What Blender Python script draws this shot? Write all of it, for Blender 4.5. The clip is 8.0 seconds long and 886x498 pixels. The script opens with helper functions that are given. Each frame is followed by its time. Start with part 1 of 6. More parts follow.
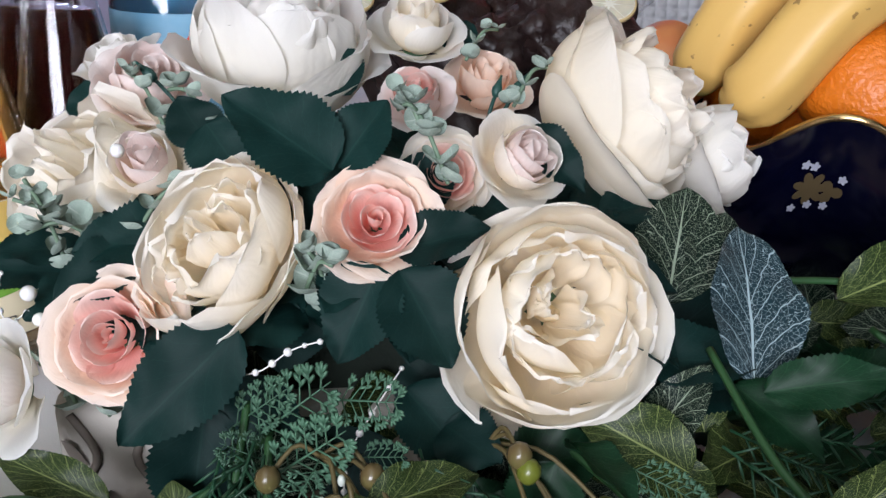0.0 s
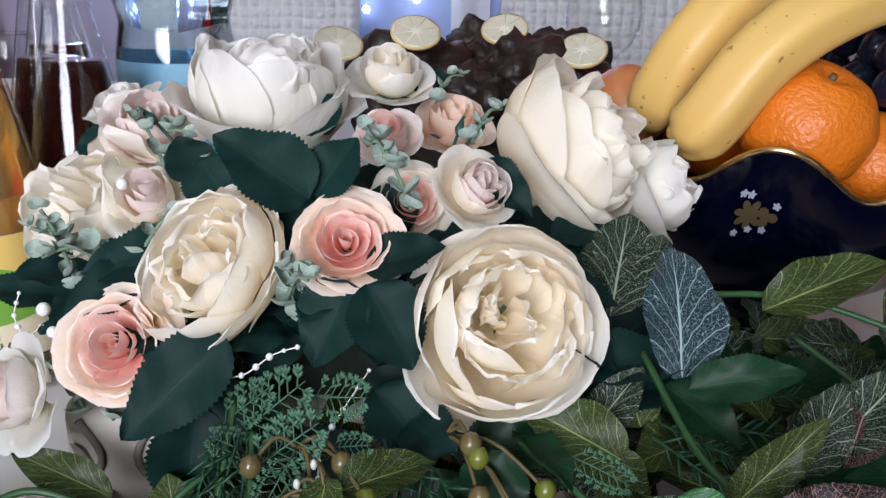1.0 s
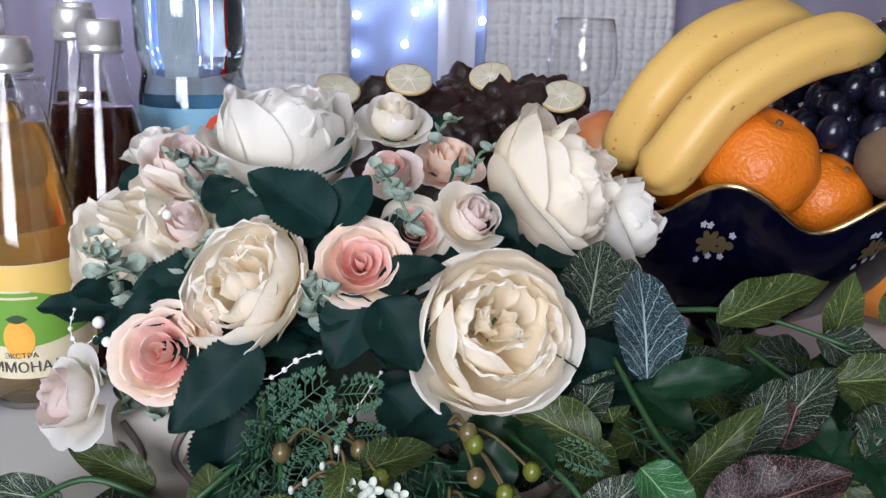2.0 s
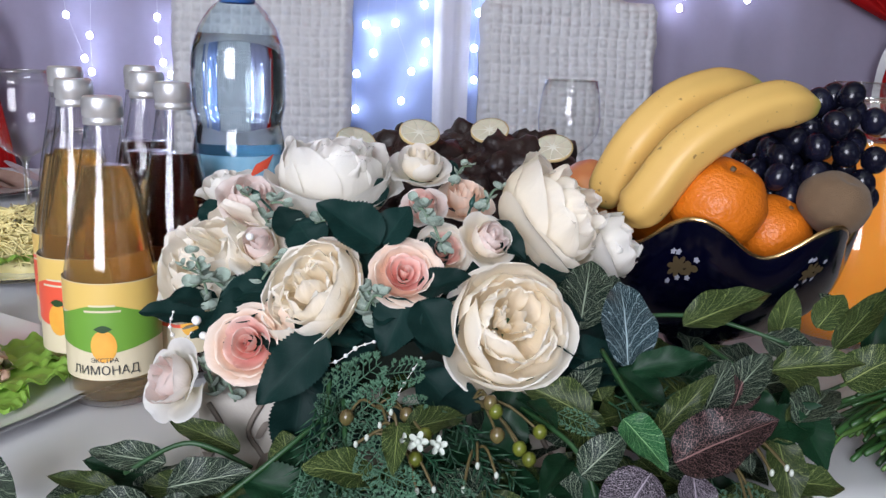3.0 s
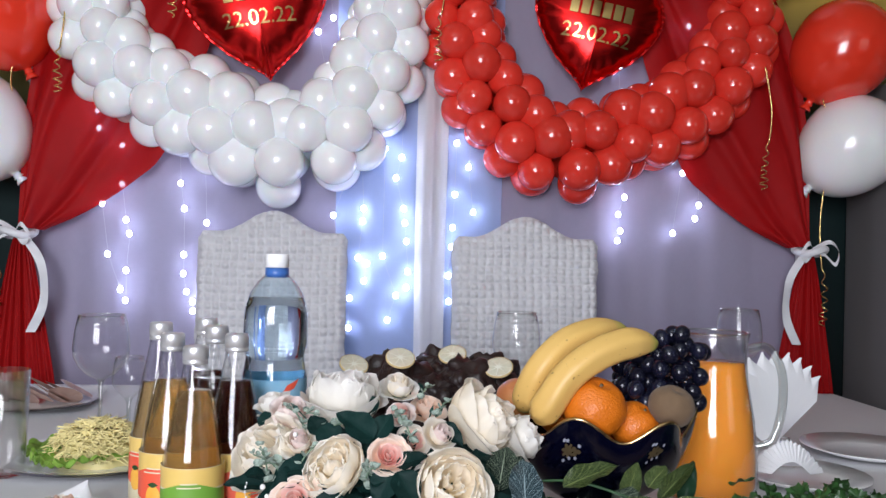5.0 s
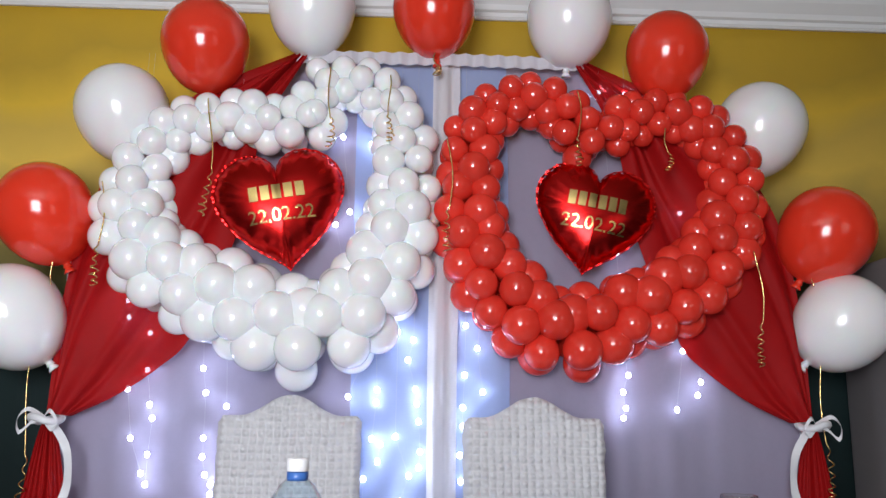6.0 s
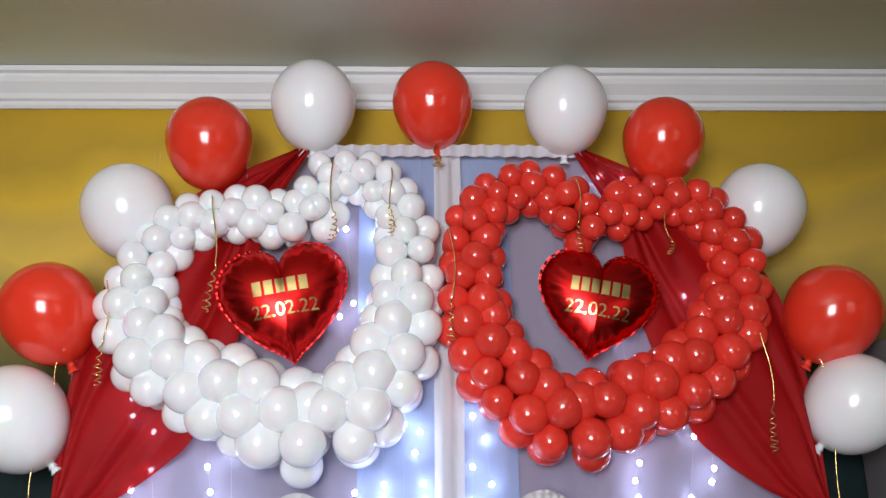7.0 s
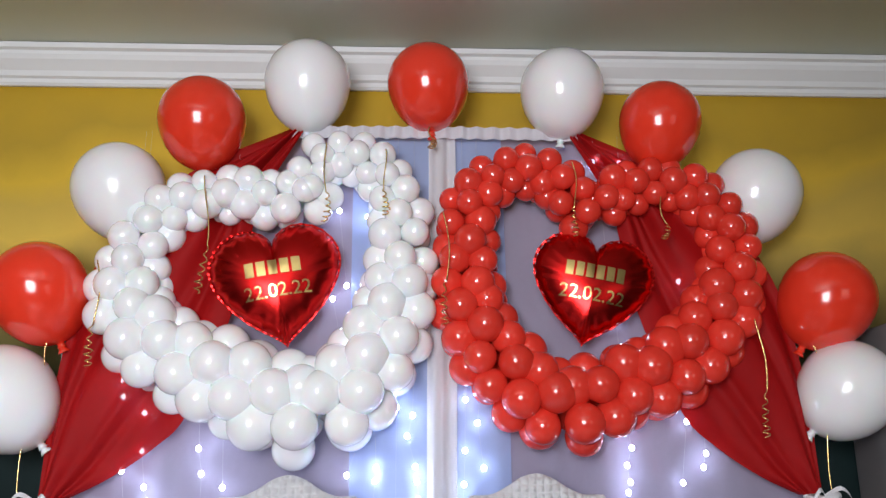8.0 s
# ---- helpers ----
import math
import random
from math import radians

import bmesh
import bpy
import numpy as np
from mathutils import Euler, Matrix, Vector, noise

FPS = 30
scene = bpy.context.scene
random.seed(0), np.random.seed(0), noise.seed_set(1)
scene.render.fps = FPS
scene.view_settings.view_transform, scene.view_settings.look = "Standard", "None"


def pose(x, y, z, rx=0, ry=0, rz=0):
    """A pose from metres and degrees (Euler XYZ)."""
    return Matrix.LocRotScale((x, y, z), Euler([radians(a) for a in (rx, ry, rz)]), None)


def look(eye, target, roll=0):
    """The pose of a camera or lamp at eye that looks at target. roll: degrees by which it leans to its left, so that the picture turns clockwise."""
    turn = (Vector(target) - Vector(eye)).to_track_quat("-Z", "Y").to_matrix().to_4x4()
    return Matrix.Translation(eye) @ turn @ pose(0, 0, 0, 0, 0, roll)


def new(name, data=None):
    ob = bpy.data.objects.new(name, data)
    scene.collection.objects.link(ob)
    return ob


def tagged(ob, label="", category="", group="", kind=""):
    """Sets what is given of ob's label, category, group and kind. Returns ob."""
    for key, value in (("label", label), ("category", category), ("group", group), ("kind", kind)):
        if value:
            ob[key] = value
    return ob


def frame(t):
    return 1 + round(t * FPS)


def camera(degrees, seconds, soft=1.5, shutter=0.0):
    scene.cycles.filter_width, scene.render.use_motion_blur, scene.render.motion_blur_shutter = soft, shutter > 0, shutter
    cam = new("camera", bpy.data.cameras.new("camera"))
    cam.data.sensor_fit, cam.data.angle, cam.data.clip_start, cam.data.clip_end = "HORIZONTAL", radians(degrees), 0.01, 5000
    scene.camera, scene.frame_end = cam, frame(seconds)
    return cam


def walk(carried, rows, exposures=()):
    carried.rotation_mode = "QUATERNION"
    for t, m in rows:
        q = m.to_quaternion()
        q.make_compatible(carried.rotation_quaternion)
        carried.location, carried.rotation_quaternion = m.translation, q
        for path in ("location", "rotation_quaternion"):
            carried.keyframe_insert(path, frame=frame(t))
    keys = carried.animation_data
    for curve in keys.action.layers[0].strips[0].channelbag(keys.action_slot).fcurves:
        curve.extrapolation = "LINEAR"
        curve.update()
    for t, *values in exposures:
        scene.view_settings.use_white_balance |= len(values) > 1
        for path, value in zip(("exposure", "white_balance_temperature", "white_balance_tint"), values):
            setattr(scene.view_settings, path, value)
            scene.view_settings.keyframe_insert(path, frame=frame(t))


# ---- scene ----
cam = camera(55.8, 8.0, soft=1.4)
PATH = [
    (0, (0.032, 0.021, 1.01), (0.081, 1.868, 0.246), 2.3),
    (0.5, (0.031, 0.002, 1.016), (0.076, 1.869, 0.302), 1.7),
    (1, (0.048, -0.023, 1.018), (0.086, 1.86, 0.345), 1.6),
    (1.2, (0.055, -0.033, 1.019), (0.099, 1.851, 0.349), 1.9),
    (2.3, (0.034, -0.11, 1.033), (0.112, 1.81, 0.478), 1.7),
    (2.5, (0.032, -0.132, 1.034), (0.108, 1.792, 0.492), 1.7),
    (3, (0.01, -0.197, 1.039), (0.12, 1.746, 0.578), 2.2),
    (3.5, (-0.003, -0.278, 1.043), (0.132, 1.679, 0.652), 2.0),
    (4, (-0.01, -0.364, 1.06), (0.14, 1.606, 0.748), 1.9),
    (4.2, (-0.004, -0.405, 1.065), (0.129, 1.575, 0.815), 1.8),
    (5.3, (0.011, -0.621, 1.136), (0.138, 1.371, 1.265), 1.1),
    (5.5, (0.012, -0.66, 1.152), (0.117, 1.326, 1.363), 0.9),
    (6, (0.012, -0.7, 1.177), (0.102, 1.26, 1.564), 0.6),
    (6.5, (0.007, -0.715, 1.198), (0.109, 1.214, 1.717), -0.7),
    (7, (0.022, -0.715, 1.222), (0.095, 1.203, 1.783), -0.8),
    (7.5, (0.021, -0.706, 1.233), (0.094, 1.217, 1.781), -0.6),
    (8, (0.02, -0.696, 1.224), (0.109, 1.232, 1.748), -0.4),
]
walk(cam, [(t, look(eye, target, roll)) for t, eye, target, roll in PATH],
     [(0, -0.12, 6200, 10), (2.3, -0.16, 6200, 10), (4.2, -0.16, 6250, 10), (5.5, -0.04, 6350, 8), (7, 0.08, 6500, 7), (8, 0.08, 6500, 7)])

# ---- light ----
world = bpy.data.worlds.new("sky")
scene.world = world
world.use_nodes = True
wn = world.node_tree.nodes
sky = wn.new("ShaderNodeTexSky")
sky.sky_type, sky.sun_disc, sky.sun_elevation, sky.sun_rotation = "NISHITA", False, radians(35), radians(200)
world.node_tree.links.new(sky.outputs[0], wn["Background"].inputs[0])
wn["Background"].inputs[1].default_value = 0.1


def window_light(name, x, y, z, w, h, power, turn):
    lamp = bpy.data.lights.new(name, "AREA")
    lamp.shape, lamp.size, lamp.size_y, lamp.energy, lamp.color = "RECTANGLE", w, h, power, (0.915, 0.91, 1.0)
    ob = new(name, lamp)
    ob.matrix_world = pose(x, y, z, 90, 0, turn)
    return ob


REAR, SIDE = -2.2, 4.2
window_light("window_light", -0.7, REAR + 0.02, 1.6, 1.3, 1.4, 118, 0)
window_light("window_light", 2.4, REAR + 0.02, 1.6, 1.3, 1.4, 3, 0)


# ---- materials ----
def mat(name, color, rough=0.5, metal=0.0, grain=0.0, scale=40.0, bump=0.0, bump_scale=None, other=None, spread=0.0, **more):
    """A principled material with two scales of variation, bump and a per-object shift in brightness."""
    m = bpy.data.materials.new(name)
    m.use_nodes = True
    n, l = m.node_tree.nodes, m.node_tree.links
    b = n["Principled BSDF"]
    b.inputs["Roughness"].default_value = rough
    b.inputs["Metallic"].default_value = metal
    for key, value in more.items():
        b.inputs[key.replace("_", " ").replace("W8", "Weight")].default_value = value
    co = n.new("ShaderNodeTexCoord")
    tint = n.new("ShaderNodeMix")
    tint.data_type = "RGBA"
    tint.inputs[6].default_value = (*color, 1)
    tint.inputs[7].default_value = (*(other or [c * 0.6 for c in color]), 1)
    if grain:
        a, c = n.new("ShaderNodeTexNoise"), n.new("ShaderNodeTexNoise")
        a.inputs["Scale"].default_value, c.inputs["Scale"].default_value = scale, scale / 7
        a.inputs["Detail"].default_value = 5
        for t in (a, c):
            l.new(co.outputs["Object"], t.inputs["Vector"])
        mul = n.new("ShaderNodeMath")
        mul.operation = "MULTIPLY"
        l.new(a.outputs[0], mul.inputs[0]), l.new(c.outputs[0], mul.inputs[1])
        amt = n.new("ShaderNodeMath")
        amt.operation, amt.use_clamp = "MULTIPLY", True
        amt.inputs[1].default_value = grain * 3.5
        l.new(mul.outputs[0], amt.inputs[0]), l.new(amt.outputs[0], tint.inputs[0])
    else:
        tint.inputs[0].default_value = 0
    out = tint.outputs[2]
    if spread:
        info, hsv, rng = n.new("ShaderNodeObjectInfo"), n.new("ShaderNodeHueSaturation"), n.new("ShaderNodeMapRange")
        rng.inputs[3].default_value, rng.inputs[4].default_value = 1 - spread, 1 + spread
        l.new(info.outputs["Random"], rng.inputs[0]), l.new(rng.outputs[0], hsv.inputs["Value"]), l.new(out, hsv.inputs["Color"])
        out = hsv.outputs[0]
    l.new(out, b.inputs["Base Color"])
    if bump:
        t, bp = n.new("ShaderNodeTexNoise"), n.new("ShaderNodeBump")
        t.inputs["Scale"].default_value, t.inputs["Detail"].default_value = bump_scale or scale * 2, 4
        l.new(co.outputs["Object"], t.inputs["Vector"])
        bp.inputs["Strength"].default_value, bp.inputs["Distance"].default_value = bump, 0.002
        l.new(t.outputs[0], bp.inputs["Height"]), l.new(bp.outputs[0], b.inputs["Normal"])
    return m


def ramp_mat(name, stops, axis, rough, wobble=0.0, wscale=8.0, bump=0.0, attr="Object", see=0.0, pleat=0.0, spots=0.0):
    """Colour bands along one axis of the object's own space (or of its UV), with wavering borders."""
    m = bpy.data.materials.new(name)
    m.use_nodes = True
    n, l = m.node_tree.nodes, m.node_tree.links
    b = n["Principled BSDF"]
    b.inputs["Roughness"].default_value = rough
    co, sep, ns, add, cr = n.new("ShaderNodeTexCoord"), n.new("ShaderNodeSeparateXYZ"), n.new("ShaderNodeTexNoise"), n.new("ShaderNodeMath"), n.new("ShaderNodeValToRGB")
    l.new(co.outputs[attr], sep.inputs[0]), l.new(co.outputs[attr], ns.inputs["Vector"])
    ns.inputs["Scale"].default_value, ns.inputs["Detail"].default_value = wscale, 6
    add.operation = "MULTIPLY_ADD"
    l.new(ns.outputs[0], add.inputs[0])
    add.inputs[1].default_value = wobble
    l.new(sep.outputs[axis], add.inputs[2])
    lo, hi = stops[0][0], stops[-1][0]
    rng = n.new("ShaderNodeMapRange")
    rng.inputs[1].default_value, rng.inputs[2].default_value = lo + wobble / 2, hi + wobble / 2
    l.new(add.outputs[0], rng.inputs[0]), l.new(rng.outputs[0], cr.inputs[0])
    el = cr.color_ramp.elements
    for k, (at, c) in enumerate(stops):
        e = el[k] if k < 2 else el.new(1)
        e.position, e.color = (at - lo) / (hi - lo), (*c, 1)
    l.new(cr.outputs[0], b.inputs["Base Color"])
    if spots:
        sn, gt, mxs = n.new("ShaderNodeTexNoise"), n.new("ShaderNodeMapRange"), n.new("ShaderNodeMix")
        sn.inputs["Scale"].default_value, sn.inputs["Detail"].default_value = spots, 2
        l.new(co.outputs["Object"], sn.inputs["Vector"]), l.new(sn.outputs[0], gt.inputs[0])
        gt.inputs[1].default_value, gt.inputs[2].default_value, gt.inputs[4].default_value = 0.69, 0.74, 0.75
        mxs.data_type, mxs.inputs[7].default_value = "RGBA", (0.16, 0.08, 0.03, 1)
        l.new(gt.outputs[0], mxs.inputs[0]), l.new(cr.outputs[0], mxs.inputs[6]), l.new(mxs.outputs[2], b.inputs["Base Color"])
    if bump:
        bp, fine = n.new("ShaderNodeBump"), n.new("ShaderNodeTexNoise")
        fine.inputs["Scale"].default_value = wscale * 12
        l.new(co.outputs["Object"], fine.inputs["Vector"])
        bp.inputs["Strength"].default_value, bp.inputs["Distance"].default_value = bump, 0.002
        l.new(fine.outputs[0], bp.inputs["Height"]), l.new(bp.outputs[0], b.inputs["Normal"])
    if pleat:
        wv, bp = n.new("ShaderNodeTexWave"), n.new("ShaderNodeBump")
        wv.inputs["Scale"].default_value, wv.inputs["Distortion"].default_value, wv.inputs["Detail"].default_value = pleat, 9.0, 3
        l.new(co.outputs["UV"], wv.inputs["Vector"])
        bp.inputs["Strength"].default_value, bp.inputs["Distance"].default_value = 0.10, 0.0012
        l.new(wv.outputs["Color"], bp.inputs["Height"]), l.new(bp.outputs[0], b.inputs["Normal"])
    if see:
        tr, mx, o = n.new("ShaderNodeBsdfTranslucent"), n.new("ShaderNodeMixShader"), n["Material Output"]
        l.new(cr.outputs[0], tr.inputs[0])
        mx.inputs[0].default_value = see
        l.new(b.outputs[0], mx.inputs[1]), l.new(tr.outputs[0], mx.inputs[2]), l.new(mx.outputs[0], o.inputs[0])
    return m


def see_through(m, share, clear=0.0):
    """Lets part of the light through a thin cloth or petal."""
    n, l = m.node_tree.nodes, m.node_tree.links
    b, o = n["Principled BSDF"], n["Material Output"]
    tr, mx = n.new("ShaderNodeBsdfTranslucent"), n.new("ShaderNodeMixShader")
    src = b.inputs["Base Color"].links
    if src:
        l.new(src[0].from_socket, tr.inputs[0])
    else:
        tr.inputs[0].default_value = b.inputs["Base Color"].default_value
    mx.inputs[0].default_value = share
    l.new(b.outputs[0], mx.inputs[1]), l.new(tr.outputs[0], mx.inputs[2])
    last = mx
    if clear:
        tp, m2 = n.new("ShaderNodeBsdfTransparent"), n.new("ShaderNodeMixShader")
        m2.inputs[0].default_value = clear
        l.new(mx.outputs[0], m2.inputs[1]), l.new(tp.outputs[0], m2.inputs[2])
        last = m2
    l.new(last.outputs[0], o.inputs[0])
    return m


def glow(name, color, power):
    m = bpy.data.materials.new(name)
    m.use_nodes = True
    b = m.node_tree.nodes["Principled BSDF"]
    b.inputs["Emission Color"].default_value, b.inputs["Emission Strength"].default_value = (*color, 1), power
    return m


def glass(name, color, rough=0.0, ior=1.45):
    m = mat(name, color, rough)
    b = m.node_tree.nodes["Principled BSDF"]
    b.inputs["Transmission Weight"].default_value, b.inputs["IOR"].default_value = 1.0, ior
    return m


def thin_glass(name, tint, rough=0.02, gloss=0.9, least=0.05):
    """A thin clear wall: it lets light straight through, with gloss that grows towards grazing views."""
    m = bpy.data.materials.new(name)
    m.use_nodes = True
    n, l = m.node_tree.nodes, m.node_tree.links
    n.remove(n["Principled BSDF"])
    tp, gl, mx, lw, pw, mr = n.new("ShaderNodeBsdfTransparent"), n.new("ShaderNodeBsdfGlossy"), n.new("ShaderNodeMixShader"), n.new("ShaderNodeLayerWeight"), n.new("ShaderNodeMath"), n.new("ShaderNodeMapRange")
    tp.inputs[0].default_value = (*tint, 1)
    gl.inputs["Roughness"].default_value = rough
    lw.inputs[0].default_value = 0.5
    pw.operation, pw.inputs[1].default_value = "POWER", 3.2
    mr.inputs[3].default_value, mr.inputs[4].default_value = least, gloss
    l.new(lw.outputs["Facing"], pw.inputs[0]), l.new(pw.outputs[0], mr.inputs[0]), l.new(mr.outputs[0], mx.inputs[0])
    l.new(tp.outputs[0], mx.inputs[1]), l.new(gl.outputs[0], mx.inputs[2]), l.new(mx.outputs[0], n["Material Output"].inputs[0])
    return m


# ---- mesh helpers ----
def thing(name, label, category, group="", at=(0, 0, 0), turn=0.0):
    ob = new(name)
    ob.empty_display_size = 0.02
    ob.matrix_world = pose(*at, 0, 0, turn)
    return tagged(ob, label, category, group)


def mesh(name, bm, m, smooth=True):
    me = bpy.data.meshes.new(name)
    bm.normal_update()
    bm.to_mesh(me)
    bm.free()
    if smooth:
        me.shade_smooth()
    me.materials.append(m)
    return me


def part(name, bm, m, parent, label="", smooth=True, at=None):
    """Links a bmesh (or a ready mesh) as one mesh object under a thing or a part."""
    ob = new(name, mesh(name, bm, m, smooth) if isinstance(bm, bmesh.types.BMesh) else bm)
    ob.parent = parent
    if at is not None:
        ob.matrix_basis = at
    return tagged(ob, label)


def alone(name, bm, m, label, category, group="", kind="", at=None, smooth=True):
    ob = new(name, mesh(name, bm, m, smooth) if isinstance(bm, bmesh.types.BMesh) else bm)
    if at is not None:
        ob.matrix_world = at
    return tagged(ob, label, category, group, kind)


def grid(f, nu, nv, closed=False, uv=True):
    """A sheet: f(u, v) gives the place for u, v from 0 to 1."""
    bm = bmesh.new()
    lay = bm.loops.layers.uv.new("UVMap") if uv else None
    cols = nu if closed else nu + 1
    vs = [[bm.verts.new(f(i / nu, j / nv)) for j in range(nv + 1)] for i in range(cols)]
    for i in range(nu):
        for j in range(nv):
            k = (i + 1) % cols
            fc = bm.faces.new((vs[i][j], vs[k][j], vs[k][j + 1], vs[i][j + 1]))
            if lay:
                for lp, (a, b) in zip(fc.loops, ((i, j), (i + 1, j), (i + 1, j + 1), (i, j + 1))):
                    lp[lay].uv = (a / nu, b / nv)
    return bm


def lathe(profile, n=32):
    """Turned body: profile of (radius, height) from the bottom up; outer face outward."""
    bm = bmesh.new()
    rings = []
    for r, z in profile:
        if r < 1e-5:
            rings.append([bm.verts.new((0, 0, z))])
        else:
            rings.append([bm.verts.new((r * math.cos(2 * math.pi * k / n), r * math.sin(2 * math.pi * k / n), z)) for k in range(n)])
    for a, b in zip(rings, rings[1:]):
        for k in range(n):
            q = (k + 1) % n
            if len(a) == 1 and len(b) > 1:
                bm.faces.new((a[0], b[q], b[k]))
            elif len(b) == 1 and len(a) > 1:
                bm.faces.new((a[k], a[q], b[0]))
            elif len(a) > 1:
                bm.faces.new((a[k], a[q], b[q], b[k]))
    return bm


def tube(points, radius, n=8, bm=None):
    """A round tube along points; radius is a number or one for each point."""
    bm = bm or bmesh.new()
    pts = [Vector(p) for p in points]
    rad = radius if isinstance(radius, (list, tuple)) else [radius] * len(pts)
    ref, rings = None, []
    for k, p in enumerate(pts):
        d = (pts[min(k + 1, len(pts) - 1)] - pts[max(k - 1, 0)]).normalized()
        if ref is None:
            ref = d.orthogonal().normalized()
        ref = (ref - d * ref.dot(d)).normalized()
        s = d.cross(ref)
        rings.append([bm.verts.new(p + rad[k] * (ref * math.cos(2 * math.pi * a / n) + s * math.sin(2 * math.pi * a / n))) for a in range(n)])
    for a, b in zip(rings, rings[1:]):
        for k in range(n):
            bm.faces.new((a[k], a[(k + 1) % n], b[(k + 1) % n], b[k]))
    bm.faces.new(rings[0][::-1]), bm.faces.new(rings[-1])
    return bm


def box(x0, y0, z0, x1, y1, z1, bevel=0.0, bm=None):
    bm = bm or bmesh.new()
    made = bmesh.ops.create_cube(bm, size=1, matrix=Matrix.LocRotScale(((x0 + x1) / 2, (y0 + y1) / 2, (z0 + z1) / 2), None, (x1 - x0, y1 - y0, z1 - z0)))
    if bevel:
        edges = {e for v in made["verts"] for e in v.link_edges}
        bmesh.ops.bevel(bm, geom=list(edges), offset=bevel, segments=2, affect="EDGES", profile=0.6)
    return bm


def ball(rx, ry, rz, seg=20, rings=12, lump=0.0, seed=0):
    bm = bmesh.new()
    bmesh.ops.create_uvsphere(bm, u_segments=seg, v_segments=rings, radius=1)
    for v in bm.verts:
        k = 1 + lump * noise.noise(v.co * 2.2 + Vector((seed * 3.1, seed, 0)))
        v.co = Vector((v.co.x * rx, v.co.y * ry, v.co.z * rz)) * k
    return bm


def crag(bm, amp, freq, seed=0):
    """Roughens a mesh along its normals, at two scales."""
    bm.normal_update()
    for v in bm.verts:
        q = v.co * freq + Vector((seed, seed * 2, 0))
        v.co += v.normal * amp * (noise.noise(q) + 0.6 * abs(noise.noise(q * 2.7)) + 0.35 * noise.noise(q * 6))
    return bm


def smoothline(pts, count, closed=False):
    """Points evenly in parameter along a Catmull-Rom line."""
    p = [Vector(q) for q in pts]
    m, out = len(p), []
    spans = m if closed else m - 1
    for k in range(count):
        s = k / count * spans if closed else k / (count - 1) * spans
        i = min(int(s), spans - 1)
        f = s - i
        g = (lambda j: p[j % m]) if closed else (lambda j: p[max(0, min(m - 1, j))])
        a, b, c, d = g(i - 1), g(i), g(i + 1), g(i + 2)
        out.append(0.5 * ((2 * b) + (c - a) * f + (2 * a - 5 * b + 4 * c - d) * f * f + (3 * b - a - 3 * c + d) * f ** 3))
    return out


def lettering(body, size, thick=0.0):
    """The mesh of a line of writing in the built-in font, centred, in its x y plane."""
    cu = bpy.data.curves.new("writing", "FONT")
    cu.body, cu.size, cu.align_x, cu.align_y, cu.extrude = body, size, "CENTER", "CENTER", thick
    ob = bpy.data.objects.new("writing", cu)
    scene.collection.objects.link(ob)
    me = bpy.data.meshes.new_from_object(ob.evaluated_get(bpy.context.evaluated_depsgraph_get()))
    bpy.data.objects.remove(ob)
    bm = bmesh.new()
    bm.from_mesh(me)
    bpy.data.meshes.remove(me)
    return bm


# ---- the room ----
m_plaster = mat("ceiling_paint", (0.79, 0.86, 0.77), 0.85, grain=0.12, scale=3, bump=0.05, bump_scale=90)
m_wall = mat("wall_paint", (0.27, 0.25, 0.22), 0.8, grain=0.1, scale=4, bump=0.05, bump_scale=80)
m_floor = mat("floor_wood", (0.26, 0.19, 0.13), 0.4, grain=0.5, scale=12, bump=0.05)
m_cornice = mat("cornice_white", (0.82, 0.83, 0.82), 0.55, grain=0.05, scale=20)
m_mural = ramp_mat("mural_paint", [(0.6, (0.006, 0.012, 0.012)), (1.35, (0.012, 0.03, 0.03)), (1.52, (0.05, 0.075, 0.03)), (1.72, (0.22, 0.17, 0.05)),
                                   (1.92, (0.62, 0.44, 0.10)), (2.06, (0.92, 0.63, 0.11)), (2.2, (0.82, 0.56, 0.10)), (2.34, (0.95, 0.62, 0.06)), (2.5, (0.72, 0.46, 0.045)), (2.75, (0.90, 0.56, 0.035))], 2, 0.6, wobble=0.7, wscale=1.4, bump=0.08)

CEIL, WALL = 2.79, 2.26
alone("floor", box(-SIDE, REAR, -0.1, SIDE, WALL, 0), m_floor, "brown wooden floor", "floor", kind="structure")
alone("ceiling", box(-SIDE, REAR, CEIL, SIDE, WALL, CEIL + 0.1), m_plaster, "matt grey-green painted ceiling", "ceiling", kind="structure")
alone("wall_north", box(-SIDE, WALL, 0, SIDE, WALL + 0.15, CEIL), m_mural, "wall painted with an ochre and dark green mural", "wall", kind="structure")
alone("wall_east", box(SIDE, REAR, 0, SIDE + 0.15, WALL, CEIL), m_wall, "plain pale painted side wall", "wall", kind="structure")
alone("wall_west", box(-SIDE - 0.15, REAR, 0, -SIDE, WALL, CEIL), m_wall, "plain pale painted side wall", "wall", kind="structure")
bm = bmesh.new()
xs = (-SIDE, -1.35, -0.05, 1.75, 3.05, SIDE)
for k in range(5):
    if k in (1, 3):
        box(xs[k], REAR - 0.2, 0, xs[k + 1], REAR, 0.9, bm=bm), box(xs[k], REAR - 0.2, 2.3, xs[k + 1], REAR, CEIL, bm=bm)
    else:
        box(xs[k], REAR - 0.2, 0, xs[k + 1], REAR, CEIL, bm=bm)
alone("wall_south", bm, m_wall, "pale painted wall with two windows", "wall", kind="structure", smooth=False)
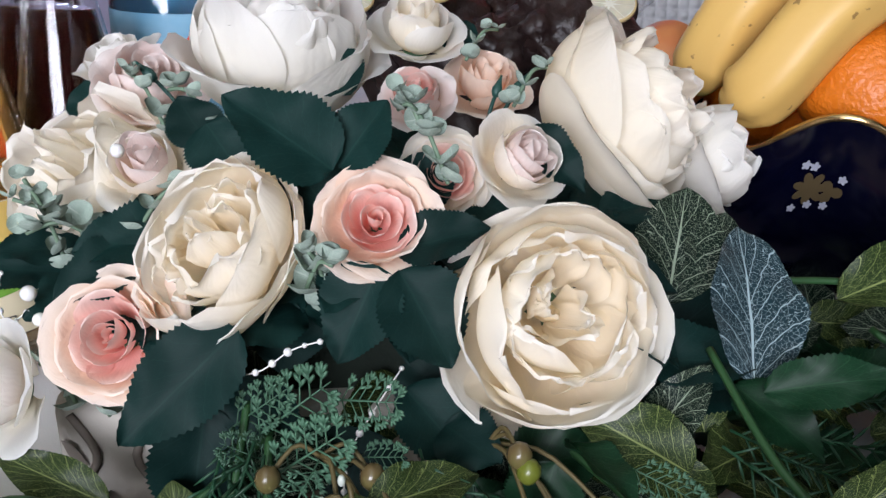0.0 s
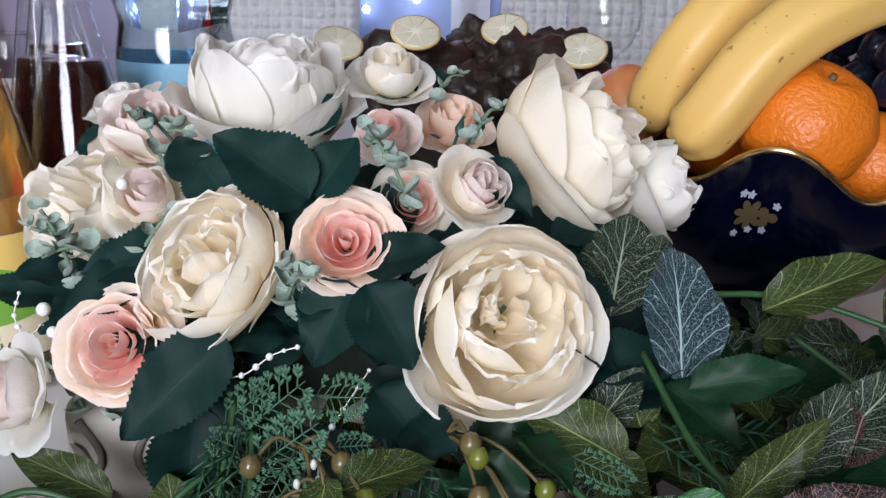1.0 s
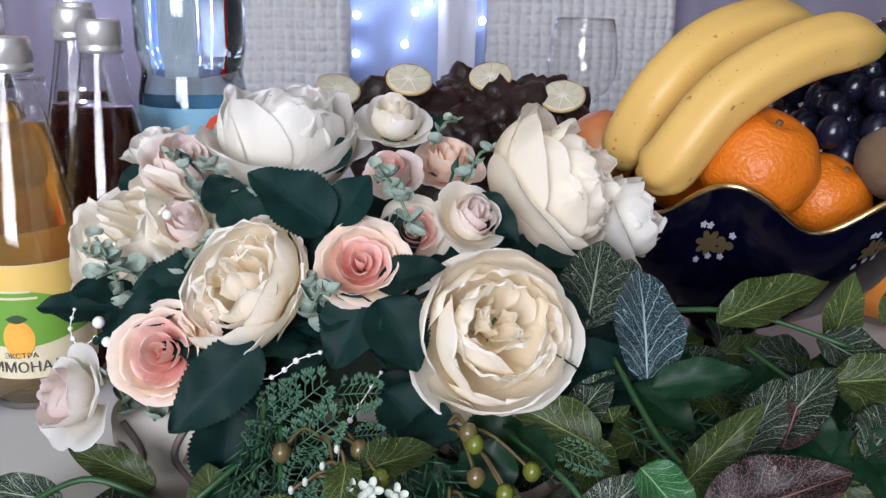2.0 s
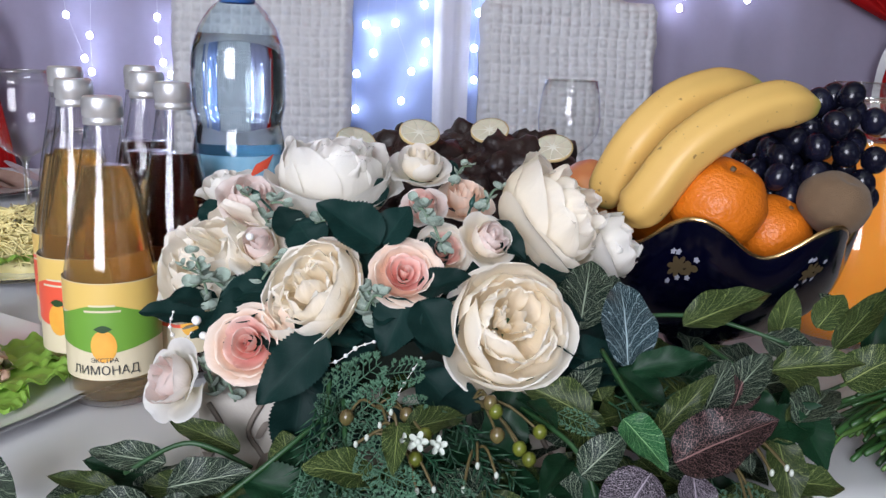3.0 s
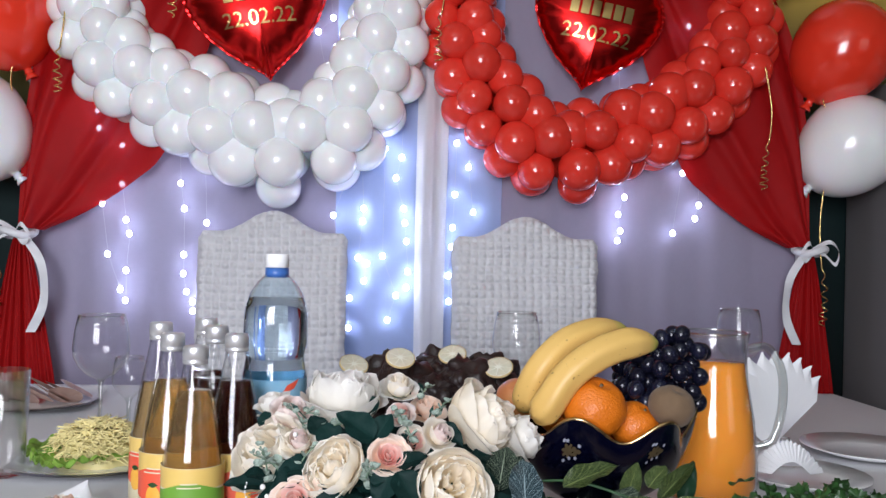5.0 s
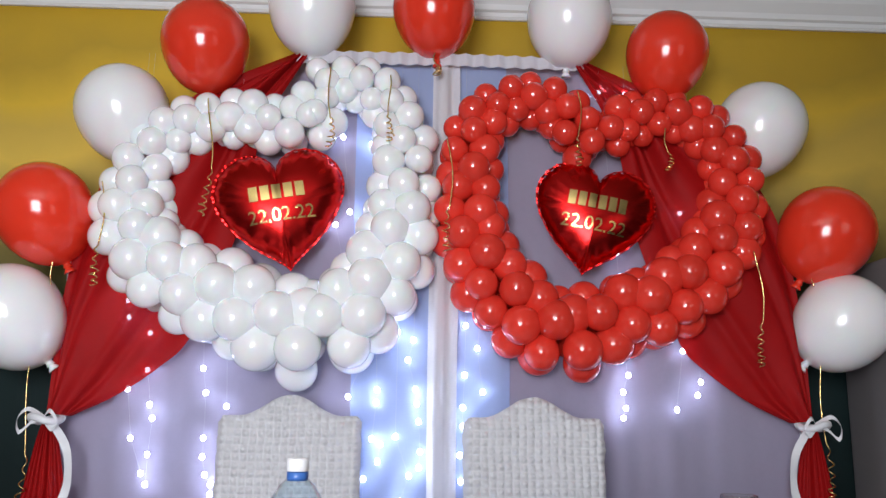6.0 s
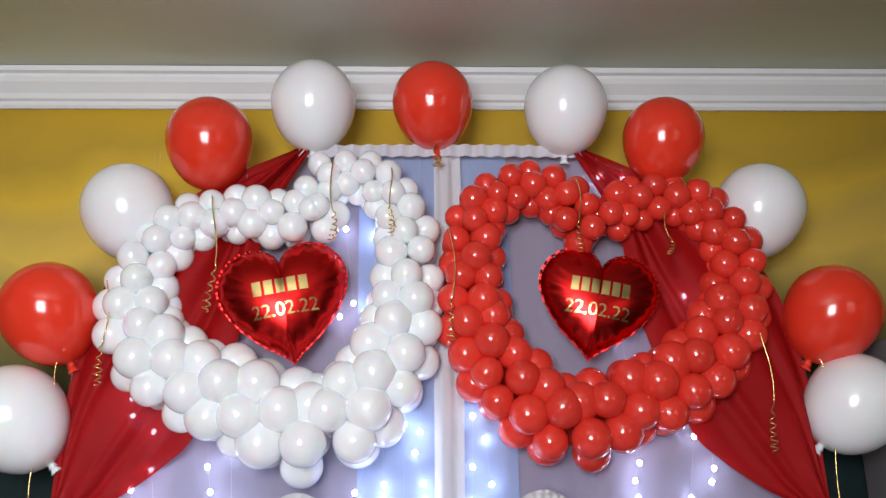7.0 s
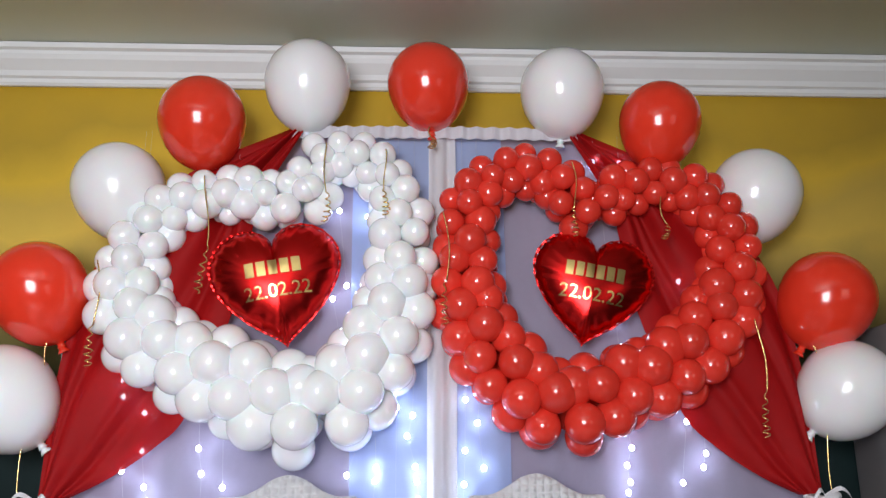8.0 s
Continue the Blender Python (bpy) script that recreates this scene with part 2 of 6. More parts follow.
prof = [(0, 0), (0.012, 0), (0.02, 0.012), (0.02, 0.03), (0.034, 0.036), (0.04, 0.06), (0.07, 0.10), (0.078, 0.12), (0.078, 0.136), (0.095, 0.142), (0.1, 0.165), (0, 0.165)]
bm = bmesh.new()
ends = [[bm.verts.new((x, WALL - 0.002 - d, CEIL - 0.137 + h * 0.82)) for d, h in prof] for x in (-SIDE, SIDE)]
for k in range(len(prof)):
    q = (k + 1) % len(prof)
    bm.faces.new((ends[0][k], ends[0][q], ends[1][q], ends[1][k]))
alone("cornice", bm, m_cornice, "white moulded ceiling cornice", "cornice", kind="structure", smooth=False)

# ---- curtain with fairy lights ----
m_sheer = see_through(mat("lavender_voile", (0.47, 0.43, 0.58), 0.8, grain=0.1, scale=60, bump=0.1, bump_scale=600), 0.35)
# Centre panels: the fairy lights' blue cast is put into the cloth colour.
m_blue = see_through(mat("led_tinted_voile", (0.44, 0.54, 0.86), 0.75, grain=0.08, scale=60, bump=0.1, bump_scale=600), 0.35)
m_white_cloth = see_through(mat("white_voile", (0.84, 0.83, 0.88), 0.7, grain=0.05, scale=50, bump=0.1, bump_scale=600), 0.3)
CURT = 2.10


def arch(x):
    """Height of the backdrop's arched top."""
    d = abs(x - 0.125)
    return float(np.interp(d, (0.0, 0.5, 0.7, 0.85, 1.0, 1.1, 1.18, 1.35), (2.395, 2.39, 2.31, 2.22, 2.08, 1.94, 1.72, 1.3)))


def curtain(name, x0, x1, m, label, seed, depth=0.006, y=CURT - 0.015, folds=15):
    def f(u, v):
        x = x0 + (x1 - x0) * u
        z = 0.02 + (arch(x) - 0.02) * v
        w = math.sin(x * folds * 2.1 + 3 * noise.noise((x * 1.6, z * 0.35, seed))) + 0.25 * math.sin(x * folds * 5.3 + seed)
        return (x + 0.004 * math.sin(z * 3 + x * 9), y + depth * w * (0.6 + 0.4 * noise.noise((x * 3, z, seed))), z)
    ob = alone(name, grid(f, int((x1 - x0) * 130), 24), m, label, "curtain", group="backdrop curtains")
    return ob


curtain("curtain", -1.09, -0.13, m_sheer, "sheer lavender curtain hanging behind the chairs in soft folds", 1)
curtain("curtain", 0.34, 1.34, m_sheer, "sheer lavender curtain hanging behind the chairs in soft folds", 2)
curtain("curtain", -0.16, 0.10, m_blue, "sheer curtain panel coloured with the fairy lights' blue glow", 3, y=CURT - 0.03)
curtain("curtain", 0.185, 0.36, m_blue, "sheer curtain panel coloured with the fairy lights' blue glow", 4, y=CURT - 0.03)
curtain("curtain", 0.095, 0.19, m_white_cloth, "narrow gathered white curtain strip at the seam", 5, depth=0.016, y=CURT - 0.05, folds=40)
m_rod = mat("white_metal", (0.8, 0.8, 0.8), 0.4, grain=0.1)
rod = thing("curtain_arch", "white arched frame that carries the backdrop curtains", "frame", at=(0.125, CURT - 0.02, 0))
rim = [(0.0125 * k, 0, arch(0.125 + 0.0125 * k) + 0.008) for k in range(-97, 98)]
part("arch_bar", tube(rim, 0.010, 8), m_rod, rod)
part("gathered_heading", grid(lambda u, v: (-0.5 + 1.0 * u, -0.055 - 0.006 * math.sin(u * 110), arch(0.125 - 0.5 + u) - 0.03 + 0.045 * v), 240, 2), m_white_cloth, rod, "gathered white heading tape")
for x in (-1.215, 1.215):
    part("post", tube([(x, 0, 1.64), (x, 0, 0)], 0.010, 8), m_rod, rod)

m_led = glow("led_white", (0.66, 0.74, 1.0), 32.0)
m_wire = mat("clear_wire", (0.75, 0.75, 0.8), 0.3)
bm_led = ball(0.0085, 0.0085, 0.0095, 8, 6)
led_mesh = mesh("bulb", bm_led, m_led)


def strand(*spots):
    """A hanging string of small lamps; spots of x, z from the top down."""
    top = thing("fairy_light_string", "string of cool white fairy lights hanging on the curtain", "fairy lights", "fairy light strings", at=(spots[0][0], CURT - 0.050, 2.39))
    line = [(0, 0, 0)] + [(x - spots[0][0], 0, z - 2.39) for x, z in spots]
    part("wire", tube(line, 0.0004, 4), m_wire, top)
    for p in line[1:]:
        part("bulb", led_mesh, None, top, at=pose(p[0], p[1] - 0.004, p[2]))


strand((-0.863, 1.246), (-0.842, 1.092), (-0.802, 0.985))
strand((-0.883, 1.529), (-0.877, 1.475), (-0.806, 1.424), (-0.805, 1.306), (-0.790, 1.197), (-0.779, 1.155), (-0.786, 1.043), (-0.786, 0.952))
strand((-0.633, 1.413), (-0.629, 1.313), (-0.616, 1.236), (-0.615, 1.095), (-0.615, 1.037), (-0.604, 0.982), (-0.585, 0.952), (-0.584, 0.923))
strand((-0.556, 1.354), (-0.548, 1.194))
strand((-0.207, 2.102), (-0.177, 1.840), (-0.222, 1.795), (-0.123, 1.341), (-0.163, 1.228), (-0.107, 0.972), (-0.109, 0.880))
strand((-0.109, 2.080), (-0.070, 1.251), (-0.072, 1.211), (-0.084, 1.097), (-0.056, 1.080), (-0.064, 1.026))
strand((-0.008, 1.487), (-0.007, 1.439), (-0.008, 1.104), (0.036, 0.983), (0.011, 0.906))
strand((0.048, 1.548), (0.045, 1.413), (0.028, 1.348), (0.054, 1.253), (0.059, 1.208), (0.065, 1.152), (0.071, 1.058), (0.068, 1.008))
strand((0.215, 1.549), (0.216, 1.463), (0.213, 1.302), (0.208, 1.198), (0.206, 1.138), (0.198, 1.048), (0.201, 0.967))
strand((0.266, 1.488), (0.254, 1.389), (0.272, 1.248))
strand((0.682, 2.294), (0.727, 1.721), (0.743, 1.372), (0.752, 1.308), (0.733, 1.253), (0.741, 1.201), (0.732, 1.170))
strand((0.770, 2.287), (0.949, 1.859), (0.952, 1.666), (0.938, 1.390), (0.910, 1.198))
strand((0.993, 1.289), (0.981, 1.246))

# ---- red swags ----
m_organza = see_through(mat("red_organza", (0.46, 0.007, 0.008), 0.6, grain=0.25, scale=25, bump=0.08, bump_scale=500, other=(0.26, 0.003, 0.004), Specular_IOR_Level=0.15), 0.25, 0.03)
m_satin = mat("white_satin", (0.8, 0.8, 0.82), 0.3, grain=0.08, Sheen_Weight=0.3)


def swag(side, label):
    """A gathered drape: from the arch to the tie, then a flaring tail."""
    cx = 0.125
    tie = Vector((-1.215, 0, 1.15))
    outer = smoothline([(-0.50, 0, 2.40), (-0.86, 0, 2.23), (-1.11, 0, 1.95), (-1.205, 0, 1.60), (-1.225, 0, 1.17)], 30)
    inner = smoothline([(-0.46, 0, 2.38), (-0.6, 0, 2.12), (-0.655, 0, 1.8), (-0.783, 0, 1.443), (-0.882, 0, 1.325), (-1.014, 0, 1.226), (-1.147, 0, 1.159)], 30)
    top = thing("red_drape", label, "drape", "red side drapes")

    def f(u, v):
        k = min(int(v * 29), 28)
        q = v * 29 - k
        a, b = outer[k].lerp(outer[k + 1], q), inner[k].lerp(inner[k + 1], q)
        p = a.lerp(b, u)
        amp = 0.02 * (1 - 0.5 * v)
        y = 2.03 + amp * (math.sin(u * 11 + 4 * noise.noise((u * 2, v * 1.5, 4))) + 0.45 * math.sin(u * 25 + 5 * noise.noise((u * 3, v * 2, 8)))) - 0.05 * math.sin(math.pi * u) * v
        sag = 0.03 * math.sin(math.pi * v) * math.sin(u * 13 + v * 3)
        return (cx - side * (p.x), y, p.z - sag * 0.4)
    part("gathered_cloth", grid(f, 70, 50), m_organza, top)

    def tail(u, v):
        w = 0.03 + 0.30 * v ** 0.75
        x = -1.205 + 0.03 * v + (u - 0.5) * w * (1.1 + 0.1 * v)
        z = 1.15 - v * 1.12
        y = 2.0 + (0.006 + 0.012 * v) * math.sin(u * 11 + 4 * noise.noise((u * 2, v * 2, 9))) + 0.006 * math.sin(u * 60)
        return (cx - side * x, y, z)
    part("tail", grid(tail, 60, 30), m_organza, top)
    bow = part("ribbon_band", tube([(cx - side * (tie.x + 0.045 * math.cos(a)), 2.005 + 0.045 * math.sin(a), tie.z + 0.008 * math.sin(2 * a)) for a in [k * math.pi / 10 for k in range(21)]], 0.012, 8), m_satin, top, "white satin ribbon band")

    def strip(pts, w, seed):
        line = smoothline(pts, 26)
        def g(u, v):
            k = min(int(v * 25), 24)
            p = line[k].lerp(line[k + 1], v * 25 - k)
            return (cx - side * p.x + side * 0, p.y + (u - 0.5) * w * 0.5, p.z + (u - 0.5) * w)
        return grid(g, 3, 40)
    X = tie.x
    part("bow_loop", strip([(X, 1.985, 1.155), (X - 0.035, 1.95, 1.18), (X - 0.065, 1.95, 1.15), (X - 0.06, 1.96, 1.11), (X - 0.03, 1.97, 1.14), (X, 1.98, 1.15)], 0.013, 1), m_satin, bow)
    part("bow_loop", strip([(X, 1.985, 1.155), (X + 0.03, 1.95, 1.175), (X + 0.055, 1.95, 1.14), (X + 0.035, 1.96, 1.12), (X, 1.98, 1.15)], 0.013, 2), m_satin, bow)

    def ribbon_tail(u, v):
        line = smoothline([(X + 0.03, 1.975, 1.14), (X + 0.09, 1.95, 1.06), (X + 0.10, 1.95, 0.95), (X + 0.065, 1.95, 0.86)], 20)
        k = min(int(v * 19), 18)
        p = line[k].lerp(line[k + 1], v * 19 - k)
        return (cx - side * (p.x + (u - 0.5) * 0.026), p.y + 0.01 * math.sin(v * 9) * (u - 0.5), p.z)
    part("ribbon_tail", grid(ribbon_tail, 3, 24), m_satin, bow)
    return top


swag(-1, "red organza drape swept aside and tied with a white bow")
swag(1, "red organza drape swept aside and tied with a white bow")

# ---- balloons ----
m_red = mat("red_latex", (0.74, 0.042, 0.026), 0.16, spread=0.1, Coat_Weight=0.5, Coat_Roughness=0.08, Subsurface_Weight=0.08)
m_orange_red = mat("bright_red_latex", (0.82, 0.045, 0.02), 0.16, spread=0.05, Coat_Weight=0.5, Coat_Roughness=0.08, Subsurface_Weight=0.1)
m_white_latex = mat("white_latex", (0.92, 0.92, 0.93), 0.2, spread=0.03, Coat_Weight=0.5, Coat_Roughness=0.1, Subsurface_Weight=0.2)
m_gold = mat("gold_foil", (0.85, 0.60, 0.24), 0.22, 1.0, grain=0.1, scale=60)


def balloon_bm(r, drop):
    """A balloon of radius r, drawn out towards its knot below."""
    pro = []
    for k in range(19):
        a = -math.pi / 2 + math.pi * k / 18
        s = math.sin(a)
        z = r * s * (1.0 if s > 0 else 1 + drop)
        pro.append((max(r * math.cos(a) * (1 - (0.12 * drop * (-s) if s < 0 else 0)), 0), z))
    zb = pro[0][1]
    pro = [(0, zb - 0.1 * r), (0.1 * r, zb - 0.09 * r), (0.05 * r, zb - 0.03 * r), (0.09 * r, zb + 0.012 * r)] + pro[1:-1] + [(0, r)]
    return lathe(pro, 28)


def curled_ribbon(parent, start, length, curl=0.45, seed=0, drift=0.0):
    """A narrow gold ribbon that hangs down and ends in a coil."""
    rnd = random.Random(seed)
    pts, n = [], 140
    for k in range(n):
        s = k / (n - 1)
        c = max(0.0, (s - (1 - curl)) / curl)
        a = c * 2 * math.pi * (4.5 + c) + seed
        rad = 0.003 + 0.010 * min(1, c * 2) * (0.75 + 0.25 * math.sin(a * 0.37))
        x = start[0] + drift * math.sin(s * 3) + rad * math.cos(a) + 0.008 * math.sin(s * 7 + seed)
        pts.append((x, start[1] + rad * math.sin(a), start[2] - length * (s - 0.08 * c * c)))
    bm = tube(pts, 0.0022, 5)
    return part("curled_ribbon", bm, m_gold, parent, "curled shiny gold ribbon")


big_mesh = {}
for name, m in (("red", m_orange_red), ("white", m_white_latex)):
    big_mesh[name] = mesh("latex_skin", balloon_bm(0.132, 0.22), m)


knot_mesh = {}
for name, m in (("red", m_orange_red), ("white", m_white_latex)):
    knot_mesh[name] = mesh("knot", lathe([(0, -0.186), (0.016, -0.188), (0.013, -0.181), (0.007, -0.173), (0.011, -0.166), (0.006, -0.160)], 14), m)


def big_balloon(colour, x, z, r, tilt, y=2.0, ribbon=0.0):
    word = "glossy red" if colour == "red" else "glossy white"
    b = thing("balloon", word + " latex balloon tied round the backdrop arch", "balloon", "large balloons round the arch", at=(x, y, z))
    s = r / 0.128
    part("latex_skin", big_mesh[colour], None, b, at=pose(0, 0, 0, 8, tilt, 0) @ Matrix.Diagonal((s, s, s, 1)))
    part("knot", knot_mesh[colour], None, b, at=pose(0, 0, 0, 8, tilt, 0) @ Matrix.Diagonal((s, s, s, 1)))
    if ribbon:
        curled_ribbon(b, (math.sin(radians(tilt)) * -0.15, -0.02, -0.16 * math.cos(radians(tilt))), ribbon, seed=int(abs(x) * 100))


big_balloon("white", -0.326, 2.560, 0.145, 0)
big_balloon("red", 0.096, 2.562, 0.140, -4, ribbon=0.10)
big_balloon("white", 0.571, 2.545, 0.144, 3)
big_balloon("red", -0.682, 2.415, 0.145, -5)
big_balloon("red", 0.908, 2.418, 0.138, 10, y=1.98)
big_balloon("white", -0.955, 2.178, 0.150, -18, y=2.04)
big_balloon("white", 1.258, 2.185, 0.152, 20, y=2.06)
big_balloon("red", -1.165, 1.815, 0.152, -25, ribbon=0.25)
big_balloon("red", 1.437, 1.795, 0.152, 30, ribbon=0.2)
big_balloon("white", -1.235, 1.475, 0.155, -40, ribbon=0.55)
big_balloon("white", 1.470, 1.495, 0.150, 42, ribbon=0.5)


def balloon_heart(label, m, outline, sizes, seed, y, ribbons):
    """Round balloons in fours along a heart-shaped hoop; sizes are the balloon radii at its top and its bottom."""
    rnd = random.Random(seed)
    top = thing("balloon_heart", label, "balloon decoration", "balloon hearts", at=(outline[0][0], y, outline[0][1]))
    o = Vector((outline[0][0], outline[0][1]))
    skin = mesh("balloon", balloon_bm(0.05, 0.1), m)
    line = smoothline([(x, z, 0) for x, z in outline], 400, True)
    zs = [p.y for p in line]
    lo, hi = min(zs), max(zs)
    part("hoop", tube([(p.x - o.x, 0.03, p.y - o.y) for p in line[::8]] + [(line[0].x - o.x, 0.03, line[0].y - o.y)], 0.006, 6), m, top)
    lens = [0.0]
    for a, b in zip(line, line[1:] + line[:1]):
        lens.append(lens[-1] + (b - a).length)
    s, k = 0.0, 0
    while s < lens[-1] - 0.02:
        j = next(i for i, d in enumerate(lens) if d >= s) % 400
        p, q = line[j], line[(j + 3) % 400]
        t = (q - p).normalized()
        nrm = Vector((-t.y, t.x, 0))
        low = 1 - (p.y - lo) / (hi - lo)
        r = sizes[0] + (sizes[1] - sizes[0]) * low ** 1.2
        many = 5 if low > 0.45 else 4
        for a in range(many):
            ang = 2 * math.pi / many * a + (math.pi / 4 if k % 2 else 0.0) + rnd.uniform(-0.12, 0.12)
            rr = r * rnd.uniform(0.9, 1.1)
            d = nrm * (math.cos(ang) * r * (1.36 + 0.16 * (low > 0.45)))
            out = -math.sin(ang) * r * 1.25
            m4 = Matrix.Translation((p.x + d.x - o.x + rnd.uniform(-1, 1) * 0.004, out, p.y + d.y - o.y + rnd.uniform(-1, 1) * 0.004))
            inward = Vector((-d.x, -out, -d.y))
            rot = inward.to_track_quat("-Z", "Y").to_matrix().to_4x4() if inward.length > 1e-4 else Matrix()
            part("balloon", skin, None, top, at=m4 @ rot @ Matrix.Diagonal((rr / 0.05, rr / 0.05, rr / 0.05, 1)))
        s += r * 1.42
        k += 1
    for x, z, ln in ribbons:
        curled_ribbon(top, (x - o.x, -0.1, z - o.y), ln, seed=int(z * 37), drift=0.01)
    return top


balloon_heart("heart-shaped hoop of shiny white balloons hung on the backdrop", m_white_latex, [(-0.308, 2.134), (-0.417, 2.122), (-0.564, 2.134), (-0.706, 2.109), (-0.823, 2.013), (-0.871, 1.855), (-0.849, 1.711), (-0.738, 1.605), (-0.58, 1.535), (-0.433, 1.474), (-0.279, 1.41), (-0.144, 1.505), (-0.068, 1.599), (-0.014, 1.759), (0.004, 1.926), (-0.005, 2.079), (-0.069, 2.218), (-0.182, 2.278), (-0.284, 2.247)],
              (0.043, 0.073), 3, 1.99, [(-0.624, 2.168, 0.42), (-0.247, 2.289, 0.3), (-0.056, 2.269, 0.25), (-0.947, 1.885, 0.36)])
balloon_heart("heart-shaped hoop of shiny red balloons hung on the backdrop", m_red, [(0.624, 2.079), (0.529, 2.199), (0.417, 2.229), (0.292, 2.188), (0.221, 2.07), (0.23, 1.925), (0.226, 1.777), (0.284, 1.632), (0.401, 1.492), (0.546, 1.43), (0.681, 1.489), (0.845, 1.539), (1.003, 1.662), (1.092, 1.809), (1.112, 1.961), (1.07, 2.099), (0.955, 2.178), (0.812, 2.178), (0.704, 2.139)],
              (0.044, 0.063), 8, 1.99, [(0.565, 2.23, 0.28), (0.859, 2.11, 0.16), (0.141, 2.052, 0.4), (1.134, 1.7, 0.4)])

# ---- foil hearts ----
m_foil = mat("red_foil", (0.78, 0.02, 0.02), 0.26, 1.0, grain=0.2, scale=8, bump=0.12, bump_scale=14)


def heart_edge(a):
    """Outline of a heart, about 1 wide, at the angle a from its middle."""
    x = 16 * math.sin(a) ** 3
    z = 13 * math.cos(a) - 5 * math.cos(2 * a) - 2 * math.cos(3 * a) - math.cos(4 * a)
    r, a = math.hypot(x, z + 2.5), math.atan2(x, z + 2.5)
    r = r ** 0.62 * 14.2 ** 0.38
    return r * math.sin(a) / 33, r * math.cos(a) / 33


def foil_heart(label, x, z, w, lean, turn, bars, y=1.97):
    top = thing("foil_heart_balloon", label, "foil balloon", "red foil hearts", at=(x, y, z))
    top.matrix_world = pose(x, y, z, 0, lean, turn)

    def bulge(s):
        return 0.15 * w * (max(0.0, 1 - s * s)) ** 0.55

    def f(front):
        def g(u, v):
            a = 2 * math.pi * u
            ex, ez = heart_edge(a)
            s = v
            pucker = 0.012 * w * math.sin(a * 34) * s ** 6
            wob = 1 + 0.012 * math.sin(a * 46) * s ** 8
            cr = 0.02 * w * math.sin(a * 17 + 2 * math.sin(a * 3)) * s ** 9 * (1 - s) * 5
            yy = (bulge(s) - cr) * (-1 if front else 1) + pucker
            return (ex * s * w * wob, yy, ez * s * w * wob)
        return g
    body = part("foil_front", grid(f(True), 150, 18, True), m_foil, top)
    part("foil_back", grid(f(False), 150, 10, True), m_foil, top)
    part("seam", grid(lambda u, v: ((1.0 + 0.035 * v) * heart_edge(2 * math.pi * u)[0] * w, 0.004 * math.sin(2 * math.pi * u * 40), (1.0 + 0.035 * v) * heart_edge(2 * math.pi * u)[1] * w), 160, 1, True), m_foil, top, "crimped foil seam")
    part("valve_tail", box(-0.012, -0.002, -0.60 * w, 0.012, 0.002, -0.54 * w), m_foil, top)

    def laid(bm, dx, dz):
        for v in bm.verts:
            px, pz = v.co.x + dx, v.co.y + dz
            a = math.atan2(px, pz)
            best = min(range(0, 120), key=lambda i: abs(math.atan2(*heart_edge(2 * math.pi * i / 120)) - a))
            ex, ez = heart_edge(2 * math.pi * best / 120)
            s = math.hypot(px, pz) / (math.hypot(ex, ez) * w)
            v.co = Vector((px, -bulge(min(s, 0.97)) - 0.004, pz))
        return bm
    for dx, dz, bw, bh in bars:
        bar = grid(lambda u, v: ((u - 0.5) * bw, (v - 0.5) * bh, 0), 12, 3)
        part("name_bar", laid(bar, dx, dz), m_gold, body, "gold bar of lettering")
    tx = lettering("22.02.22", 0.062)
    part("date", laid(tx, 0.0, -0.03), m_gold, body, "gold date lettering")
    return top


foil_heart("red heart-shaped foil balloon with a gold date", -0.392, 1.822, 0.46, -11, 4, [(-0.080 + 0.037 * k, 0.048, 0.028, 0.048) for k in range(5)])
foil_heart("red heart-shaped foil balloon with a gold date", 0.628, 1.812, 0.43, 12, -4, [(-0.083 + 0.033 * k, 0.048, 0.025, 0.048) for k in range(6)])

# ---- cabinet beside the drapes ----
m_cab = mat("pale_grey_enamel", (0.20, 0.185, 0.185), 0.4, grain=0.1, scale=10)
m_dark = mat("dark_plastic", (0.03, 0.03, 0.035), 0.4)
cab = thing("tall_cabinet", "tall pale grey enamelled cabinet standing by the wall", "cabinet", at=(1.88, 1.99, 0))
part("body", box(-0.29, -0.26, 0, 0.29, 0.26, 1.70, 0.012), m_cab, cab)
part("door", box(-0.285, -0.283, 0.05, 0.285, -0.262, 1.69, 0.006), m_cab, cab)
part("badge", box(-0.22, -0.289, 1.56, -0.10, -0.284, 1.62), m_dark, cab)

# ---- chairs in white covers ----
m_cover = mat("white_seersucker", (0.66, 0.655, 0.67), 0.85, grain=0.12, scale=50, bump=0.15, bump_scale=700, Sheen_Weight=0.2)


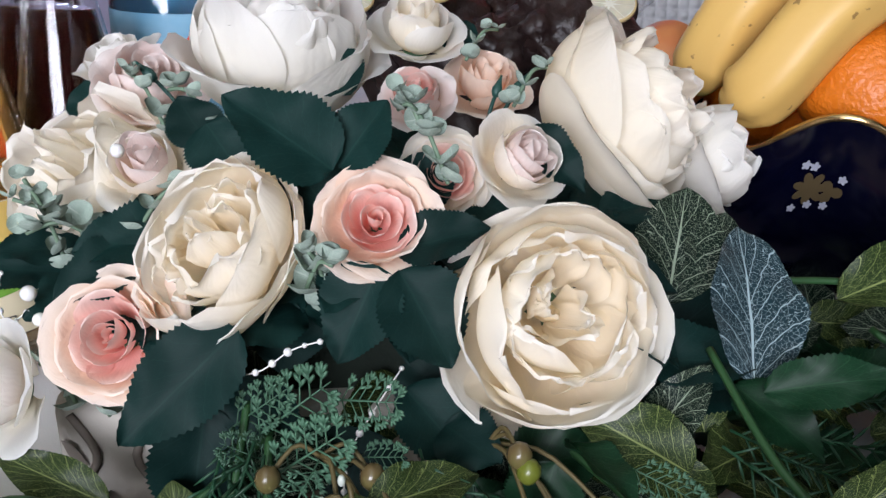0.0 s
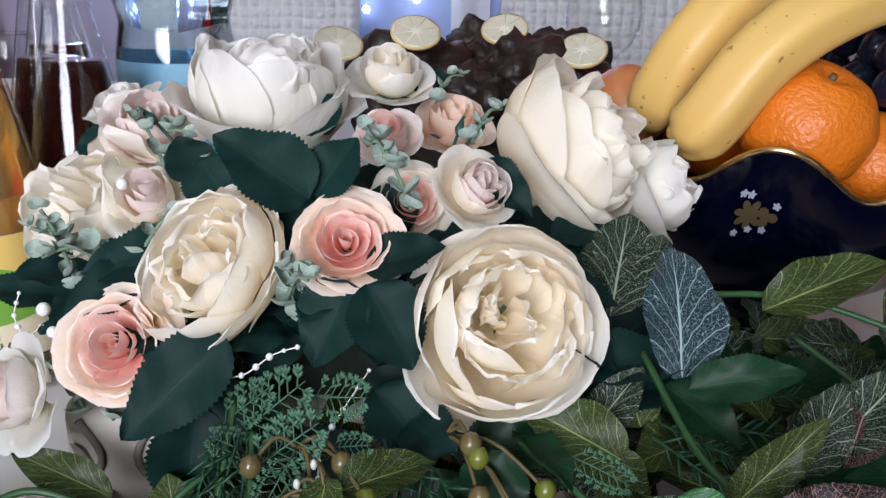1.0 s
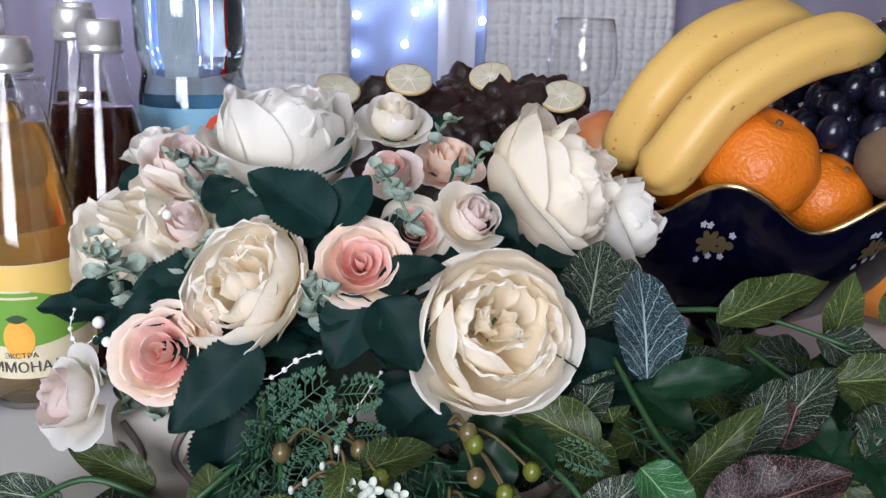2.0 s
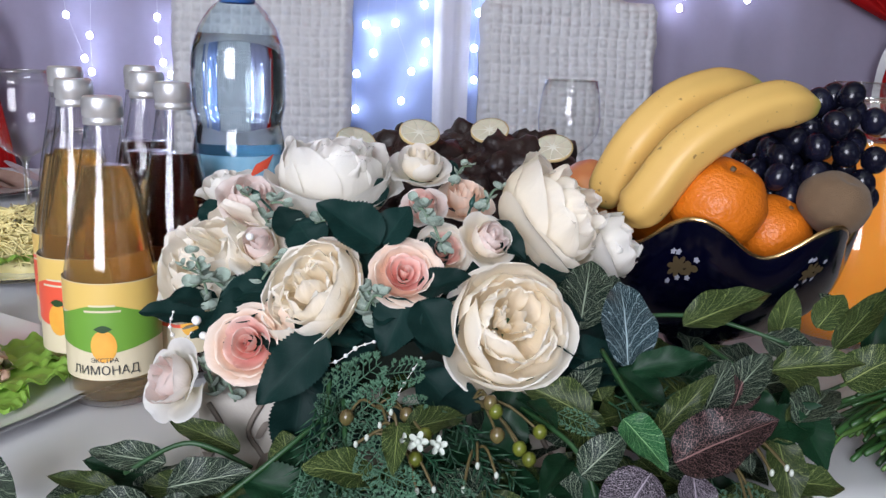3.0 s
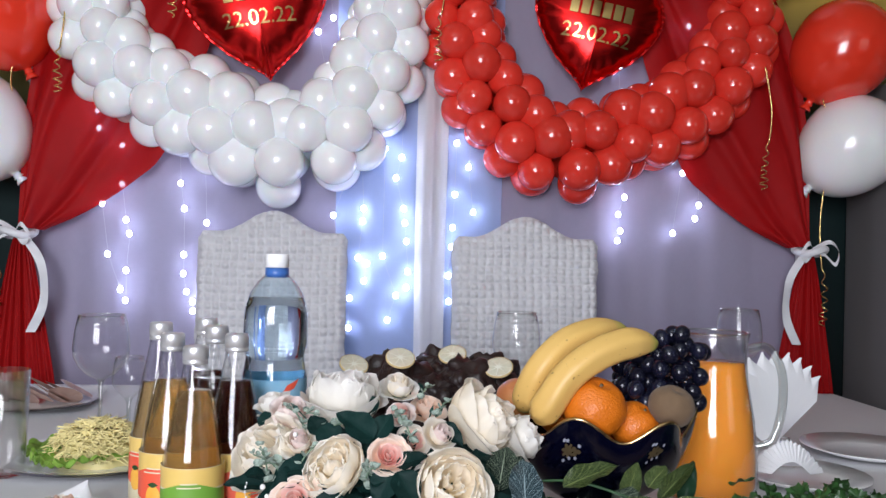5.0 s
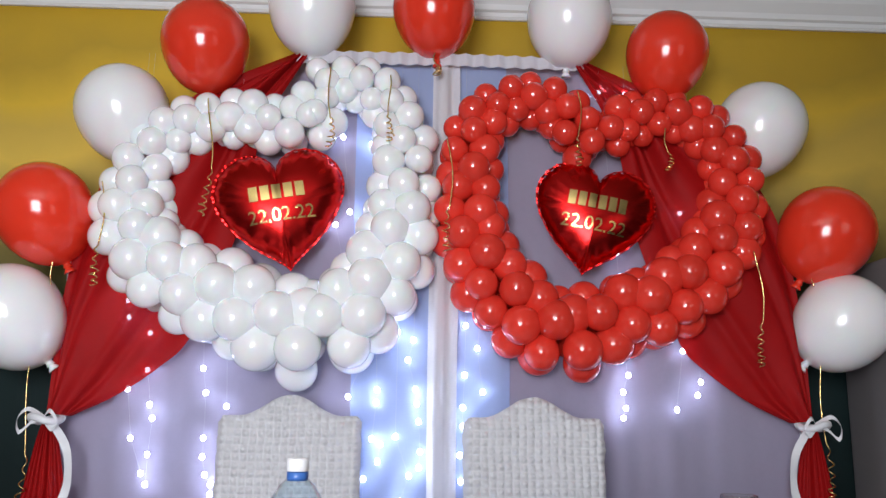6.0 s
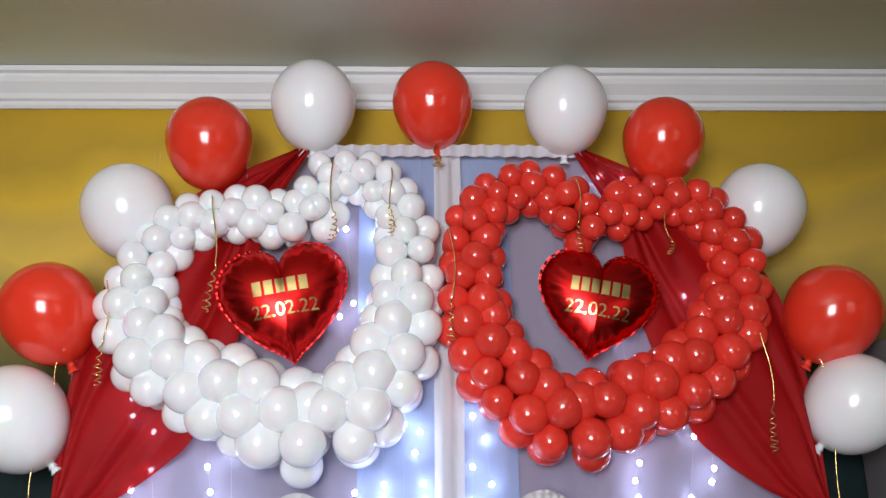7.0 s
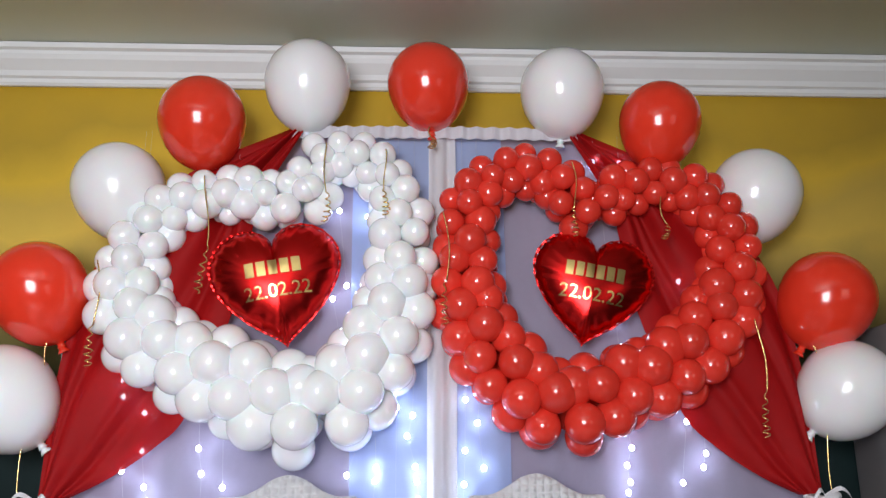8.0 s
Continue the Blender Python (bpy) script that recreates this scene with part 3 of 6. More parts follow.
def covered_chair(x, y, label):
    ch = thing("covered_chair", label, "chair", "chairs behind the table", at=(x, y, 0))
    W, T = 0.43, 0.055

    def top_z(u):
        s = abs(u - 0.5) * 2
        hump = 0.062 * (0.5 + 0.5 * math.cos(math.pi * min(1, s / 0.72)))
        return 1.168 + hump - 0.02 * max(0, s - 0.93) / 0.07

    def puff(a, b):
        return (abs(math.sin(math.pi * a)) * abs(math.sin(math.pi * b))) ** 0.8

    cell = 0.0235

    def face(front):
        def f(u, v):
            xx = (u - 0.5) * W
            z = 0.46 + (top_z(u) - 0.46) * v
            edge = min(1, min(u, 1 - u) * 18) * min(1, (1 - v) * 26)
            r = noise.noise((xx * 30, z * 30, x))
            a, b = xx / cell + 0.25 * noise.noise((z * 12, x, 1)), z / cell + 0.25 * noise.noise((xx * 12, 2, x))
            d = T / 2 * min(1, edge ** 0.5 + 0.05) + 0.0125 * puff(a, b) * (1 + 0.4 * r)
            bend = 0.05 * (z - 0.46) / 0.7
            return (xx + 0.004 * r * (1 - edge), bend + (-d if front else d), z)
        return f
    part("back_cover", grid(face(True), 130, 216), m_cover, ch, "puckered white back cover")
    part("back_cover_rear", grid(face(False), 40, 60), m_cover, ch)
    part("seat_cover", box(-0.23, -0.44, 0.42, 0.23, 0.02, 0.48, 0.02), m_cover, ch)
    part("skirt", grid(lambda u, v: (0.235 * math.copysign(min(1, abs(math.cos(2 * math.pi * u)) * 1.4), math.cos(2 * math.pi * u)) + 0.006 * math.sin(u * 150),
                                     -0.21 + 0.235 * math.copysign(min(1, abs(math.sin(2 * math.pi * u)) * 1.4), math.sin(2 * math.pi * u)), 0.01 + 0.42 * v), 90, 4, True), m_cover, ch)
    return ch


covered_chair(-0.325, 1.86, "high-backed chair in a puckered white fabric cover")
covered_chair(0.412, 1.84, "high-backed chair in a puckered white fabric cover")

# ---- the table ----
m_cloth = mat("white_tablecloth", (0.63, 0.63, 0.64), 0.6, grain=0.06, scale=30, bump=0.1, bump_scale=900)
m_redband = mat("red_satin", (0.6, 0.02, 0.03), 0.35, grain=0.2, scale=30, Sheen_Weight=0.2)
m_wood = mat("table_wood", (0.25, 0.15, 0.08), 0.5, grain=0.4)
TX0, TX1, TY0, TY1, TZ = -1.3, 1.25, 0.302, 1.72, 0.75
table = thing("banquet_table", "long wooden banquet table under a white cloth", "table", at=(0, 1.0, 0))
part("tabletop", box(TX0, TY0 - 1 + 0.01, 0.71, TX1, TY1 - 1.01, 0.742), m_wood, table)
for x in (TX0 + 0.1, TX1 - 0.1):
    for y in (TY0 - 0.9, TY1 - 1.1):
        part("leg", box(x - 0.03, y - 0.03, 0, x + 0.03, y + 0.03, 0.71, 0.004), m_wood, table)


def cloth(u, v):
    x = TX0 - 0.01 + (TX1 - TX0 + 0.02) * u
    drop, deep = 0.45, TY1 - TY0
    s = v * (deep + 2 * drop)
    if s < drop:
        w = 0.012 * math.sin(x * 26) * (1 - s / drop)
        return (x, TY0 - 0.004 + w - 0.01 * (1 - s / drop), TZ - (drop - s) - 0.003)
    if s > drop + deep:
        return (x, TY1 + 0.004 + 0.01 * math.sin(x * 24) * (s - drop - deep) / drop, TZ - (s - drop - deep) - 0.003)
    return (x, TY0 + s - drop, TZ - 0.0012 + 0.001 * noise.noise((x * 5, s * 5, 0)))


cl = alone("tablecloth", grid(cloth, 120, 120), m_cloth, "plain white tablecloth hanging over the table edge", "tablecloth")
alone("table_ribbon", grid(lambda u, v: (TX0 + (TX1 - TX0) * u, TY0 - 0.022 - 0.004 * math.sin(u * 130) * (1 - v), TZ - 0.15 + 0.137 * v), 200, 4), m_redband, "red satin band along the front of the tablecloth", "ribbon")

# ---- bottles ----
m_glass = thin_glass("clear_glass", (0.99, 0.993, 0.992), 0.02, 1.0, 0.05)
m_glass_edge = thin_glass("thick_glass", (0.92, 0.95, 0.94), 0.03, 0.95, 0.22)
m_cap = mat("silver_cap", (0.78, 0.78, 0.80), 0.36, 0.75, grain=0.1)
m_white_plastic = mat("white_plastic", (0.85, 0.85, 0.86), 0.35)


def liquid(name, c, w=0.9):
    m = mat(name, c, 0.02)
    b = m.node_tree.nodes["Principled BSDF"]
    b.inputs["Transmission Weight"].default_value, b.inputs["IOR"].default_value = w, 1.33
    return m


m_amber = liquid("amber_lemonade", (0.90, 0.64, 0.30), 0.92)
m_cola = liquid("dark_lemonade", (0.12, 0.022, 0.02))
m_label = mat("cream_label", (0.66, 0.58, 0.40), 0.45, grain=0.04)
m_label_green = mat("green_label", (0.15, 0.33, 0.04), 0.45, grain=0.06)
m_label_red = mat("red_label", (0.75, 0.10, 0.05), 0.45, grain=0.06)
m_label_yellow = mat("yellow_label", (0.72, 0.50, 0.14), 0.4, grain=0.1, scale=20)
m_leaf_print = mat("dark_leaf_print", (0.02, 0.06, 0.015), 0.5)
m_ink = mat("dark_ink", (0.05, 0.05, 0.05), 0.5)
m_pear = mat("printed_fruit", (0.75, 0.28, 0.03), 0.5, grain=0.4, scale=60, other=(0.8, 0.6, 0.1))
PRO = [(0.0, 0.004), (0.026, 0.001), (0.034, 0.003), (0.0365, 0.010), (0.0365, 0.095), (0.0355, 0.108), (0.031, 0.135), (0.0245, 0.168), (0.0185, 0.196), (0.0148, 0.214), (0.0135, 0.224), (0.0135, 0.228)]


def pro_r(z):
    return float(np.interp(z, [p[1] for p in PRO[2:]], [p[0] for p in PRO[2:]]))


def wrap(bm, r, zc, turn):
    """Bends a flat mesh (x, y) round an upright body of radius r; turn 0 faces -y."""
    for v in bm.verts:
        a = v.co.x / r - math.pi / 2 + turn
        v.co = Vector((r * math.cos(a), r * math.sin(a), zc + v.co.y))
    return bm


def lemonade(x, y, drink, level, face, red=False, text=False, tall=1.0):
    word = "dark" if drink is m_cola else "amber"
    b = thing("lemonade_bottle", f"clear glass bottle of {word} lemonade with a silver screw cap", "bottle", "lemonade bottles", at=(x, y, TZ))
    b.matrix_world = b.matrix_world @ Matrix.Diagonal((1, 1, tall, 1))
    inner = [(max(r - 0.002, 0), z + 0.003) for r, z in PRO[:-1]] + [(PRO[-1][0] - 0.002, PRO[-1][1])]
    part("glass", lathe(PRO + inner[:-4:-1], 40), m_glass, b)
    body = [(0.0, 0.0075)] + [(pro_r(z) - 0.0024, z) for z in (0.0078, 0.014, 0.05, 0.095, 0.108, 0.12, 0.135, 0.15, 0.168, 0.18, 0.196) if z < level] + [(pro_r(level) - 0.0024, level), (0.0, level)]
    part("drink", lathe(body, 40), drink, b)
    cap = bmesh.new()
    ring = []
    for z, r in ((0.222, 0.0147), (0.2258, 0.0149), (0.2266, 0.0140), (0.2276, 0.0140), (0.2284, 0.0150), (0.2385, 0.0150), (0.2418, 0.0146), (0.2432, 0.0134)):
        ring.append([cap.verts.new(((r + (0.0002 if k % 2 else 0) * (0.228 < z < 0.24)) * math.cos(math.pi * k / 36), (r + (0.0002 if k % 2 else 0) * (0.228 < z < 0.24)) * math.sin(math.pi * k / 36), z)) for k in range(72)])
    for a, c in zip(ring, ring[1:]):
        for k in range(72):
            cap.faces.new((a[k], a[(k + 1) % 72], c[(k + 1) % 72], c[k]))
    cap.faces.new(ring[-1]), cap.faces.new(ring[0][::-1])
    part("cap", cap, m_cap, b, "silver screw cap")
    R = 0.0369
    lab = part("label", wrap(grid(lambda u, v: ((u - 0.5) * 0.135, (v - 0.5) * 0.078, 0), 40, 2), R, 0.062, face), m_label, b, "cream paper label", at=pose(0, 0, 0.004))
    band = m_label_red if red else m_label_green
    part("label_band", wrap(grid(lambda u, v: ((u - 0.5) * 0.135, (v - 0.5) * 0.031 + (v - 0.35) * 0.008 * math.cos((u - 0.5) * 9), 0), 48, 4), R + 0.0003, 0.0635, face), band, lab, "printed colour band")
    part("label_top", wrap(grid(lambda u, v: ((u - 0.5) * 0.135, (v - 0.5) * 0.024, 0), 40, 2), R + 0.0002, 0.0885, face), m_label_yellow, lab, "yellow upper part of the label")
    disc = grid(lambda u, v: (0.010 * v * math.cos(2 * math.pi * u), 0.013 * v * math.sin(2 * math.pi * u), 0), 20, 4, True)
    part("printed_fruit", wrap(disc, R + 0.0006, 0.051, face), m_pear, lab)
    disc = grid(lambda u, v: ((u - 0.5) * 0.014, (v - 0.5) * 0.006 * math.sin(math.pi * u), 0), 10, 4)
    part("printed_leaf", wrap(disc, R + 0.0009, 0.065, face), m_leaf_print, lab)
    if text:
        part("wording", wrap(lettering("ЛИМОНАД", 0.0100), R + 0.0009, 0.031, face), m_ink, lab, "dark printed wording")
        part("wording", wrap(lettering("ЭКСТРА", 0.0052), R + 0.0009, 0.0395, face), m_ink, lab, "dark printed wording")
    for k, (w, z) in enumerate(((0.028, 0.079), (0.020, 0.0835))):
        part("print_bar", wrap(grid(lambda u, v: ((u - 0.5) * w, (v - 0.5) * 0.0016, 0), 8, 1), R + 0.0008, z, face), m_label, lab)
    return b


lemonade(-0.219, 0.466, m_amber, 0.190, 0.10, text=True, tall=1.01)
lemonade(-0.260, 0.520, m_amber, 0.188, -0.3, red=True, tall=1.05)
lemonade(-0.293, 0.590, m_amber, 0.170, -0.6, red=True, tall=1.08)
lemonade(-0.180, 0.522, m_cola, 0.186, 0.5, red=True, tall=1.05)
lemonade(-0.214, 0.565, m_cola, 0.178, 0.2, tall=1.075)
lemonade(-0.246, 0.655, m_cola, 0.175, 0.2, tall=1.085)

m_pet = thin_glass("pale_blue_plastic", (0.86, 0.94, 0.99), 0.05)
m_water = liquid("water", (0.93, 0.97, 0.99), 1.0)
m_bluelabel = mat("blue_label", (0.07, 0.29, 0.48), 0.35, grain=0.5, scale=45, other=(0.50, 0.70, 0.80))
m_bluecap = mat("blue_plastic", (0.05, 0.14, 0.42), 0.3)
wb = thing("water_bottle", "large clear plastic water bottle with a white cap", "bottle", at=(-0.146, 0.632, TZ))
pet = [(0, 0.006), (0.03, 0.002), (0.041, 0.006), (0.0445, 0.02), (0.0445, 0.10), (0.0445, 0.19), (0.042, 0.203), (0.0405, 0.212), (0.042, 0.221), (0.0445, 0.232), (0.0445, 0.268), (0.043, 0.283), (0.037, 0.302), (0.027, 0.318), (0.0165, 0.328), (0.0145, 0.333), (0.0145, 0.34)]
part("plastic_body", lathe(pet + [(0.0135, 0.34), (0.0135, 0.33)], 48), m_pet, wb)
wat = [(0, 0.008)] + [(r - 0.0011, z + 0.001) for r, z in pet[2:11] ] + [(0.0433, 0.272), (0.0418, 0.284), (0.0372, 0.297), (0, 0.297)]
part("water", lathe(wat, 48), m_water, wb)
part("cap", lathe([(0.0155, 0.339), (0.0165, 0.340), (0.0165, 0.356), (0.015, 0.358), (0, 0.358)], 32), m_white_plastic, wb, "white screw cap")
part("collar", lathe([(0.0148, 0.325), (0.0165, 0.326), (0.0165, 0.338), (0.0148, 0.338)], 32), m_bluecap, wb, "blue neck collar")
lab = part("label", lathe([(0.0449, 0.105), (0.0450, 0.11), (0.0450, 0.182), (0.0449, 0.186)], 48), m_bluelabel, wb, "blue printed label")
part("label_flash", wrap(grid(lambda u, v: ((u - 0.5) * 0.020 + 0.008 * v, (v - 0.5) * 0.013 + 0.009 * u, 0), 10, 2), 0.0453, 0.172, 0.55), m_label_red, lab, "red printed flash")

# ---- fruit bowl ----
m_cobalt = mat("cobalt_porcelain", (0.0008, 0.001, 0.007), 0.16, grain=0.1, scale=8)
m_gilt = mat("gilt_edge", (0.75, 0.52, 0.25), 0.25, 1.0, grain=0.2, scale=40)
m_flowerdot = mat("painted_white", (0.27, 0.28, 0.33), 0.4)
m_flowergold = mat("painted_gold", (0.10, 0.072, 0.035), 0.4, 0.4)
BX, BY = 0.288, 0.532
BH, BR = 0.110, 0.124


def bowl_r(v):
    return 0.036 + (BR - 0.036) * (1 - (1 - v) ** 2.0) ** 0.75


def rim_z(a):
    return 0.014 * math.cos(7 * a + 1.315) + 0.002 * math.cos(3 * a)


def bowl_face(off):
    def f(u, v):
        a = 2 * math.pi * u
        r = bowl_r(v) * (1 + 0.06 * v * v * math.cos(7 * a + 1.315)) - off
        return (r * math.cos(a), r * math.sin(a), 0.046 + v * (BH + rim_z(a)) + off * 0.4 * (1 - v))
    return f


bowl = thing("fruit_bowl", "cobalt blue porcelain fruit bowl with a wavy gilt rim", "bowl", at=(BX, BY, TZ))
part("bowl_outside", grid(bowl_face(0), 96, 16, True), m_cobalt, bowl)
part("bowl_inside", grid(bowl_face(0.004), 96, 16, True), m_cobalt, bowl)
part("gilt_rim", tube([Vector(bowl_face(0.002)(k / 144, 1.0)) for k in range(145)], 0.0024, 6), m_gilt, bowl, "gilt wavy rim")
part("foot", lathe([(0.0, 0), (0.055, 0.0), (0.057, 0.004), (0.045, 0.01), (0.03, 0.02), (0.024, 0.03), (0.03, 0.042), (0.04, 0.05), (0, 0.05)], 40), m_cobalt, bowl, "turned pedestal foot")


def on_bowl(bm, ang, v0, size):
    for q in bm.verts:
        a = ang + q.co.x / BR
        v = v0 + q.co.y / BH
        p = Vector(bowl_face(-0.0008)(a / (2 * math.pi), max(0.05, min(0.97, v))))
        q.co = p
    return bm


def star(n, r, inner):
    return grid(lambda u, v: (v * r * (inner + (1 - inner) * abs(math.cos(n * math.pi * u))) * math.cos(2 * math.pi * u), v * r * (inner + (1 - inner) * abs(math.cos(n * math.pi * u))) * math.sin(2 * math.pi * u), 0), n * 6, 3, True)


def shift(bm, dx, dy):
    for q in bm.verts:
        q.co.x += dx
        q.co.y += dy
    return bm


for ang, v0, s in ((-2.08, 0.70, 0.8), (-1.22, 0.74, 0.7), (0.9, 0.70, 0.8), (2.4, 0.70, 0.8)):
    part("painted_spray", on_bowl(star(7, 0.011 * s, 0.55), ang, v0, s), m_flowergold, bowl, "gilt painted flower")
    part("painted_leaf", on_bowl(shift(star(3, 0.008 * s, 0.4), 0.012 * s, -0.002), ang, v0, s), m_flowergold, bowl)
    for dx, dy in ((-0.004, 0.016), (0.001, 0.014), (-0.010, -0.012), (0.0, -0.011), (0.010, -0.012), (0.018, 0.006)):
        part("painted_blossom", on_bowl(shift(star(5, 0.0030 * s, 0.6), dx * s, dy * s), ang, v0, s), m_flowerdot, bowl)

m_banana = ramp_mat("banana_skin", [(0.0, (0.06, 0.045, 0.02)), (0.03, (0.30, 0.26, 0.06)), (0.10, (0.64, 0.40, 0.115)), (0.88, (0.67, 0.43, 0.125)), (0.955, (0.42, 0.42, 0.08)), (1.0, (0.14, 0.10, 0.04))], 1, 0.45, wobble=0.03, wscale=14, bump=0.05, attr="UV", spots=150.0)
m_citrus = mat("orange_peel", (0.64, 0.165, 0.008), 0.36, grain=0.25, scale=20, bump=0.6, bump_scale=330, other=(0.56, 0.125, 0.008))
m_grape = mat("black_grape", (0.003, 0.003, 0.009), 0.22, grain=0.5, scale=90, other=(0.010, 0.011, 0.025), spread=0.3, Specular_IOR_Level=0.4)
m_kiwi = mat("kiwi_skin", (0.17, 0.105, 0.055), 0.8, grain=0.4, scale=120, bump=0.5, bump_scale=900, Sheen_Weight=0.1)
m_apple = mat("red_apple", (0.55, 0.12, 0.06), 0.3, grain=0.5, scale=25, other=(0.6, 0.35, 0.1))
m_stem = mat("brown_stem", (0.12, 0.08, 0.04), 0.7, grain=0.4, scale=80)


def banana(pts, r, label):
    line = smoothline(pts, 40)
    n = len(line)

    def f(u, v):
        k = min(int(v * (n - 1)), n - 2)
        p = line[k].lerp(line[k + 1], v * (n - 1) - k)
        d = (line[min(k + 2, n - 1)] - line[max(k - 1, 0)]).normalized()
        side = d.cross(Vector((0, -0.8, 0.6))).normalized()
        up = side.cross(d)
        taper = min(1, (v / 0.16) ** 0.6) * 0.86 + 0.14 if v < 0.16 else (1 if v < 0.8 else max(0.24, 1 - ((v - 0.8) / 0.2) ** 1.6 * 0.76))
        a = 2 * math.pi * u
        rr = r * taper * (1 + 0.05 * math.cos(5 * a) + 0.015 * noise.noise((u * 4, v * 6, 1)))
        return p + side * (rr * math.cos(a)) + up * (rr * math.sin(a))
    bm = grid(f, 30, 60, True)
    return alone("banana", bm, m_banana, label, "fruit", "fruit in the bowl")


banana([(0.201, 0.475, 0.912), (0.208, 0.455, 0.929), (0.232, 0.45, 0.967), (0.269, 0.455, 0.993), (0.312, 0.47, 1.006), (0.354, 0.49, 1.005)], 0.0195, "ripe yellow banana lying over the fruit")
banana([(0.188, 0.505, 0.913), (0.191, 0.5, 0.936), (0.207, 0.49, 0.972), (0.239, 0.5, 1.001), (0.28, 0.52, 1.014), (0.33, 0.55, 1.018)], 0.0190, "ripe yellow banana lying over the fruit")


def round_fruit(name, x, y, z, r, m, squash, label, seed):
    t = thing(name, label, "fruit", "fruit in the bowl", at=(x, y, z))
    bm = ball(r, r, r * squash, 36, 24, 0.05, seed)
    for v in bm.verts:
        d = math.hypot(v.co.x, v.co.y) / r
        if v.co.z > 0:
            v.co.z -= 0.14 * r * math.exp(-(d / 0.22) ** 2)
    part("peel", bm, m, t, at=pose(0, 0, 0, 24, 10 * seed, 0))
    if name != "kiwi":
        part("stem", tube([(0, 0, r * squash * 0.78), (0.001, 0, r * squash * 0.93)], 0.0022, 6), m_stem, t, at=pose(0, 0, 0, 24, 10 * seed, 0))
    return t


round_fruit('orange', 0.268, 0.462, 0.928, 0.040, m_citrus, 0.90, 'shiny ripe orange lying in the fruit bowl', 1)
round_fruit('orange', 0.328, 0.485, 0.900, 0.033, m_citrus, 0.90, 'ripe orange lying beside the larger one', 2)
round_fruit('kiwi', 0.366, 0.462, 0.930, 0.029, m_kiwi, 0.86, "brown fuzzy kiwi fruit on the bowl's edge", 1)
round_fruit('apple', 0.191, 0.575, 0.916, 0.031, m_apple, 0.90, 'red apple half hidden behind the bananas', 2)
for x, y, z in ((0.25, 0.57, 0.90), (0.31, 0.59, 0.905), (0.28, 0.52, 0.872), (0.34, 0.535, 0.88)):
    round_fruit("orange", x, y, z, 0.034, m_citrus, 0.92, "orange lying deep in the fruit bowl", 2)

grapes = thing("grape_bunch", "bunch of dark blue-black grapes on the fruit bowl", "fruit", "fruit in the bowl", at=(0.370, 0.53, 0.966))
grape_mesh = mesh("grape", ball(0.0110, 0.0110, 0.0126, 16, 10), m_grape)
rnd = random.Random(5)
spots = []
while len(spots) < 62:
    p = Vector((rnd.gauss(0, 0.030), rnd.gauss(0, 0.024), rnd.gauss(0, 0.020)))
    p.z += 0.35 * p.x - 0.2 * abs(p.y)
    if abs(p.x) < 0.062 and abs(p.y) < 0.05 and -0.04 < p.z < 0.05 and all((p - q).length > 0.0185 for q in spots):
        spots.append(p)
    elif rnd.random() < 0.0008:
        break
for p in spots:
    part("grape", grape_mesh, None, grapes, at=Matrix.Translation(p) @ pose(0, 0, 0, rnd.uniform(-40, 40), rnd.uniform(-40, 40), 0))
part("stalk", tube([(-0.04, 0, 0), (0, 0.005, 0.005), (0.04, 0, 0.01)], 0.0025, 6), m_stem, grapes)

# ---- juice jug ----
m_juice = mat("orange_juice", (0.84, 0.31, 0.04), 0.12, grain=0.1, scale=6, Subsurface_Weight=0.2)
JX, JY = 0.497, 0.66
jug = thing("juice_jug", "clear glass jug three quarters full of orange juice", "jug", at=(JX, JY, TZ))
jp = [(0.0, 0.006), (0.05, 0.0), (0.060, 0.004), (0.066, 0.03), (0.066, 0.07), (0.060, 0.13), (0.050, 0.19), (0.0475, 0.225), (0.0485, 0.240), (0.052, 0.256)]
bm = lathe(jp + [(0.049, 0.257), (0.0455, 0.240), (0.0445, 0.226)], 48)
for v in bm.verts:
    if v.co.z > 0.235:
        k = max(0.0, math.cos(math.atan2(v.co.y, v.co.x) - radians(185))) ** 6
        v.co.x *= 1 + 0.38 * k * (v.co.z - 0.235) / 0.02
        v.co.y *= 1 + 0.38 * k * (v.co.z - 0.235) / 0.02
part("glass", bm, m_glass, jug)
part("juice", lathe([(0, 0.0105)] + [(r - 0.0034, z + 0.005) for r, z in jp[2:7]] + [(0.0445, 0.212), (0, 0.212)], 48), m_juice, jug)
part("handle", tube(smoothline([(0.049, -0.01, 0.232), (0.075, -0.015, 0.236), (0.095, -0.02, 0.205), (0.098, -0.02, 0.15), (0.085, -0.018, 0.10), (0.062, -0.01, 0.088)], 26), 0.0065, 10), m_glass_edge, jug, "thick glass handle")
part("rim", tube([(0.051 * math.cos(a * math.pi / 24), 0.051 * math.sin(a * math.pi / 24), 0.256) for a in range(49)], 0.0016, 6), m_glass_edge, jug)

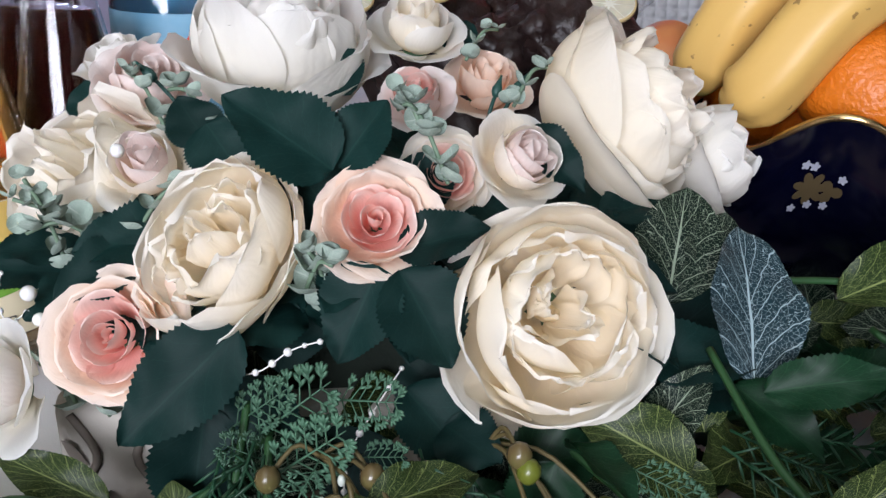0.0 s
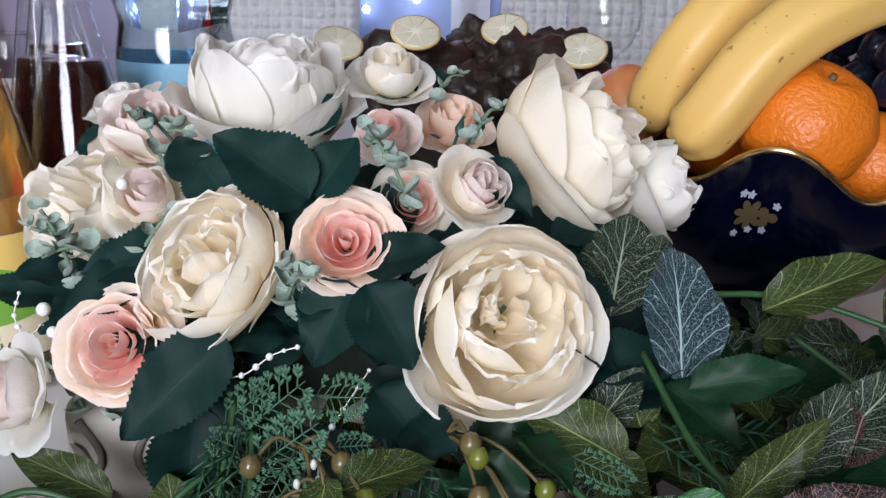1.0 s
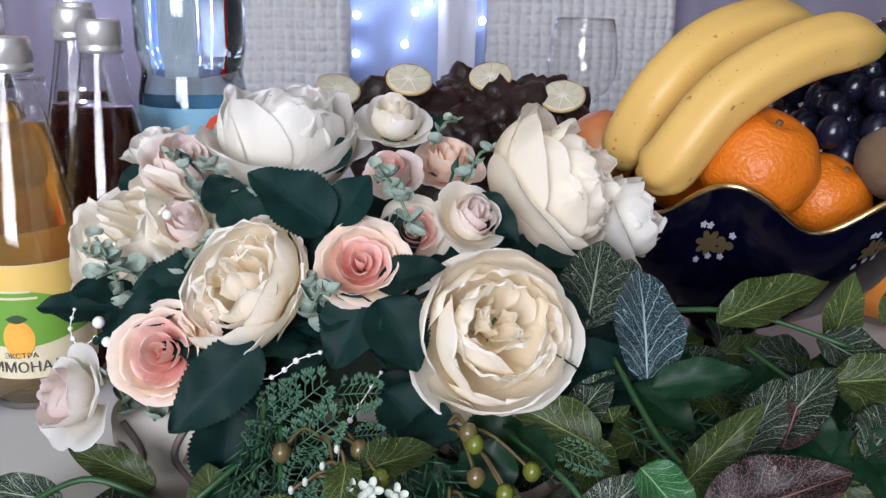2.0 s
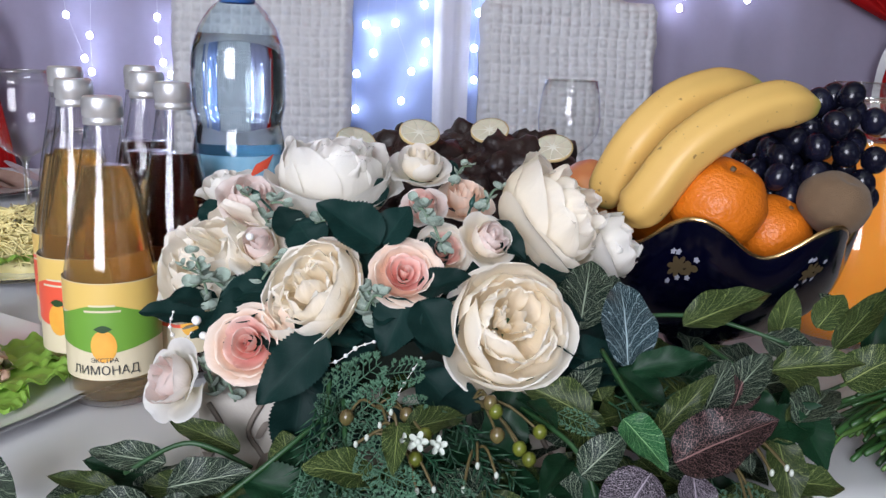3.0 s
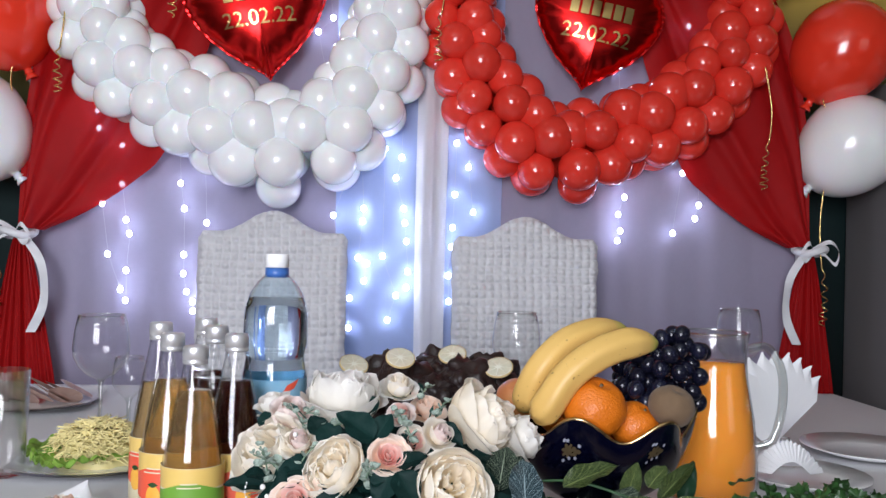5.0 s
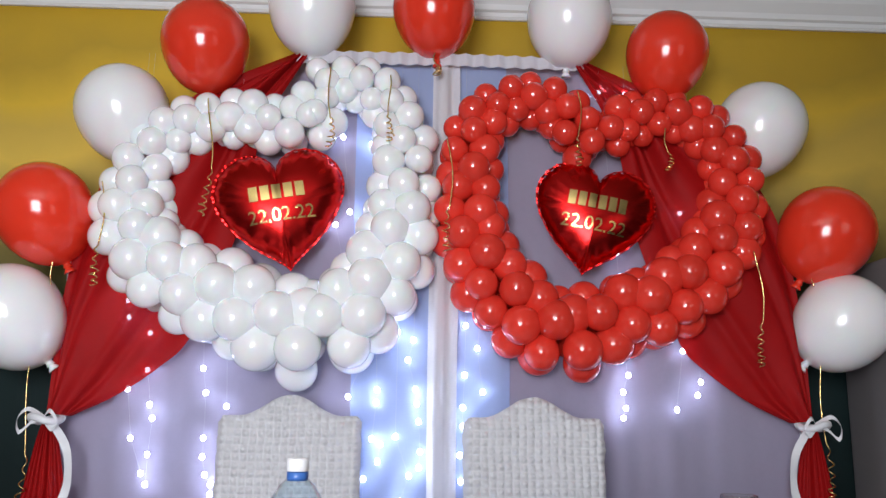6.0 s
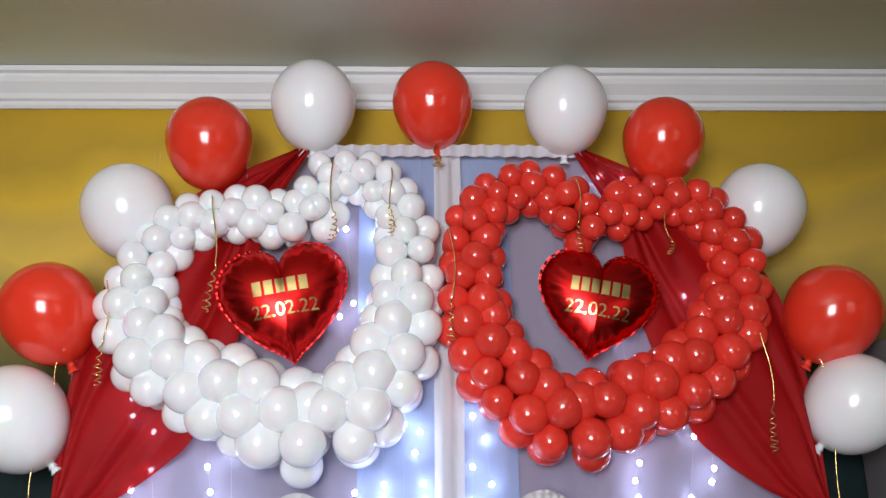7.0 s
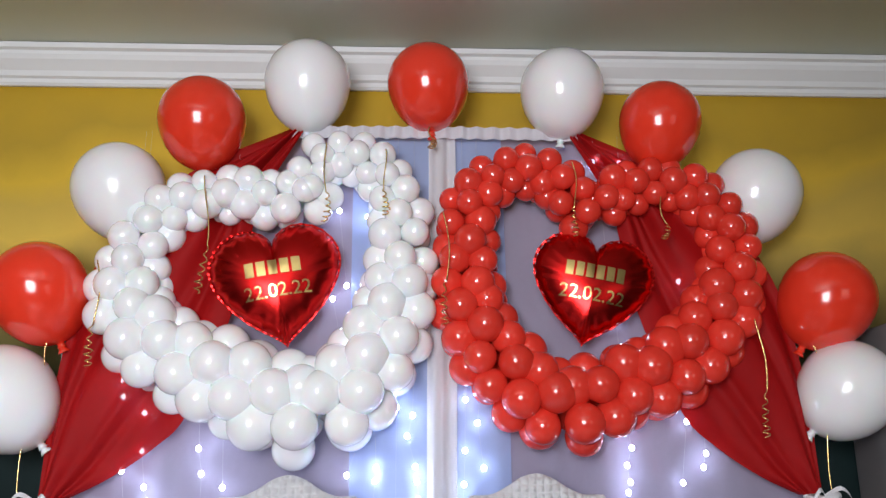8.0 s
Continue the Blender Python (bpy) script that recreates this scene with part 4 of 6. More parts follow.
# ---- glasses ----
def wine_glass(x, y, bowl_radius, bowl_h, stem_h, label):
    g = thing("wine_glass", label, "glass", "drinking glasses", at=(x, y, TZ))
    R = bowl_radius
    pro = [(0, 0.0), (0.034, 0.0), (0.035, 0.0015), (0.015, 0.005), (0.005, 0.012), (0.0038, 0.03), (0.0038, stem_h - 0.01), (0.008, stem_h), (R * 0.46, stem_h + bowl_h * 0.07), (R * 0.78, stem_h + bowl_h * 0.2), (R * 0.96, stem_h + bowl_h * 0.36),
           (R, stem_h + bowl_h * 0.5), (R * 0.93, stem_h + bowl_h * 0.78), (R * 0.82, stem_h + bowl_h)]
    inner = [(max(r - 0.0012, 0), z + 0.0008) for r, z in pro[8:]]
    part("bowl", lathe(pro[7:] + inner[:-2:-1] + [(R * 0.9, stem_h + bowl_h * 0.86)], 40), m_glass, g)
    part("stem_and_foot", lathe(pro[:8], 32), m_glass_edge, g)
    rim = [(R * 0.82 * math.cos(a * math.pi / 20), R * 0.82 * math.sin(a * math.pi / 20), stem_h + bowl_h) for a in range(41)]
    part("rim", tube(rim, 0.0009, 6), m_glass_edge, g)
    return g


wine_glass(-0.487, 0.94, 0.0475, 0.112, 0.131, "large empty stemmed wine glass standing on the tablecloth")
wine_glass(-0.462, 1.02, 0.030, 0.075, 0.085, "small empty stemmed glass beside the wine glass")
wine_glass(0.263, 1.06, 0.047, 0.115, 0.138, "empty stemmed wine glass before the chair")
wine_glass(0.725, 1.10, 0.046, 0.11, 0.155, "empty stemmed wine glass before the far place")
tum = thing("tumbler", "plain empty glass tumbler beside the cheese salad", "glass", "drinking glasses", at=(-0.585, 0.80, TZ))
part("glass", lathe([(0, 0.006), (0.027, 0), (0.030, 0.004), (0.0345, 0.165), (0.033, 0.166), (0.0285, 0.010), (0, 0.010)], 36), m_glass, tum)

# ---- plates of food ----
m_china = mat("white_china", (0.82, 0.82, 0.82), 0.12, grain=0.03, Coat_Weight=0.4)
m_lettuce = see_through(mat("lettuce", (0.22, 0.42, 0.05), 0.45, grain=0.4, scale=40, bump=0.3, bump_scale=160, other=(0.38, 0.55, 0.12)), 0.25)
m_cheese = mat("grated_cheese", (0.86, 0.74, 0.34), 0.5, grain=0.2, scale=50)
m_salad = mat("salad_mix", (0.74, 0.68, 0.58), 0.5, spread=0.35, grain=0.3, scale=80)
m_salad_pink = mat("salad_ham", (0.56, 0.36, 0.27), 0.5, spread=0.25)
m_salad_green = mat("salad_green", (0.09, 0.12, 0.04), 0.5, spread=0.3)
m_napkin = mat("white_paper", (0.82, 0.82, 0.83), 0.8, grain=0.05, bump=0.1, bump_scale=300)
m_meat = mat("sliced_meat", (0.30, 0.16, 0.12), 0.5, grain=0.5, scale=40, other=(0.5, 0.36, 0.3), spread=0.25)


def square_plate(x, y, w, turn, label, h=0.011):
    p = thing("plate", label, "plate", "white plates", at=(x, y, TZ), turn=turn)

    def f(lift):
        def g(u, v):
            a, s = 2 * math.pi * u, v
            c, d = math.cos(a), math.sin(a)
            e = (abs(c) ** 5 + abs(d) ** 5) ** (-1 / 5)
            r = w / 2 * s * e
            up = h * max(0, (s - 0.55) / 0.45) ** 1.5 * (0.8 + 0.5 * (e - 1) / 0.2)
            return (r * c, r * d, lift + 0.003 + up)
        return g
    part("dish", grid(f(0.003), 80, 14, True), m_china, p)
    part("underside", grid(f(-0.001), 80, 14, True), m_china, p)
    return p


def round_plate(x, y, r, label):
    p = thing("plate", label, "plate", "white plates", at=(x, y, TZ))
    part("dish", lathe([(0, 0.001), (r * 0.6, 0.001), (r * 0.65, 0.003), (r, 0.016), (r, 0.018), (r * 0.64, 0.006), (0, 0.005)], 60), m_china, p)
    return p


def lettuce(x, y, z, size, turn, seed, tip=20):
    def f(u, v):
        w = 0.55 * math.sin(math.pi * min(1, v * 0.8 + 0.12)) ** 0.7
        x0 = (u - 0.5) * 2 * w
        edge = abs(u - 0.5) * 2
        ruff = (0.10 * math.sin(v * 28 + seed) + 0.07 * math.sin(u * 31 + v * 11)) * (edge ** 2 + v ** 3) * 0.8
        return (size * x0, size * v, size * (0.20 * v * (1 - 0.7 * v) + ruff * 0.45 + 0.08 * edge + 0.03))
    return alone("lettuce_leaf", grid(f, 24, 26), m_lettuce, "crinkled fresh green lettuce leaf on a plate", "lettuce", "lettuce leaves", at=pose(x, y, z, 0, 0, turn))


def heap(name, label, category, x, y, z, rx, ry, rz, count, mats, make, seed):
    h = thing(name, label, category, at=(x, y, z))
    rnd = random.Random(seed)
    kinds = [mesh(*make(k), m) for k, m in enumerate(mats)]
    for k in range(count):
        a, s = rnd.uniform(0, 2 * math.pi), math.sqrt(rnd.random())
        zz = rz * (1 - s * s) ** 0.6 * rnd.uniform(0.75, 1.0) + 0.003
        part("morsel", rnd.choice(kinds), None, h,
             at=Matrix.Translation((rx * s * math.cos(a), ry * s * math.sin(a), zz)) @ pose(0, 0, 0, rnd.uniform(0, 360), rnd.uniform(0, 360), rnd.uniform(0, 360)) @ Matrix.Diagonal((*[rnd.uniform(0.7, 1.3)] * 3, 1)))
    part("mound", crag(ball(rx * 0.86, ry * 0.86, rz * 0.80, 40, 24, 0.15, seed), 0.006, 90, seed), mats[0], h)
    return h


def cube_bit(k):
    return "morsel", box(-0.0044, -0.0036, -0.0030, 0.0044, 0.0036, 0.0030, 0.0016)


square_plate(-0.372, 0.462, 0.27, -28, "square white china plate with meat salad")
heap("meat_salad", "chopped salad of meat, carrot and herbs on lettuce", "salad", -0.366, 0.446, TZ + 0.012, 0.064, 0.060, 0.050, 300, (m_salad, m_salad, m_salad, m_salad_pink, m_salad_green), cube_bit, 3)
lettuce(-0.330, 0.455, TZ + 0.010, 0.072, -80, 1)
lettuce(-0.335, 0.485, TZ + 0.010, 0.070, -55, 2)
lettuce(-0.325, 0.42, TZ + 0.010, 0.055, -105, 3)
nap = thing("folded_napkin", "white paper napkin folded to a triangle under the plate rim", "napkin", at=(-0.415, 0.575, TZ), turn=-10)
part("folds", grid(lambda u, v: ((u - 0.5) * 0.15 * (1 - v), 0.10 * v - 0.03, 0.002 + 0.03 * v + 0.004 * math.sin(u * 9)), 14, 10), m_napkin, nap)
part("under_fold", grid(lambda u, v: ((u - 0.5) * 0.16 * (1 - v), 0.10 * v - 0.034, 0.001 + 0.02 * v), 14, 10), m_napkin, nap)

square_plate(-0.465, 0.87, 0.25, 8, "square white china plate with a cheese salad")
lettuce(-0.45, 0.87, TZ + 0.012, 0.10, -100, 4)
lettuce(-0.47, 0.86, TZ + 0.012, 0.11, 160, 5)
lettuce(-0.47, 0.87, TZ + 0.012, 0.11, 95, 6)
ch = thing("cheese_salad", "mound of finely grated yellow cheese on lettuce", "salad", at=(-0.462, 0.865, TZ + 0.012))
part("mound", ball(0.062, 0.058, 0.048, 24, 12, 0.2, 3), m_cheese, ch)
rnd = random.Random(11)
bm = bmesh.new()
for k in range(800):
    a, s = rnd.uniform(0, 6.283), math.sqrt(rnd.random())
    c = Vector((0.078 * s * math.cos(a), 0.075 * s * math.sin(a), 0.058 * (1 - s * s) ** 0.6 + 0.003))
    d, q = rnd.uniform(0, 6.283), rnd.uniform(0.008, 0.020)
    e = Vector((math.cos(d), math.sin(d), rnd.uniform(-0.5, 0.5))) * q
    tube([c - e, c + Vector((0, 0, 0.004)), c + e], 0.0010, 4, bm)
tagged(part("cheese_shred", bm, m_cheese, ch), kind="stuff")

square_plate(-0.80, 1.40, 0.30, 5, "square white china plate with sliced meats")
mp = thing("sliced_meats", "overlapping slices of cooked brown meat on a plate", "meat", at=(-0.80, 1.40, TZ + 0.012))
for k in range(14):
    bm = grid(lambda u, v: (0.045 * v * math.cos(2 * math.pi * u), 0.035 * v * math.sin(2 * math.pi * u), 0.004 * v * v), 18, 4, True)
    part("slice", bm, m_meat, mp, at=pose(-0.10 + 0.033 * (k % 7), -0.04 + 0.07 * (k // 7), 0.014 + 0.003 * (k % 3), rnd.uniform(-20, 20), 32, rnd.uniform(0, 90)))

# ---- roast fowl with lemon slices ----
m_roast = mat("dark_roast", (0.010, 0.007, 0.009), 0.42, grain=0.5, scale=45, bump=1.0, bump_scale=110, other=(0.045, 0.020, 0.014))
m_lemon_rind = mat("lemon_rind", (0.80, 0.60, 0.28), 0.45, grain=0.2, scale=200)
m_lemon_flesh = mat("lemon_flesh", (0.82, 0.71, 0.54), 0.3, grain=0.3, scale=150, Subsurface_Weight=0.2)
m_lemon_pith = mat("lemon_pith", (0.88, 0.82, 0.70), 0.5)
rp = round_plate(0.115, 0.89, 0.17, "large round white serving plate under the roast")
roast = thing("roast_meat", "dark roasted meat garnished with lemon on a plate", "roast", at=(0.11, 0.89, TZ + 0.006))
for k in range(11):
    a = k / 11 * 6.283
    s = 0.0 if k == 0 else 1.0
    part("joint", crag(ball(0.052, 0.040, 0.044, 40, 26, 0.3, k), 0.010, 55, k), m_roast, roast, at=pose(0.105 * s * math.cos(a), 0.06 * s * math.sin(a) - 0.01, 0.138 if k % 2 else 0.118, 10 * k, 25 * k % 50, 37 * k))
part("body", crag(ball(0.13, 0.085, 0.10, 64, 40, 0.3, 2), 0.014, 40, 2), m_roast, roast, at=pose(0, 0, 0.066))
for k in range(10):
    part("garnish", ball(0.02, 0.016, 0.006, 10, 8, 0.6, k), m_salad_green, roast, at=pose(-0.03 + 0.017 * k, -0.13 + 0.006 * (k % 3), 0.012 + 0.01 * (k % 2), 20 * k, 40, 0))


def lemon_slice(x, y, z, rx, ry, rz, r=0.021):
    t = thing("lemon_slice", "thin round slice of fresh lemon laid on the roast", "lemon", "lemon slices", at=(x, y, z))
    t.matrix_world = pose(x, y, z, rx, ry, rz)
    part("rind", lathe([(r - 0.0015, -0.002), (r, -0.0015), (r, 0.0015), (r - 0.0015, 0.002)], 32), m_lemon_rind, t)
    part("pith", lathe([(0, -0.0017), (r - 0.001, -0.0017), (r - 0.001, 0.0017), (0, 0.0017)], 32), m_lemon_pith, t)
    for k in range(8):
        bm = grid(lambda u, v: (0.0035 + (r - 0.0065) * v, (u - 0.5) * 0.0145 * v ** 0.8 * (r / 0.021), 0.0021), 4, 5)
        part("segment", bm, m_lemon_flesh, t, at=pose(0, 0, 0, 0, 0, 45 * k))


lemon_slice(0.033, 0.790, 0.944, 34, 5, 0, 0.024)
lemon_slice(0.122, 0.850, 0.944, 30, -16, 10, 0.024)
lemon_slice(0.194, 0.800, 0.930, 34, -12, 0, 0.024)
lemon_slice(-0.042, 0.810, 0.930, 32, 14, 0, 0.024)
lemon_slice(0.085, 0.800, 0.889, 60, 20, 10)

# ---- napkin fan, far place setting ----
fan = thing("napkin_fan", "white paper napkin folded to a pointed fan in a holder", "napkin", at=(0.705, 0.87, TZ))
for k in range(9):
    a = radians(-52 + 14 * k)
    bm = grid(lambda u, v: ((u - 0.5) * 0.055 * (0.35 + 0.65 * min(1, v / 0.75)) * (1 if v < 0.75 else max(0.02, (1 - v) / 0.25)), 0.010 * abs(u - 0.5), 0.03 + 0.155 * v), 6, 16)
    part("fold", bm, m_napkin, fan, at=pose(0, -0.03 + 0.010 * k, 0.02, -6, -math.degrees(a) * -0.75, 12))
part("holder", lathe([(0, 0.0), (0.035, 0.0), (0.03, 0.006), (0.012, 0.02), (0.016, 0.055), (0.0, 0.055)], 28), m_glass, fan, "clear glass holder")
round_plate(0.70, 0.78, 0.105, "white china plate with a folded napkin")
sh = thing("shell_napkin", "white paper napkin folded like a shell on the plate", "napkin", at=(0.668, 0.755, TZ + 0.02))
part("pleats", grid(lambda u, v: ((u - 0.5) * 0.13 * (0.5 + 0.5 * v), 0.02 * v, 0.05 * math.sin(math.pi * u) * (0.4 + 0.6 * v) + 0.0025 * math.cos(u * 110) * v), 110, 8), m_napkin, sh)
part("pleats_rear", grid(lambda u, v: ((u - 0.5) * 0.13, 0.02 + 0.035 * v, 0.05 * math.sin(math.pi * u) * (1 - v * v)), 40, 8), m_napkin, sh)
round_plate(0.93, 0.98, 0.12, "empty white china plate at the far place")

# ---- leaves ----
def leaf_material(name, base, dark, vein, width, rough, scale, spread=0.2, side=9.0, net_share=0.5, line_share=1.0):
    """A leaf with a midrib, side veins and a fine net of veins, drawn in its own length and width."""
    m = bpy.data.materials.new(name)
    m.use_nodes = True
    n, l = m.node_tree.nodes, m.node_tree.links
    b = n["Principled BSDF"]
    b.inputs["Roughness"].default_value = rough
    b.inputs["Specular IOR Level"].default_value = 0.14
    uv, mp, vo, sep = n.new("ShaderNodeTexCoord"), n.new("ShaderNodeMapping"), n.new("ShaderNodeTexVoronoi"), n.new("ShaderNodeSeparateXYZ")
    l.new(uv.outputs["UV"], sep.inputs[0])

    def math_node(op, a, c):
        k = n.new("ShaderNodeMath")
        k.operation = op
        for i, v in enumerate((a, c)):
            if v is None:
                continue
            if isinstance(v, (int, float)):
                k.inputs[i].default_value = v
            else:
                l.new(v, k.inputs[i])
        return k.outputs[0]
    off = math_node("ABSOLUTE", math_node("SUBTRACT", sep.outputs[0], 0.5), None)
    mid = math_node("LESS_THAN", off, math_node("SUBTRACT", 0.017, math_node("MULTIPLY", sep.outputs[1], 0.009)))
    warp = n.new("ShaderNodeTexNoise")
    warp.inputs["Scale"].default_value = 7
    l.new(uv.outputs["UV"], warp.inputs["Vector"])
    bow = math_node("SUBTRACT", math_node("MULTIPLY", off, 1.15), math_node("MULTIPLY", math_node("MULTIPLY", off, off), 1.0))
    slant = math_node("ADD", math_node("SUBTRACT", sep.outputs[1], bow), math_node("MULTIPLY", warp.outputs[0], 0.07))
    wave = math_node("ABSOLUTE", math_node("SUBTRACT", math_node("FRACT", math_node("MULTIPLY", slant, side), None), 0.5), None)
    lines = math_node("LESS_THAN", wave, width * line_share)
    mp.inputs["Scale"].default_value = (scale, scale * 1.8, 1)
    l.new(uv.outputs["UV"], mp.inputs[0]), l.new(mp.outputs[0], vo.inputs["Vector"])
    vo.feature = "DISTANCE_TO_EDGE"
    net = math_node("LESS_THAN", vo.outputs["Distance"], width * net_share)
    all_v = math_node("MAXIMUM", math_node("MAXIMUM", mid, lines), net)
    ns = n.new("ShaderNodeTexNoise")
    ns.inputs["Scale"].default_value = 25
    l.new(uv.outputs["Object"], ns.inputs["Vector"])
    m1, m2, info, hsv, rng = n.new("ShaderNodeMix"), n.new("ShaderNodeMix"), n.new("ShaderNodeObjectInfo"), n.new("ShaderNodeHueSaturation"), n.new("ShaderNodeMapRange")
    m1.data_type = m2.data_type = "RGBA"
    m1.inputs[6].default_value, m1.inputs[7].default_value, m2.inputs[7].default_value = (*base, 1), (*dark, 1), (*vein, 1)
    l.new(ns.outputs[0], m1.inputs[0]), l.new(m1.outputs[2], m2.inputs[6])
    l.new(math_node("MULTIPLY", all_v, 0.8), m2.inputs[0])
    rng.inputs[3].default_value, rng.inputs[4].default_value = 1 - spread, 1 + spread
    l.new(info.outputs["Random"], rng.inputs[0]), l.new(rng.outputs[0], hsv.inputs["Value"]), l.new(m2.outputs[2], hsv.inputs["Color"])
    l.new(hsv.outputs[0], b.inputs["Base Color"])
    bp = n.new("ShaderNodeBump")
    bp.inputs["Strength"].default_value, bp.inputs["Distance"].default_value = 0.35, 0.001
    bp.invert = True
    l.new(all_v, bp.inputs["Height"]), l.new(bp.outputs[0], b.inputs["Normal"])
    return m


LEAF = {
    "dark": leaf_material("dark_fabric_leaf", (0.003, 0.016, 0.014), (0.005, 0.023, 0.020), (0.008, 0.030, 0.025), 0.02, 0.58, 3, 0.25, 7),
    "silver": leaf_material("silvery_leaf", (0.013, 0.033, 0.043), (0.005, 0.016, 0.020), (0.34, 0.43, 0.45), 0.030, 0.3, 4.5, 0.1, 7, net_share=0.6),
    "vein": leaf_material("white_veined_leaf", (0.0012, 0.007, 0.004), (0.002, 0.011, 0.006), (0.32, 0.38, 0.28), 0.028, 0.38, 4.5, 0.2, 7, net_share=0.7),
    "olive": leaf_material("olive_veined_leaf", (0.024, 0.043, 0.011), (0.010, 0.021, 0.006), (0.22, 0.26, 0.09), 0.026, 0.38, 4.5, 0.3, 8, net_share=0.7),
    "purple": leaf_material("purple_veined_leaf", (0.006, 0.003, 0.004), (0.003, 0.003, 0.003), (0.30, 0.17, 0.16), 0.020, 0.38, 4.2, net_share=1.3, line_share=0.7),
    "pink": leaf_material("pale_net_leaf", (0.020, 0.011, 0.024), (0.006, 0.009, 0.007), (0.46, 0.40, 0.46), 0.032, 0.38, 4.8, net_share=1.2, line_share=0.5),
    "plain": leaf_material("plain_green_leaf", (0.007, 0.032, 0.013), (0.004, 0.017, 0.008), (0.014, 0.046, 0.020), 0.03, 0.4, 3, 0.3),
    "bright": leaf_material("bright_green_leaf", (0.016, 0.08, 0.025), (0.008, 0.042, 0.015), (0.20, 0.36, 0.16), 0.026, 0.3, 4.5),
    "sage": leaf_material("sage_leaf", (0.36, 0.43, 0.37), (0.20, 0.27, 0.22), (0.46, 0.52, 0.45), 0.03, 0.6, 3, 0.15),
}


def leaf_bm(seed, teeth, slim):
    """A leaf one unit long and one wide, serrated, folded at the midrib and bent back."""
    rnd = random.Random(seed)
    bend, cup, twist = rnd.uniform(0.05, 0.22), rnd.uniform(0.12, 0.3), rnd.uniform(-0.25, 0.25)

    def f(u, v):
        w = math.sin(math.pi * v ** slim) ** 0.75 if 0 < v < 1 else 0.0
        e = (u - 0.5) * 2
        w *= 1 + ((0.085 if teeth > 20 else 0.03) * (round(v * 44) % 2) if abs(e) > 0.99 else 0)
        x = e * 0.5 * w
        z = cup * abs(x) - bend * v * v + 0.03 * math.sin(v * 15 + seed + 2 * e) * abs(e) ** 1.5 + twist * x * v + 0.02 * noise.noise((x * 5, v * 4, seed))
        return (x, v, z)
    return grid(f, 8, 44)


leaf_store = {}


def leaf_at(kind, base, tip, width, parent, face=(0, -0.65, 0.75), roll=0.0, stalk=None):
    """A leaf from base to tip, its upper side towards face."""
    teeth = 22 if kind in ("dark", "plain") else 12
    variant = len(parent.children) % 4
    key = (kind, variant)
    if key not in leaf_store:
        leaf_store[key] = mesh("leaf", leaf_bm(variant * 7 + len(kind), teeth, (0.72, 0.82, 0.66, 0.76)[variant]), LEAF[kind])
    b, t = Vector(base) + NUDGE - parent.location, Vector(tip) + NUDGE - parent.location
    y = (t - b)
    ln = y.length
    y.normalize()
    z = Vector(face)
    z = (z - y * z.dot(y)).normalized()
    x = y.cross(z)
    rot = Matrix((x, y, z)).transposed().to_4x4() @ pose(0, 0, 0, 0, roll, 0)
    ob = part("leaf", leaf_store[key], None, parent, at=Matrix.Translation(b) @ rot @ Matrix.Diagonal((width, ln, ln, 1)))
    return ob


# ---- the flower arrangement ----
m_cream = see_through(ramp_mat("cream_petal", [(0.0, (0.96, 0.84, 0.60)), (0.35, (0.98, 0.90, 0.75)), (0.75, (0.98, 0.93, 0.83)), (1.0, (0.98, 0.95, 0.89))], 1, 0.75, wobble=0.12, wscale=5, pleat=5.0, attr="UV"), 0.52)
m_ivory = see_through(ramp_mat("ivory_petal", [(0.0, (0.80, 0.74, 0.52)), (0.4, (0.92, 0.89, 0.82)), (1.0, (0.95, 0.94, 0.92))], 1, 0.75, wobble=0.12, wscale=5, pleat=5.0, attr="UV"), 0.52)
m_peach = see_through(ramp_mat("peach_petal", [(0.0, (0.94, 0.64, 0.45)), (0.5, (0.95, 0.74, 0.59)), (1.0, (0.96, 0.83, 0.73))], 1, 0.75, wobble=0.1, wscale=5, pleat=4.0, attr="UV"), 0.40)
m_pink = see_through(ramp_mat("pink_petal", [(0.0, (0.90, 0.38, 0.33)), (0.5, (0.94, 0.62, 0.55)), (1.0, (0.96, 0.80, 0.74))], 1, 0.75, wobble=0.1, wscale=5, pleat=4.0, attr="UV"), 0.40)
m_blush = see_through(ramp_mat("blush_petal", [(0.0, (0.86, 0.68, 0.58)), (0.5, (0.89, 0.75, 0.70)), (1.0, (0.90, 0.82, 0.79))], 1, 0.75, wobble=0.1, wscale=5, pleat=4.0, attr="UV"), 0.40)
m_calyx = mat("green_calyx", (0.05, 0.12, 0.05), 0.6, grain=0.3)

ARR = Vector((0.002, 0.369, TZ))
NUDGE = Vector((-0.003, -0.006, 0.005))
arr = thing("flower_arrangement", "artificial cream peonies and pink roses in a carved box", "flowers", at=tuple(ARR))


